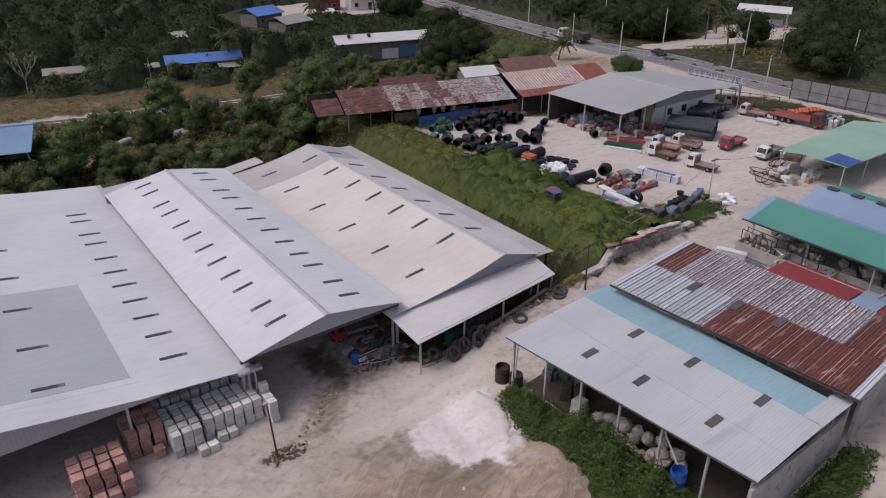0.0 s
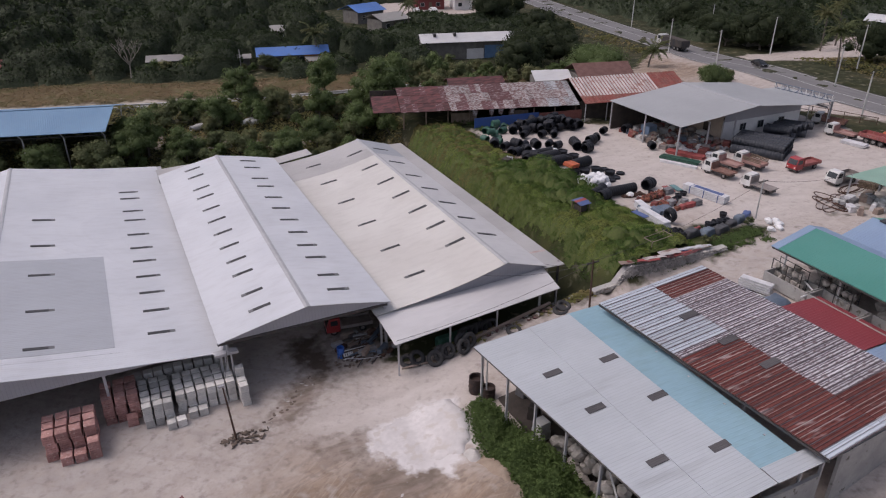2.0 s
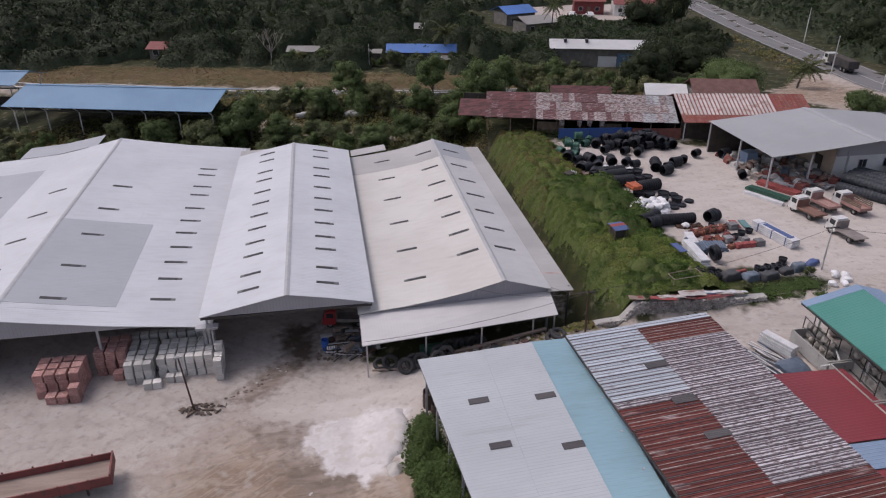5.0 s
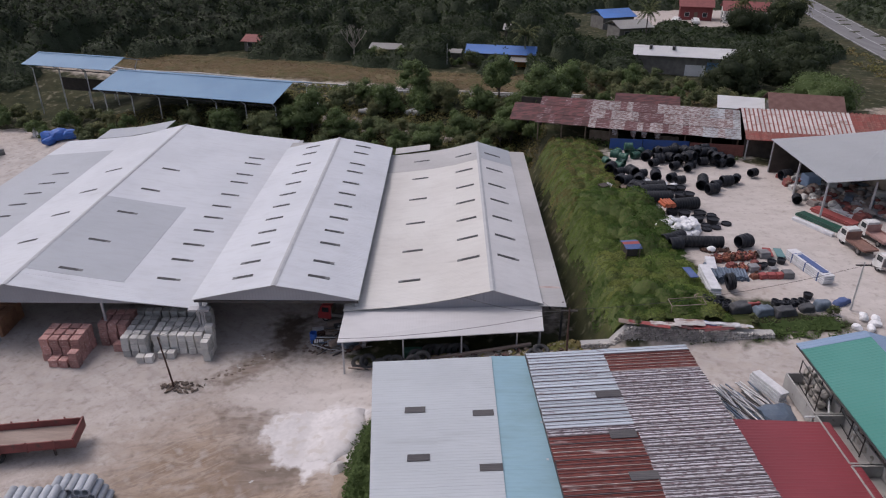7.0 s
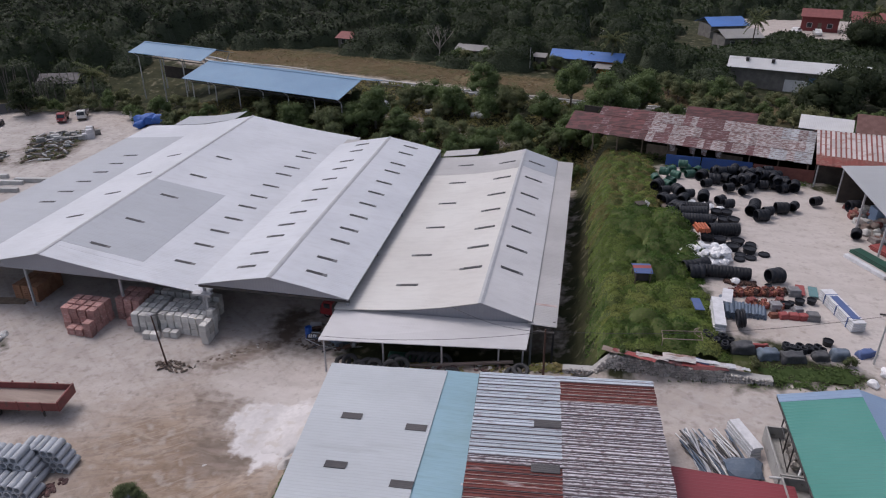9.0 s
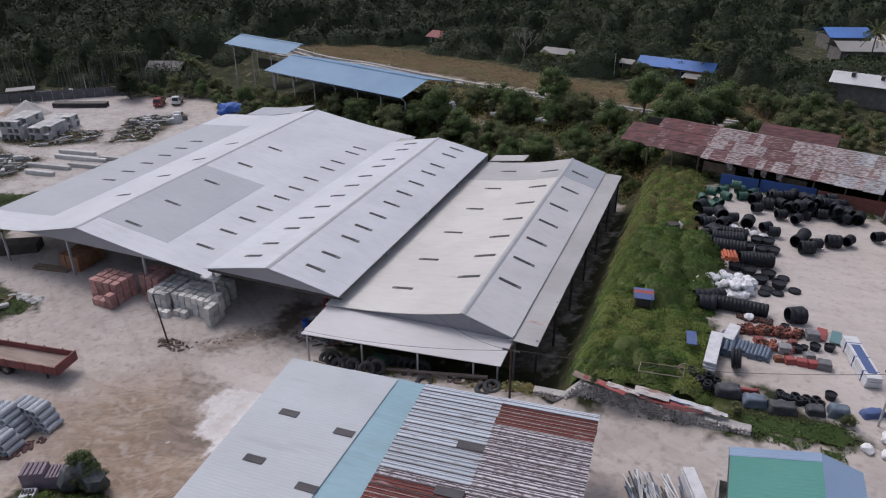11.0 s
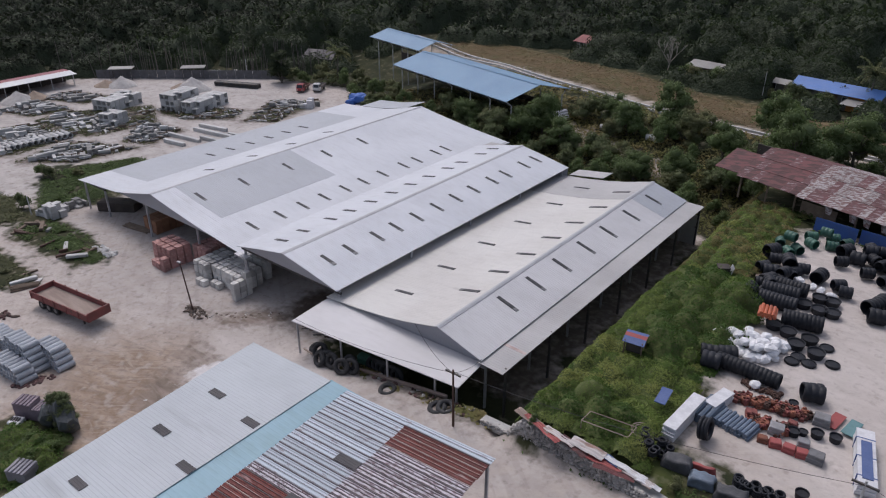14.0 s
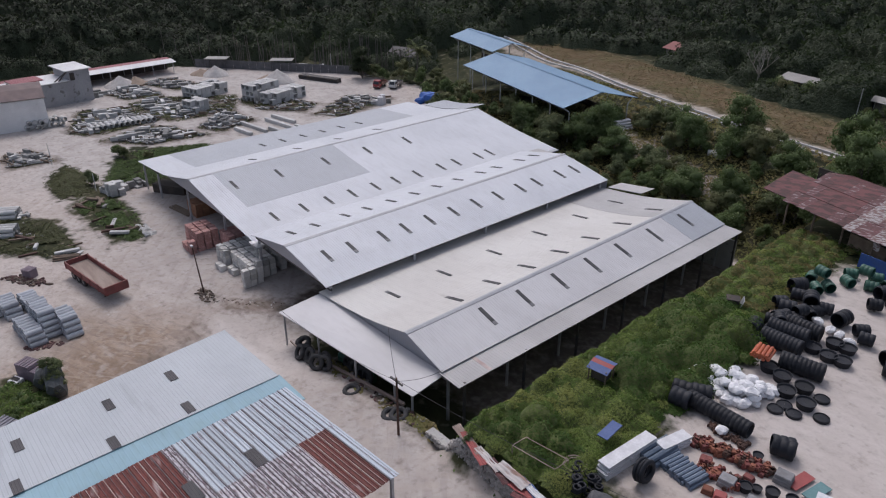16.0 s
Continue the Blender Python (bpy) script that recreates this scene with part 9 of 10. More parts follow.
def stone_wall():
    w = thing("stone_wall", Matrix(), "rough grey rubble retaining wall beside the lane", "wall", kind="structure")
    a, b = Vector((43.6, 36.75)), Vector((57.4, 35.55))
    n = 26
    vs, fs = [], []
    for i in range(n + 1):
        p = a.lerp(b, i / n)
        low = gnd(p.x, p.y - 0.9) - 0.2
        top = max(low + 0.5, 5.0 * sst(43.6, 47.2, p.x) - 0.12)
        vs += [(p.x, p.y + 0.02, low), (p.x, p.y + 0.12, top), (p.x, p.y + 0.7, top), (p.x, p.y + 0.7, low)]
    for i in range(n):
        o = 4 * i
        fs += [(o, o + 4, o + 5, o + 1), (o + 1, o + 5, o + 6, o + 2), (o + 2, o + 6, o + 7, o + 3)]
    part("core", Geo().add(vs, fs), M_BLOCK, w, "dark mortar core")
    r = random.Random(8)
    kinds = [stone_mesh(i) for i in range(5)]
    rest = Geo()
    for i in range(72):
        p = a.lerp(b, (i + 0.5) / 72)
        low, top = gnd(p.x, p.y - 0.9), max(gnd(p.x, p.y - 0.9) + 0.4, 5.0 * sst(43.6, 47.2, p.x) - 0.05)
        rows = max(1, round((top - low) / 0.2))
        for k in range(rows):
            s = r.uniform(0.2, 0.33)
            m = pose(p.x + r.uniform(-0.07, 0.07), p.y + 0.02 + 0.08 * k / rows, low + (k + 0.45) * (top - low) / rows, r.uniform(0, 360), r.uniform(0, 40), r.uniform(0, 360)) @ Matrix.Diagonal((s * r.uniform(0.9, 1.3), s, s, 1))
            me = r.choice(kinds)
            if 20 <= i < 50:
                ob = part("stone", me, None, w)
                ob.matrix_local = m
            else:
                rest.add([m @ v.co for v in me.vertices], [tuple(f.vertices) for f in me.polygons])
    tagged(part("stones", rest, M_STONE, w), kind="stuff")


stone_wall()


def sheets_on_wall():
    rows = ((45.6, 36.9, -8, 3.0, 0.6, M_SHEET_ORANGE), (47.6, 36.75, -12, 2.8, 0.55, M_DECK), (48.4, 36.5, -20, 3.0, 0.5, M_RED_BOARD), (49.6, 36.5, -10, 2.2, 0.5, M_SHEET_PALE), (50.6, 36.35, -14, 2.0, 0.6, M_RUST_RED),
            (51.4, 36.6, -2, 2.2, 0.7, M_SHEET_PALE), (52.4, 36.4, 4, 2.6, 0.6, M_RED_BOARD), (52.6, 36.75, -10, 1.6, 0.5, M_BLUE_BOARD), (53.8, 36.6, -6, 2.6, 0.45, M_WHITE_PVC), (54.5, 36.4, -12, 2.2, 0.5, M_SHEET_PALE), (53.4, 35.9, 8, 2.4, 0.35, M_RUST_RED), (55.3, 36.3, 2, 1.4, 0.4, M_WHITE_PVC))
    for i, (x, y, rz, long, wide, m) in enumerate(rows):
        z = max(gnd(x, y + 0.5), 5.0 * sst(43.6, 47.2, x) - 0.1)
        g = Geo()
        n = 8
        vs = [(u * long / n - long / 2, v, 0.03 * math.sin(u * 1.7 + i) + (0.03 if k % 2 else 0)) for k, v in enumerate(np.linspace(-wide / 2, wide / 2, 7)) for u in range(n + 1)]
        fs = [(r * (n + 1) + c, r * (n + 1) + c + 1, (r + 1) * (n + 1) + c + 1, (r + 1) * (n + 1) + c) for r in range(6) for c in range(n)]
        o = len(vs)
        g.add(vs + [(x_, y_, z_ - 0.015) for x_, y_, z_ in vs], fs + [tuple(o + q for q in reversed(f)) for f in fs])
        single("loose_sheet", g, m, pose(x, y, z + 0.12 + 0.035 * i % 0.2, GR.uniform(-8, 8), GR.uniform(-4, 4), rz), "loose corrugated sheet lying on the stone wall", "sheet", "sheets on the wall")


M_SHEET_ORANGE = rusty("orange_rusty_sheet", (0.42, 0.26, 0.17), (0.38, 0.14, 0.06), (0.24, 0.09, 0.05), 0.45, 1.5)
M_SHEET_PALE = rusty("pale_loose_sheet", (0.52, 0.48, 0.46), (0.34, 0.22, 0.18), (0.24, 0.15, 0.12), 0.56, 1.5)
sheets_on_wall()

# ---- by the canopy and in the shade ----
TYRE = mesh_of("tyre", Geo().ring((0, 0, 0), (0, 0, 1), 0.51, 0.18, 20, 8), surface("dusty_tyre_rubber", (0.06, 0.06, 0.062), (0.035, 0.035, 0.037), scale=3, rough=0.95, bump=0.4), 60)
for x, y, tilt, rz in ((27.2, 37.4, 40, 10), (28.3, 36.4, 60, -12), (28.9, 36.7, 64, 15), (29.5, 36.6, 68, -6), (30.8, 36.4, 64, 20), (31.0, 37.1, 70, 0), (31.5, 36.8, 74, 8), (26.5, 37.7, 16, 0), (35.5, 36.5, 6, 0), (40.1, 36.6, 8, 0), (40.6, 36.9, 14, 20)):
    up = 0.51 * math.sin(radians(tilt)) + (0.15 if x < 34 else -0.02)
    single("tyre", TYRE, None, pose(x, y, gnd(x, y) + up, tilt, 0, rz), "large worn tyre before the canopy", "tyre", "old tyres")
for i in range(6):
    single("tyre", TYRE, None, pose(32.0 + 0.5 * i, 38.6, gnd(32 + 0.5 * i, 38.6) + 0.6, 80, 0, GR.uniform(-20, 20)), "worn tyre in the canopy's shade", "tyre", "old tyres")
single("net_roll", Geo().box(-2.2, -0.4, 0, 2.2, 0.4, 0.9, None, 0.2), M_GREEN_NET, on(32.0, 39.3, 3), "green netting bundle under the canopy", "net")
single("timber_baulk", Geo().box(-4.6, -0.12, 0, 4.6, 0.12, 0.2, None, 0.03), M_DECK, pose(35.4, 37.6, 1.62, 0, -8.0, 4), "long pale beam lying before the canopy", "beam")
for i in range(5):
    rods("pipe_bundle", 23.6 + 0.5 * i, 41.2 + 0.35 * i, 20 + 6 * i, 2.6, 3, 0.06, GR.choice((M_STEEL, M_RUST_IRON, M_BLUE_PIPE)), "scrap pipes in a heap by the warehouse", "pipes", 1, "scrap pipes", 0.1 * i, 0.1)
tip = Matrix.Rotation(radians(48), 4, "X")
name_board = thing("sign_board", pose(23.25, 40.75, gnd(23.25, 40.75) + 0.03, 0, 0, 1), "dark sign board with white lettering leaning on scrap", "sign")
part("board", Geo().box(-1.05, -0.02, 0.0, 1.05, 0.02, 0.78, tip.inverted(), 0.005), M_DARK_IN, name_board)
for a, b, c, d in ((-1.05, 0.0, 1.05, 0.12), (-1.05, 0.72, 1.05, 0.78)):
    part("border", Geo().box(a, -0.026, b, c, -0.021, d, tip.inverted()), M_WHITE_STEEL, name_board)
for i, wide in enumerate((0.13, 0.12, 0.15, 0.13, 0.05, 0.14, 0.12, 0.1, 0.14, 0.13)):
    a = -0.93 + i * 0.185
    part("letter_bar", Geo().box(a, -0.026, 0.26, a + wide, -0.021, 0.58, tip.inverted()), M_WHITE_STEEL, name_board)


def barrel(x, y, r, h, material, label, rz=0):
    single("drum", Geo().turned((0, 0, 0), (0, 0, h), [(0, 0.02), (0, r), (0.32, r), (0.34, r * 1.05), (0.36, r), (0.64, r), (0.66, r * 1.05), (0.68, r), (1, r), (1, r * 0.92), (0.7, r * 0.9), (0.68, 0.02)], 18), material, on(x, y, rz), label, "drum", smooth=40)


M_RUST_DARK = surface("dark_rusty_iron", (0.06, 0.038, 0.032), (0.035, 0.027, 0.025), scale=3, rough=0.9, bump=0.4)
barrel(22.2, 41.4, 0.3, 0.95, M_BLUE_DRUM, "blue plastic drum beside scrap")
barrel(29.5, 31.9, 0.55, 1.3, M_RUST_DARK, "large rusty open iron tank by the shed corner")
barrel(29.9, 30.8, 0.5, 1.0, M_RUST_DARK, "rusty open iron drum by the shed")
barrel(30.6, 17.0, 0.5, 1.8, M_BLUE_DRUM, "tall blue water butt under a white pipe")
single("rain_pipe", Geo().cyl((30.7, 18.4, 4.4), (30.6, 17.2, 3.0), 0.06, 8).cyl((30.7, 18.4, 4.4), (30.5, 18.4, 5.6), 0.06, 8), M_WHITE_STEEL, Matrix(), "white rain pipe into the blue butt", "pipe")
single("rain_pipe", Geo().cyl((29.4, 30.2, 5.6), (29.6, 30.6, 3.2), 0.06, 8).cyl((29.6, 30.6, 3.2), (29.7, 30.7, 1.0), 0.06, 8), M_WHITE_STEEL, Matrix(), "white bent rain pipe at the shed corner", "pipe")
SACKS = [sack_mesh(30 + i, 1.0, 0.8, 0.9, surface("grubby_sack", (0.45, 0.42, 0.38), (0.33, 0.30, 0.27), scale=3, rough=0.9, bump=0.5)) for i in range(3)]
for i in range(26):
    y = 17.8 + (i % 9) * 0.75
    single("sack", GR.choice(SACKS), None, on(30.9 + GR.uniform(0, 1.0), y + GR.uniform(-0.2, 0.2), GR.uniform(0, 360), 0.55 * (i // 9)), "grubby sack stacked under the near shed", "sack", "sacks under the shed")
crate(30.9, 25.4, 5, 0.9, 0.9, 1.5, M_CONCRETE, "pale block of wrapped goods under the shed", "goods_pack", "goods")
for i in range(8):
    crate(31.6 + GR.uniform(0, 2.5), 26.4 + GR.uniform(0, 3.4), GR.uniform(0, 90), 1.0, 0.8, GR.uniform(0.5, 1.2), GR.choice((M_GREY_STOCK, M_GREEN_NET, M_DARK_IN)), "dark crate in the near shed's shade", "crate", "crate", "crates in the shed")
# rubble round the lamp pole, and strewn across the yard
RUBBLE = [stone_mesh(60 + i, M_RUBBLE) for i in range(3)]
PALE_RUBBLE = [stone_mesh(70 + i) for i in range(3)]
for i in range(60):
    a, d = GR.uniform(0, 2 * math.pi), GR.uniform(0, 1) ** 0.6
    single("rubble", GR.choice(RUBBLE), None, on(13.1 + 1.5 * d * math.cos(a), 35.1 + 0.7 * d * math.sin(a), GR.uniform(0, 360), 0.08) @ Matrix.Diagonal((GR.uniform(0.2, 0.7), GR.uniform(0.1, 0.25), 0.2, 1)), "broken stone piled round the lamp pole", "rubble", "rubble round the pole")
for i in range(40):
    t = i / 40
    x, y = 14.5 + 5.0 * t + GR.uniform(-0.3, 0.3), 35.6 + 4.4 * t + GR.uniform(-0.35, 0.35)
    single("rubble", GR.choice(RUBBLE + RUBBLE + PALE_RUBBLE), None, on(x + GR.uniform(-0.35, 0.35), y + GR.uniform(-0.35, 0.35), GR.uniform(0, 360), 0.0) @ Matrix.Diagonal((GR.uniform(0.1, 0.45), GR.uniform(0.1, 0.3), GR.uniform(0.06, 0.2), 1)), "broken stone strewn across the yard", "rubble", "rubble in the yard")


def heap(name, x, y, rx, ry, h, material, label, category="heap", seed=1):
    """A tipped heap with gullied flanks."""
    n, m = 28, 10
    vs, fs = [(0, 0, h)], []
    for j in range(1, m + 1):
        t = j / m
        for i in range(n):
            a = 2 * math.pi * i / n
            k = 1 + 0.2 * noise.noise((math.cos(a) * 1.5 + seed, math.sin(a) * 1.5, t * 2)) + 0.06 * noise.noise((math.cos(a) * 6, math.sin(a) * 6 + seed, t * 5))
            vs.append((rx * t * k * math.cos(a), ry * t * k * math.sin(a), h * (1 - t) ** 1.15 - (0.25 if j == m else 0)))
    fs += [(0, 1 + i, 1 + (i + 1) % n) for i in range(n)]
    for j in range(m - 1):
        fs += [(1 + j * n + i, 1 + (j + 1) * n + i, 1 + (j + 1) * n + (i + 1) % n, 1 + j * n + (i + 1) % n) for i in range(n)]
    single(name, Geo().add(vs, fs), material, on(x, y, 0, -0.03), label, category, smooth=80)


M_GRAVEL = surface("pale_gravel", (0.50, 0.48, 0.46), (0.42, 0.39, 0.37), scale=2, fine=14, rough=0.95, bump=0.7)
M_SAND = surface("brown_sand", (0.34, 0.27, 0.21), (0.28, 0.21, 0.16), scale=2, fine=14, rough=0.95, bump=0.6)
heap("stone_dust_mound", -77.4, 57.6, 3.5, 3.4, 2.1, M_GRAVEL, "tall heap of pale gravel in the casting yard", seed=1)
heap("sand_mound", -77.2, 60.6, 2.8, 2.6, 1.6, M_SAND, "heap of brown sand beside the gravel", seed=2)
heap("stone_dust_mound", -74.2, 76.2, 3.2, 3.0, 2.0, M_GRAVEL, "heap of pale gravel in the casting yard", seed=3)
heap("sand_mound", -76.8, 74.2, 2.6, 2.4, 1.2, M_SAND, "low heap of brown sand", seed=4)
heap("stone_dust_mound", -60.8, 83.6, 4.2, 3.8, 2.5, M_GRAVEL, "wide heap of pale gravel by the fence", seed=5)
heap("sand_mound", -63.5, 82.6, 2.6, 2.2, 1.0, M_SAND, "low heap of brown sand", seed=6)
heap("soil_mound", 27.0, 23.6, 2.0, 2.6, 1.1, M_SAND, "heap of tipped brown soil beside creepers", seed=7)
LR = random.Random(61)
LUMPS = [stone_mesh(120 + i, M_GRAVEL) for i in range(3)]
for i in range(26):
    single("powder_lump", LUMPS[i % 3], None, on(20.6 + LR.uniform(0, 4.6), 25.4 + LR.uniform(0, 1.7) + 0.25 * i / 26, LR.uniform(0, 360), -0.02) @ Matrix.Diagonal((LR.uniform(0.2, 0.6), LR.uniform(0.15, 0.4), LR.uniform(0.06, 0.16), 1)), "flat pale lump of powder on brown soil", "lump", "powder lumps")
heap("powder_mound", 26.4, 26.3, 0.7, 1.0, 0.6, M_GRAVEL, "small heap of white powder", seed=8)


def powder_bed():
    """The spread heap of white powder: steep where it was tipped last, thinning out on the side where it is driven over."""
    poly = WHITE
    gx, gy = np.arange(19.8, 28.6, 0.16), np.arange(26.0, 33.6, 0.16)
    px, py = np.meshgrid(gx, gy)
    rag = np.array([(0.25 + 0.55 * max(0.0, min(1.0, (24.0 - a) / 2.5))) * noise.noise((a * 1.1, b * 1.1, 5.0)) + 0.07 * noise.noise((a * 3.1, b * 3.1, 2.0)) for a, b in zip(px.ravel(), py.ravel())]).reshape(px.shape)
    d = side(poly, px.ravel(), py.ravel()).reshape(px.shape) + rag
    tall = 0.04 + 0.55 * np.clip((px - 23.8) / 3.2, 0, 1)
    h = tall * (1 - np.exp(-np.clip(d, 0, 9) / 0.45)) + 0.05 * rag * (d > 0.3)
    base = np.array([gnd(a, b) for a, b in zip(px.ravel(), py.ravel())]).reshape(px.shape)
    ids = np.arange(px.size).reshape(px.shape)
    ok = d > -0.1
    keep = ok[:-1, :-1] & ok[1:, :-1] & ok[:-1, 1:] & ok[1:, 1:]
    faces = np.stack([ids[:-1, :-1], ids[:-1, 1:], ids[1:, 1:], ids[1:, :-1]], -1)[keep]
    used = np.unique(faces)
    order = np.full(px.size, -1)
    order[used] = np.arange(len(used))
    pts = np.stack([px, py, base + np.where(d > 0, h + 0.01, -0.12)], -1).reshape(-1, 3)[used]
    single("powder_mound", Geo().add(pts.tolist(), order[faces].tolist()), M_POWDER, Matrix(), "flat spread heap of white powder beside creepers", "heap", smooth=180)


M_POWDER = surface("white_powder", (0.66, 0.63, 0.62), (0.57, 0.54, 0.53), scale=0.5, fine=3, rough=0.95, bump=0.15, dist=0.03, dirt=(0.53, 0.49, 0.46), dirt_at=0.54)
powder_bed()


# ---- the casting yard's stock ----
def culvert_mesh(w, h, d, t, material):
    """A square concrete culvert section, open along local y."""
    g = Geo()
    o = [(-w / 2, 0), (w / 2, 0), (w / 2, h), (-w / 2, h)]
    i = [(-w / 2 + t, t), (w / 2 - t, t), (w / 2 - t, h - t), (-w / 2 + t, h - t)]
    vs = [(x, y, z) for y in (-d / 2, d / 2) for ring in (o, i) for x, z in ring]
    fs = []
    for k in range(4):
        n = (k + 1) % 4
        fs += [(k, n, 4 + n, 4 + k), (8 + n, 8 + k, 12 + k, 12 + n), (k, 8 + k, 8 + n, n), (4 + n, 12 + n, 12 + k, 4 + k)]
    return mesh_of("culvert", g.add(vs, fs), material)


CULV = culvert_mesh(1.05, 1.0, 1.0, 0.14, M_CONCRETE)
M_CONC_DARK = surface("stained_concrete", (0.34, 0.335, 0.32), (0.24, 0.235, 0.225), scale=1.5, fine=6, rough=0.95, rand=0.4)


def culverts(x, y, rz, nx, ny, high, label):
    """A close block of culverts, some columns one short."""
    c, s = math.cos(radians(rz)), math.sin(radians(rz))
    for i in range(nx):
        for j in range(ny):
            top = high - GR.choice((0, 0, 0, 0, 0, 1))
            for k in range(top):
                u, v = i * 1.09 + GR.uniform(-0.04, 0.04), j * 1.06 + GR.uniform(-0.05, 0.05)
                single("culvert", CULV, None, pose(x + c * u - s * v, y + s * u + c * v, gnd(x, y) + k * 1.01, 0, 0, rz + GR.uniform(-2, 2) + GR.choice((0, 0, 0, 0, 90))), label, "culvert", "concrete culverts")


culverts(-60.8, 64.2, 17, 4, 7, 2, "pale concrete box culvert in a block")
culverts(-51.4, 71.8, 15, 3, 6, 3, "pale concrete box culvert stacked high")
culverts(-47.4, 73.4, 15, 3, 8, 2, "pale concrete box culvert in a block")
culverts(-51.4, 60.4, 20, 3, 3, 2, "pale concrete box culvert in a block")


def slab_group(poly, n, long, material, label, group, rz0, high=2):
    """Bars, kerbs and slabs laid out in loose rows over a patch."""
    for x, y in spread(poly, long * 0.4, GR, n * 10)[:int(n * 1.6)]:
        rz = rz0 + GR.choice((0, 0, 0, 90)) + GR.uniform(-6, 6)
        l, w, h = long * GR.uniform(0.7, 1.2), GR.uniform(0.3, 0.8), GR.uniform(0.25, 0.5)
        for k in range(GR.randint(1, high)):
            single("concrete_kerb", Geo().box(-l / 2, -w / 2, 0, l / 2, w / 2, h - 0.02, None, 0.04), GR.choice((material, M_CONC_DARK)), on(x, y, rz + GR.uniform(-3, 3), k * h), label, "concrete", group)


for poly, n, long, rz in (([(-51, 41.5), (-48, 43.5), (-50, 52), (-59, 52.3), (-62, 46)], 34, 1.9, 80), ([(-43, 44), (-38, 49), (-37, 56), (-46, 52)], 24, 1.9, 70), ([(-61, 55), (-48, 56.5), (-48, 63), (-62, 59)], 30, 1.8, 75), ([(-73, 53.5), (-66.5, 55.5), (-66, 60), (-73.5, 59)], 20, 1.9, 75), ([(-75, 62), (-68, 65.5), (-68.5, 69), (-76, 66)], 14, 2.0, 70), ([(-40, 58.5), (-37, 60.3), (-40, 65.5), (-46.5, 64.8)], 26, 1.1, 40), ([(-44.5, 30.5), (-40, 30.5), (-39.6, 34.6), (-44.5, 33.1)], 18, 1.1, 20), ([(-21.6, 36.2), (-19.6, 37), (-19.4, 41.5), (-21.5, 40.5)], 14, 1.1, 10), ([(-40, 84), (-34, 87), (-32, 91), (-38, 89)], 16, 1.2, 30), ([(-70, 91), (-58, 99), (-60, 100.5), (-71, 93)], 14, 2.0, 40), ([(-75, 46), (-70, 51), (-72, 54), (-78, 50)], 12, 1.8, 80)):
    slab_group(poly, n, long, M_CONCRETE, "concrete kerb or slab laid out on the ground", "casting yard concrete", rz, 2)
def yard_litter():
    """Broken kerbs, laths and offcuts strewn over the weedy islands of the casting yard."""
    r = random.Random(77)
    for number, (material, label) in enumerate(((M_CONC_DARK, "stained concrete offcuts strewn over weeds"), (M_TIMBER, "brown laths and shutter boards strewn over weeds"), (M_CONCRETE, "pale broken kerbs strewn over weeds"))):
        g = Geo()
        for isle in ISLES:
            cx, cy = sum(p[0] for p in isle) / len(isle), sum(p[1] for p in isle) / len(isle)
            for x, y in spread([(cx + 1.05 * (a - cx), cy + 1.05 * (b - cy)) for a, b in isle], 0.5, r, 120)[:34]:
                l, w, h = r.uniform(0.3, 1.9 if number != 1 else 2.6), r.uniform(0.08, 0.3 if number != 1 else 0.16), r.uniform(0.08, 0.34)
                g.box(-l / 2, -w / 2, 0, l / 2, w / 2, h, on(x, y, r.choice((76, 76, 160, 20)) + r.uniform(-14, 14), r.uniform(0, 0.2)))
        single("offcuts", g, material, Matrix(), label, "offcuts", kind="stuff")


yard_litter()
rods("pipe_bundle", -55.8, 90.4, 23, 9.6, 5, 0.16, M_DARK_STEEL, "long dark pipes stacked before the fence", "pipes", 3)
for x, y, rz, l in ((-34.5, 64.6, 8, 7.0), (-33.0, 68.8, 8, 8.5), (-35.5, 70.6, 10, 6.0), (-30.0, 66.6, 8, 5.0), (-33.5, 62.2, 8, 4.5), (-27.5, 70.5, 10, 6.0)):
    single("concrete_beam", Geo().box(-l / 2, -0.3, 0, l / 2, 0.3, 0.55, None, 0.04), M_CONCRETE, on(x, y, rz), "long pale concrete beam on the ground", "beam", "concrete beams")
SHORT = tube_mesh("short_pipe", 0.42, 0.33, 1.2, M_CONCRETE, 14)
for i in range(24):
    single("concrete_pipe", SHORT, None, pose(-49.8 + (i % 12) * 0.05 - (i // 12) * 1.3, 44.0 + (i % 12) * 0.86, -0.55, 0, 0, 4), "short pale concrete ring in a row", "pipe", "concrete rings")
for i in range(14):
    single("concrete_pipe", SHORT, None, pose(-57.0 + GR.uniform(-0.8, 0.8), 36.0 + i * 0.42, -0.55 + 0.7 * (i % 2), 0, 0, GR.uniform(-10, 10)), "concrete ring leaning by the white hall", "pipe", "concrete rings")
for x, y in ((20.0, 99.4), (20.8, 99.8), (27.2, 99.2), (27.9, 99.6), (28.4, 99.0)):
    single("concrete_pipe", SHORT, None, on(x, y, 20, 0.42), "white concrete ring in the scrub", "pipe", "rings in the scrub")
pipe_stack(12.4, 99.6, 75, 4, 0.2, 2.6, tube_mesh("white_pipe", 0.2, 0.16, 2.6, M_WHITE_PVC, 12), "white pipe in a stack beside the blue shed", "white pipes", 5)
TARP = surface("bright_blue_tarpaulin", (0.03, 0.13, 0.45), (0.04, 0.10, 0.36), scale=2, rough=0.6, bump=0.5)
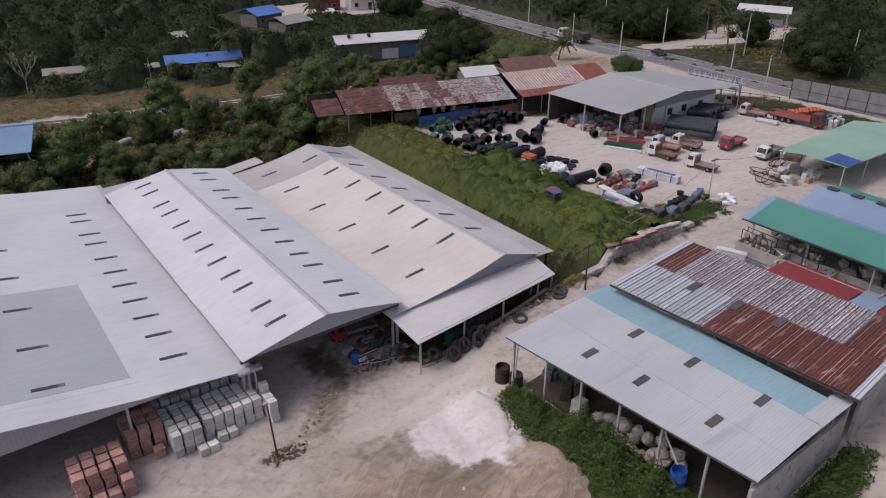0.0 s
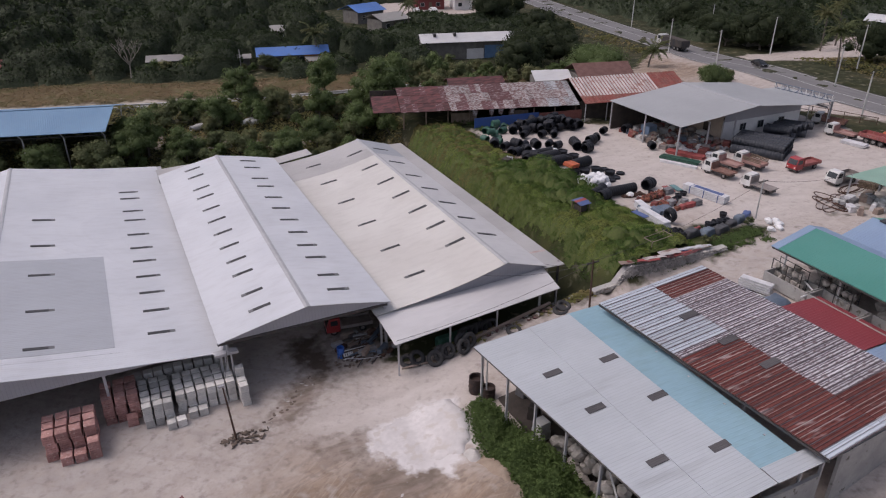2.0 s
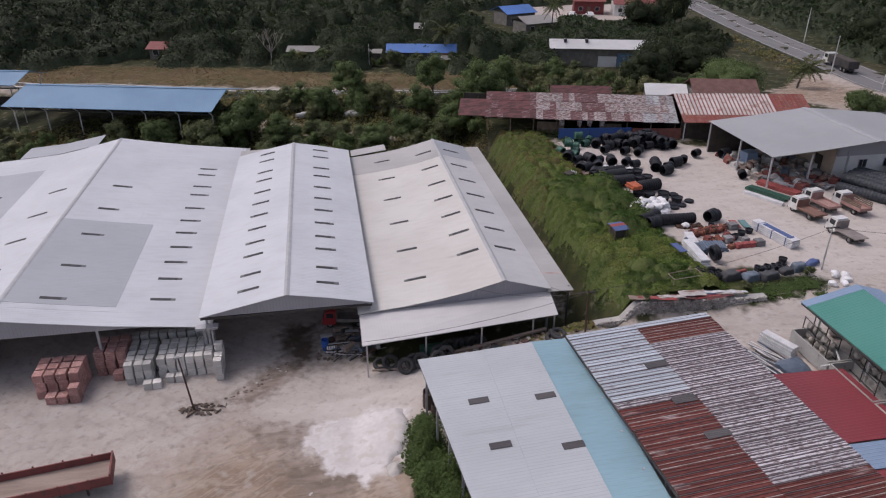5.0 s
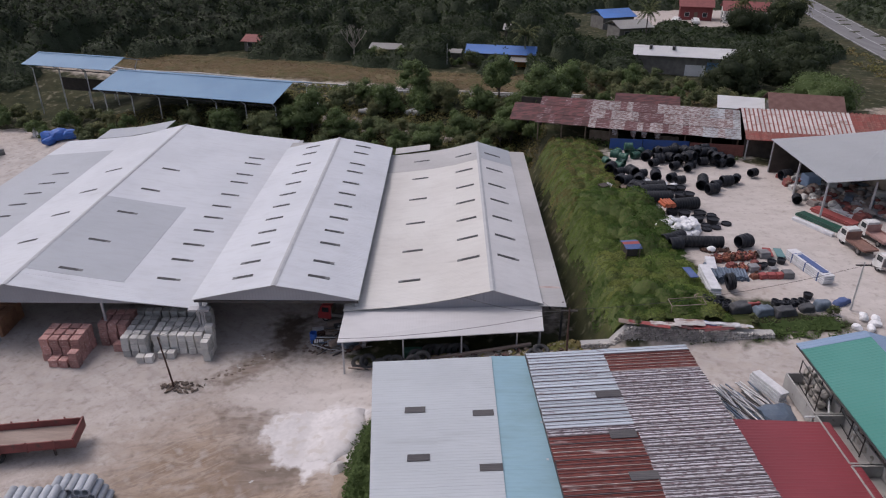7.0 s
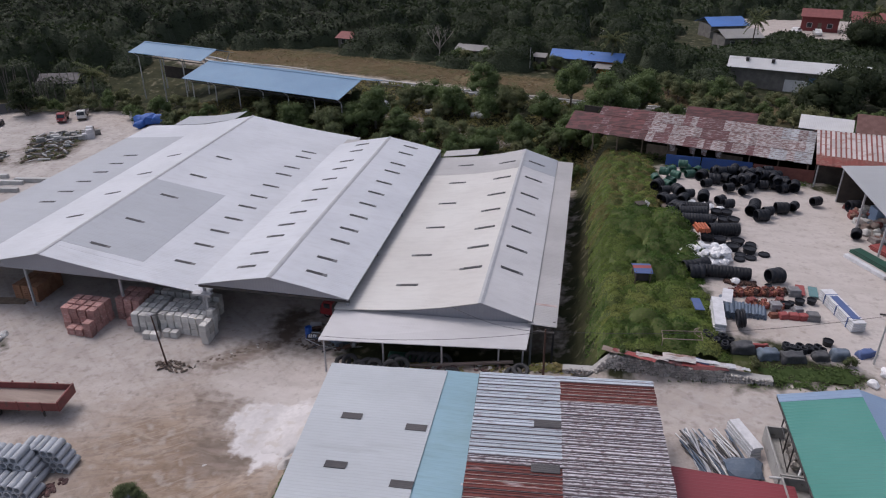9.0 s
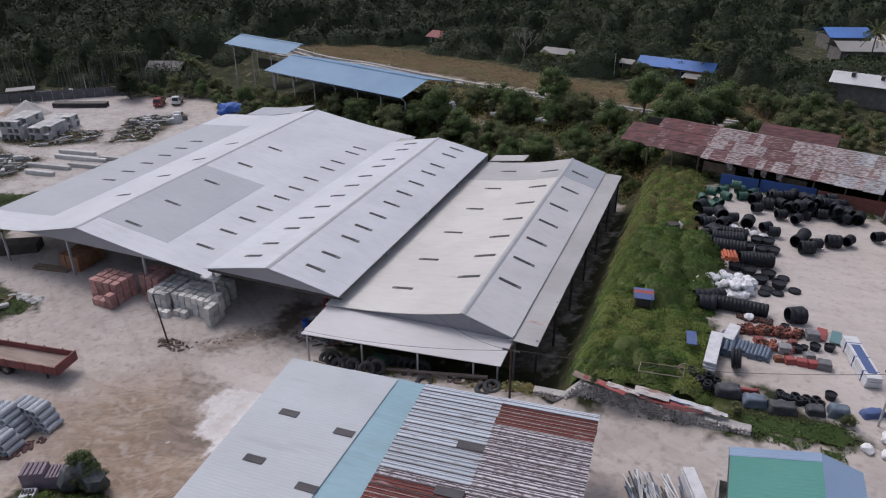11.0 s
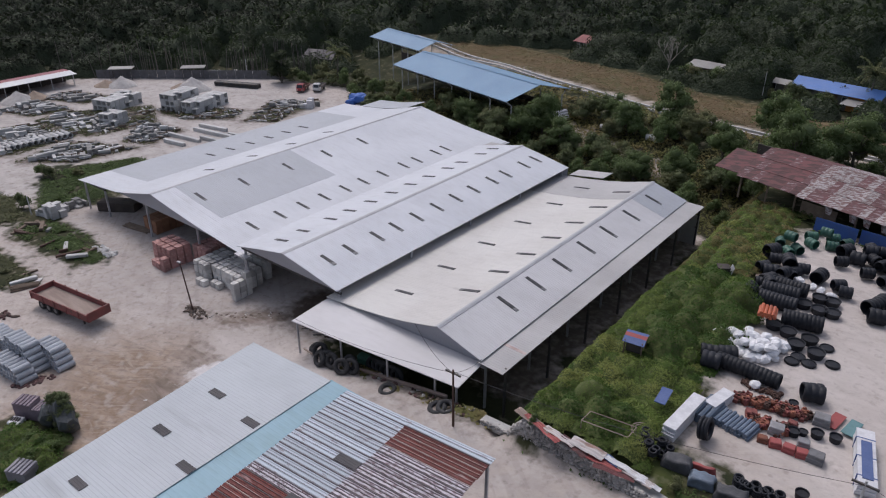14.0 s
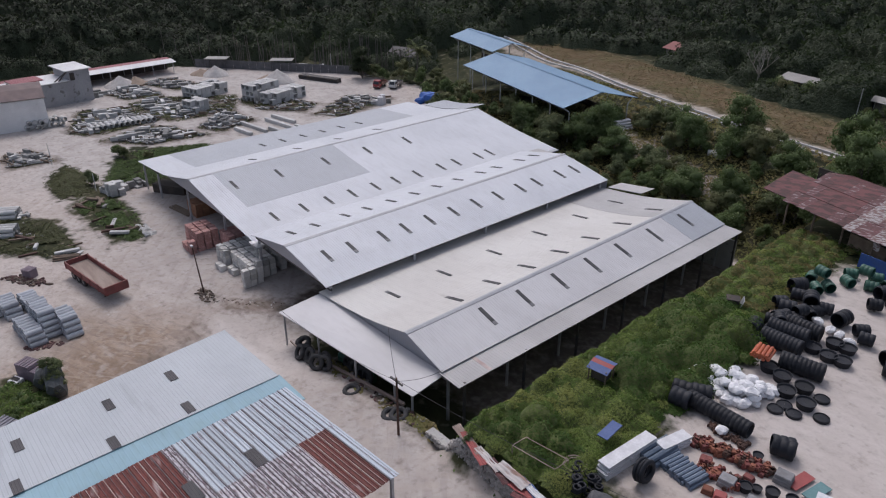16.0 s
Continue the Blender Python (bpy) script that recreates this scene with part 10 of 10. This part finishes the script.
for i, (x, y, s) in enumerate(((-27.6, 95.4, 1.5), (-25.6, 94.9, 1.7), (-23.6, 94.6, 1.4), (-26.6, 93.6, 1.1))):
    single("tarpaulin", sack_mesh(70 + i, 1.9 * s, 1.3 * s, 1.3 * s, TARP), None, on(x, y, 20 * i), "blue tarpaulin over heaped goods", "tarpaulin", "blue tarpaulins")
for x, y in ((-30.6, 98.6), (-31.8, 99.4), (-29.2, 96.2), (-33.2, 88.6), (-32.6, 88.9), (-33.0, 89.6)):
    crate(x, y, GR.uniform(0, 90), 1.0, 0.9, GR.uniform(0.7, 1.8), M_WHITE_PVC, "white pallet load in the casting yard", "goods_pack", "goods", "white loads")
# scrap on the weedy islands of the front yard
for i in range(46):
    x, y = GR.choice(((-18, 26), (-21, 24), (-12, 26), (-8, 25.5), (-24, 22), (-5.5, 28.2), (-13, 33), (-17, 33.8), (-7, 33.6)))
    x, y = x + GR.uniform(-2, 2), y + GR.uniform(-1.3, 1.3)
    single("scrap", Geo().box(-0.6, -0.12, 0, 0.6, 0.12, 0.16, None, 0.03), GR.choice((M_CONCRETE, M_TIMBER, M_RUST_IRON, M_CONC_DARK, M_CONCRETE)), on(x, y, GR.uniform(0, 180), GR.uniform(0, 0.25)) @ Matrix.Diagonal((GR.uniform(0.5, 2.2), GR.uniform(0.6, 2.2), GR.uniform(0.6, 2), 1)), "scrap of concrete or timber in weeds", "scrap", "scrap in the front yard")
for x, y, n in ((-20.0, 25.5, 4), (-14.0, 24.0, 4)):
    pipe_stack(x, y, 60, 2, 0.3, 2.2, tube_mesh("scrap_pipe", 0.3, 0.24, 2.2, M_CONCRETE, 12), "pale concrete pipe lying in weeds", "pipes in weeds", n)
pallets(M_CONCRETE, "pale concrete block stack beside weeds", "pale block stacks", [(-19.4, 36.9, 2), (-18.5, 37.1, 2), (-19.2, 37.8, 2), (-18.4, 38.0, 1), (-19.6, 38.8, 1)], 0.85)
rods("timber_pack", -3.4, 27.4, 70, 2.4, 5, 0.09, M_TIMBER, "dark timber heaped by the weeds", "timber", 2, jumble=0.2)
rods("timber_pack", -7.4, 41.3, 10, 4.0, 5, 0.1, M_TIMBER, "timber beams on the warehouse floor", "timber", 1, jumble=0.1)
single("skip", Geo().box(-2.4, -1.0, 0, 2.4, 1.0, 1.1, None, 0.1), M_DARK_IN, on(-14.6, 43.2, 30), "dark steel skip under the warehouse eave", "skip")

# the overgrown corner of scrap in the front yard
def ribbed_crate(x, y, rz, sx, sy, sz, material, label):
    """A stack of slatted crates with deep ribs on its top."""
    t = thing("slatted_crate", on(x, y, rz), label, "crate", "scrap corner crates")
    part("body", Geo().box(-sx / 2, -sy / 2, 0, sx / 2, sy / 2, sz, None, 0.04), material, t)
    n = 5
    for i in range(n):
        u = (i + 0.5) / n * sx - sx / 2
        part("slat", Geo().box(u - sx / n * 0.36, -sy / 2 - 0.04, sz + 0.002, u + sx / n * 0.36, sy / 2 + 0.04, sz + 0.1, None, 0.02), material, t)


M_MAUVE = surface("mauve_crate", (0.24, 0.19, 0.22), (0.18, 0.14, 0.165), rough=0.8)
M_GREY_CRATE = surface("grey_crate", (0.27, 0.26, 0.29), (0.20, 0.195, 0.22), rough=0.8)
ribbed_crate(15.9, 19.5, 28, 1.5, 1.1, 1.25, M_MAUVE, "mauve slatted crate in the scrap corner")
ribbed_crate(16.9, 20.0, 28, 1.1, 1.1, 0.95, M_MAUVE, "low mauve slatted crate in the scrap corner")
ribbed_crate(22.0, 16.5, 25, 1.5, 1.2, 0.9, M_GREY_CRATE, "grey slatted crate among weeds")
tub = thing("tub", on(16.4, 18.4, 28), "square white tub with dark scraps inside", "tub")
part("shell", Geo().box(-0.45, -0.4, 0, 0.45, 0.4, 0.5, None, 0.05), M_WHITE_PVC, tub)
for i in range(4):
    part("scrap", Geo().cyl((-0.3 + 0.19 * i, -0.15, 0.5), (-0.28 + 0.19 * i, 0.15, 0.6), 0.07, 6), M_DARK_STEEL, tub)
M_GREY_TARP = surface("grey_tarp", (0.10, 0.11, 0.115), (0.06, 0.065, 0.068), scale=2, rough=0.7, bump=0.6, dist=0.05)
for i, (x, y, a, b, h) in enumerate(((18.3, 20.0, 1.5, 1.4, 1.7), (19.1, 20.5, 1.7, 1.5, 2.3), (20.0, 20.5, 1.4, 1.4, 1.7))):
    single("tarp_cover", sack_mesh(90 + i, a, b, h * 1.25, M_GREY_TARP), None, on(x, y, 25 * i), "dark grey tarpaulin over a tall scrap heap", "tarpaulin", "tarps in the scrap corner")
clump = [o for o in scene.objects if o.name.startswith("shrub") and o.parent is None][2]
for x, y, s, dz in ((18.8, 20.5, 0.5, 1.5), (19.3, 20.7, 0.5, 1.3), (18.6, 20.9, 0.45, 1.0), (19.8, 20.6, 0.48, 0.8), (20.2, 20.3, 0.4, 0.2), (19.0, 20.0, 0.4, 0.5), (19.0, 18.2, 0.5, 0), (20.2, 18.6, 0.55, 0), (21.2, 18.8, 0.5, 0), (18.2, 17.6, 0.42, 0), (19.6, 17.3, 0.5, 0), (20.8, 17.5, 0.55, 0), (17.2, 17.2, 0.36, 0)):
    b = copy_thing(clump if dz else [o for o in scene.objects if o.name.startswith("shrub") and o.parent is None][1], Matrix())
    b.matrix_world = on(x, y, GR.uniform(0, 360), dz) @ Matrix.Diagonal((s, s, s * (0.9 if dz else 0.62), 1))
    tagged(b, "dark creeper tuft on the tarped heap" if dz else "low leafy shrub in the scrap corner", group="creeper clumps")
for i in range(30):
    single("rubble", GR.choice(PALE_RUBBLE), None, on(17.0 + GR.uniform(-0.9, 2.6), 16.6 + GR.uniform(-1.2, 0.8), GR.uniform(0, 360)) @ Matrix.Diagonal((0.5, 0.5, 0.35, 1)), "broken stone in the scrap corner", "rubble", "scrap corner stones")
M_RED_RUBBLE = surface("dull_red_rubble", (0.17, 0.09, 0.085), (0.11, 0.07, 0.065), scale=3, rough=0.95, bump=0.6, rand=0.5)
RED_RUBBLE = [stone_mesh(80 + i, M_RED_RUBBLE) for i in range(3)]
for i in range(60):
    a = GR.uniform(0, 1)
    single("rubble", GR.choice(RED_RUBBLE), None, on(11.8 + 0.9 * a + GR.uniform(-0.4, 0.4), 20.3 + 2.3 * a + GR.uniform(-0.4, 0.4), GR.uniform(0, 360), 0.04) @ Matrix.Diagonal((GR.uniform(0.2, 0.5), GR.uniform(0.2, 0.4), GR.uniform(0.2, 0.4), 1)), "dull red rubble at the foot of the pipes", "rubble", "red rubble by the pipes")
for i in range(70):
    a = GR.uniform(0, 1)
    single("rubble", GR.choice(RED_RUBBLE + RUBBLE), None, on(-2.6 + 3.6 * a + GR.uniform(-0.5, 0.5), 21.9 + 2.2 * a + GR.uniform(-0.7, 0.7), GR.uniform(0, 360), 0.05) @ Matrix.Diagonal((GR.uniform(0.2, 0.9), GR.uniform(0.2, 0.5), GR.uniform(0.25, 0.6), 1)), "brown rubbish in a low tip", "rubble", "rubbish tip")
ribbed_crate(-1.6, 23.6, 30, 1.1, 0.9, 0.8, M_MAUVE, "mauve slatted crate on the rubbish tip")

# metal stock and bins beside the green shed
for i in range(64):
    x, y = 51.4 + GR.uniform(0, 3.0), 28.4 + GR.uniform(-0.7, 0.9)
    single("metal_bar", Geo().box(-1.6, -0.045, 0, 1.6, 0.045, 0.05), GR.choice((M_STEEL, M_WHITE_STEEL, M_DARK_STEEL, M_BLUE_PIPE)), on(x, y, 112 + GR.uniform(-14, 14), 0.05 + 0.04 * (i % 6)), "long metal bar in a loose pile", "bar", "metal bars")
plank_pack(54.6, 29.6, 112, 2.6, 0.7, 0.9, M_WHITE_PVC, "white boards stacked on a trestle", 4, 0)
single("tarpaulin", sack_mesh(91, 2.4, 2.0, 0.8, M_BLUE_PIPE), None, on(54.2, 27.2, 20), "blue-grey tarpaulin over goods", "tarpaulin")
for k in range(3):
    t = thing("storage_bin", on(56.6, 28.0 - k * 4.2, 0), "long concrete bin with pale bags beside the shed", "bin", "concrete bins")
    for s in (-0.9, 0.9):
        part("side", Geo().box(s - 0.05, -2.0, 0, s + 0.05, 2.0, 1.1), M_BLOCK, t)
    for s in (-2.0, 2.0):
        part("end", Geo().box(-0.9, s - 0.05, 0, 0.9, s + 0.05, 1.1), M_BLOCK, t)
    part("floor", Geo().box(-0.85, -1.95, 0, 0.85, 1.95, 0.3), M_BLOCK, t)
for i in range(42):
    single("sack", GR.choice(SACKS), None, on(58.9 + GR.uniform(-0.6, 1.6), 15.0 + GR.uniform(0, 15.0), GR.uniform(0, 360), 0.6 * (i % 2)), "pale sack stored under the green shed", "sack", "sacks under the green shed")

# white rubble beside the front warehouse, rails and debris before the canopy
WHITE_RUBBLE = [stone_mesh(90 + i, M_CONCRETE) for i in range(3)]
for i in range(44):
    a = GR.uniform(0, 1)
    single("rubble", GR.choice(WHITE_RUBBLE), None, on(-6.3 + 3.2 * a + GR.uniform(-0.3, 0.3), 36.1 + GR.uniform(-0.5, 0.6), GR.uniform(0, 360), 0.15 * (GR.random() < 0.4)) @ Matrix.Diagonal((GR.uniform(0.3, 0.75), GR.uniform(0.3, 0.6), GR.uniform(0.3, 0.55), 1)), "pale broken concrete beside the weeds", "rubble", "white rubble by the warehouse")
single("kerb_rail", Geo().box(-1.6, -0.06, 0, 1.6, 0.06, 0.12, None, 0.02), M_DECK, on(27.3, 36.9, -3, 0.12), "pale rail on the ground before tyres", "rail")
for i in range(90):
    x = 33.0 + GR.uniform(0, 11.0)
    single("rubble", GR.choice(RUBBLE + PALE_RUBBLE + RED_RUBBLE), None, on(x, 37.4 + GR.uniform(-0.5, 1.0), GR.uniform(0, 360), 0.03) @ Matrix.Diagonal((GR.uniform(0.2, 0.7), GR.uniform(0.15, 0.5), GR.uniform(0.15, 0.4), 1)), "rubble and scraps before the canopy", "rubble", "rubble before the canopy")


def bag_rack(x, y, z):
    """A steel rack frame with pale bags behind its bars."""
    t = thing("bag_rack", pose(x, y, z, 0, 0, -4), "dark steel rack filled with pale bags", "rack", "bag racks")
    for v in (-1.5, 0.0, 1.5):
        for u in (-0.4, 0.4):
            part("upright", Geo().cyl((u, v, 0), (u, v, 2.0), 0.04, 6), M_DARK_STEEL, t)
    for h in (0.3, 1.1, 1.95):
        for u in (-0.4, 0.4):
            part("rail", Geo().cyl((u, -1.5, h), (u, 1.5, h), 0.035, 6), M_DARK_STEEL, t)
    for h in (0.32, 1.12):
        for i in range(5):
            ob = part("bag", SACKS[i % 3], None, t)
            ob.matrix_local = pose(GR.uniform(-0.08, 0.08), -1.2 + i * 0.6, h, 0, 0, GR.uniform(0, 180)) @ Matrix.Diagonal((0.62, 0.6, 0.7, 1))


bag_rack(56.9, 28.6, gnd(56.9, 28.6))
bag_rack(57.6, 24.6, gnd(57.6, 24.6))
single("corner_pipe", Geo().cyl((55.1, 25.9, 5.4), (56.5, 25.85, 5.5), 0.07, 8).cyl((56.5, 25.85, 5.5), (57.3, 27.5, 5.6), 0.07, 8), M_WHITE_STEEL, Matrix(), "white bent pipe across the bin", "pipe")

# scrap between the warehouses
for i in range(70):
    x, y = 22.2 + GR.uniform(0, 4.4), 40.0 + GR.uniform(0, 4.0)
    long = GR.uniform(0.5, 2.6)
    if i % 3:
        g = Geo().cyl((-long / 2, 0, 0.06), (long / 2, 0, 0.06), GR.uniform(0.025, 0.06), 6)
    else:
        g = Geo().box(-long / 4, -0.2, 0, long / 4, 0.2, GR.uniform(0.1, 0.4), None, 0.03)
    single("scrap", g, GR.choice((M_STEEL, M_RUST_IRON, M_DARK_STEEL, M_DECK, M_GREY_STOCK, M_TIMBER, M_BLUE_PIPE)), on(x, y, GR.uniform(-30, 60), GR.uniform(0, 0.35)), "metal or timber scrap between the warehouses", "scrap", "scrap between the warehouses")
for i in range(40):
    single("rubble", GR.choice(RUBBLE), None, on(21.4 + GR.uniform(0, 4.0), 39.6 + GR.uniform(0, 1.4), GR.uniform(0, 360), 0.02) @ Matrix.Diagonal((GR.uniform(0.15, 0.5), GR.uniform(0.15, 0.35), 0.2, 1)), "brown rubble by the scrap", "rubble", "rubble by the scrap")


def track_drain():
    """The concrete drain beside the dirt track: two low kerbs with a dark channel between."""
    way = [(-58, 138.5), (-34, 129.9), (-1.5, 117.9), (21, 111.8), (40.4, 108.6), (60, 106.8)]
    d = thing("drain", Matrix(), "long pale concrete drain beside the dirt track", "drain", kind="structure")
    for (ax, ay), (bx, by) in zip(way, way[1:]):
        n = 8
        u = Vector((bx - ax, by - ay)).normalized()
        side_way = Vector((-u.y, u.x))
        for i in range(n):
            p, q = Vector((ax, ay)).lerp(Vector((bx, by)), i / n), Vector((ax, ay)).lerp(Vector((bx, by)), (i + 0.985) / n)
            for s in (-0.75, 0.75):
                a, b = p + side_way * (s - 0.16), p + side_way * (s + 0.16)
                e, f = q + side_way * (s + 0.16), q + side_way * (s - 0.16)
                part("kerb", Geo().slab(*[(v.x, v.y, gnd(v.x, v.y) + 0.32) for v in (a, f, e, b)], 0.6), M_CONCRETE, d)


track_drain()
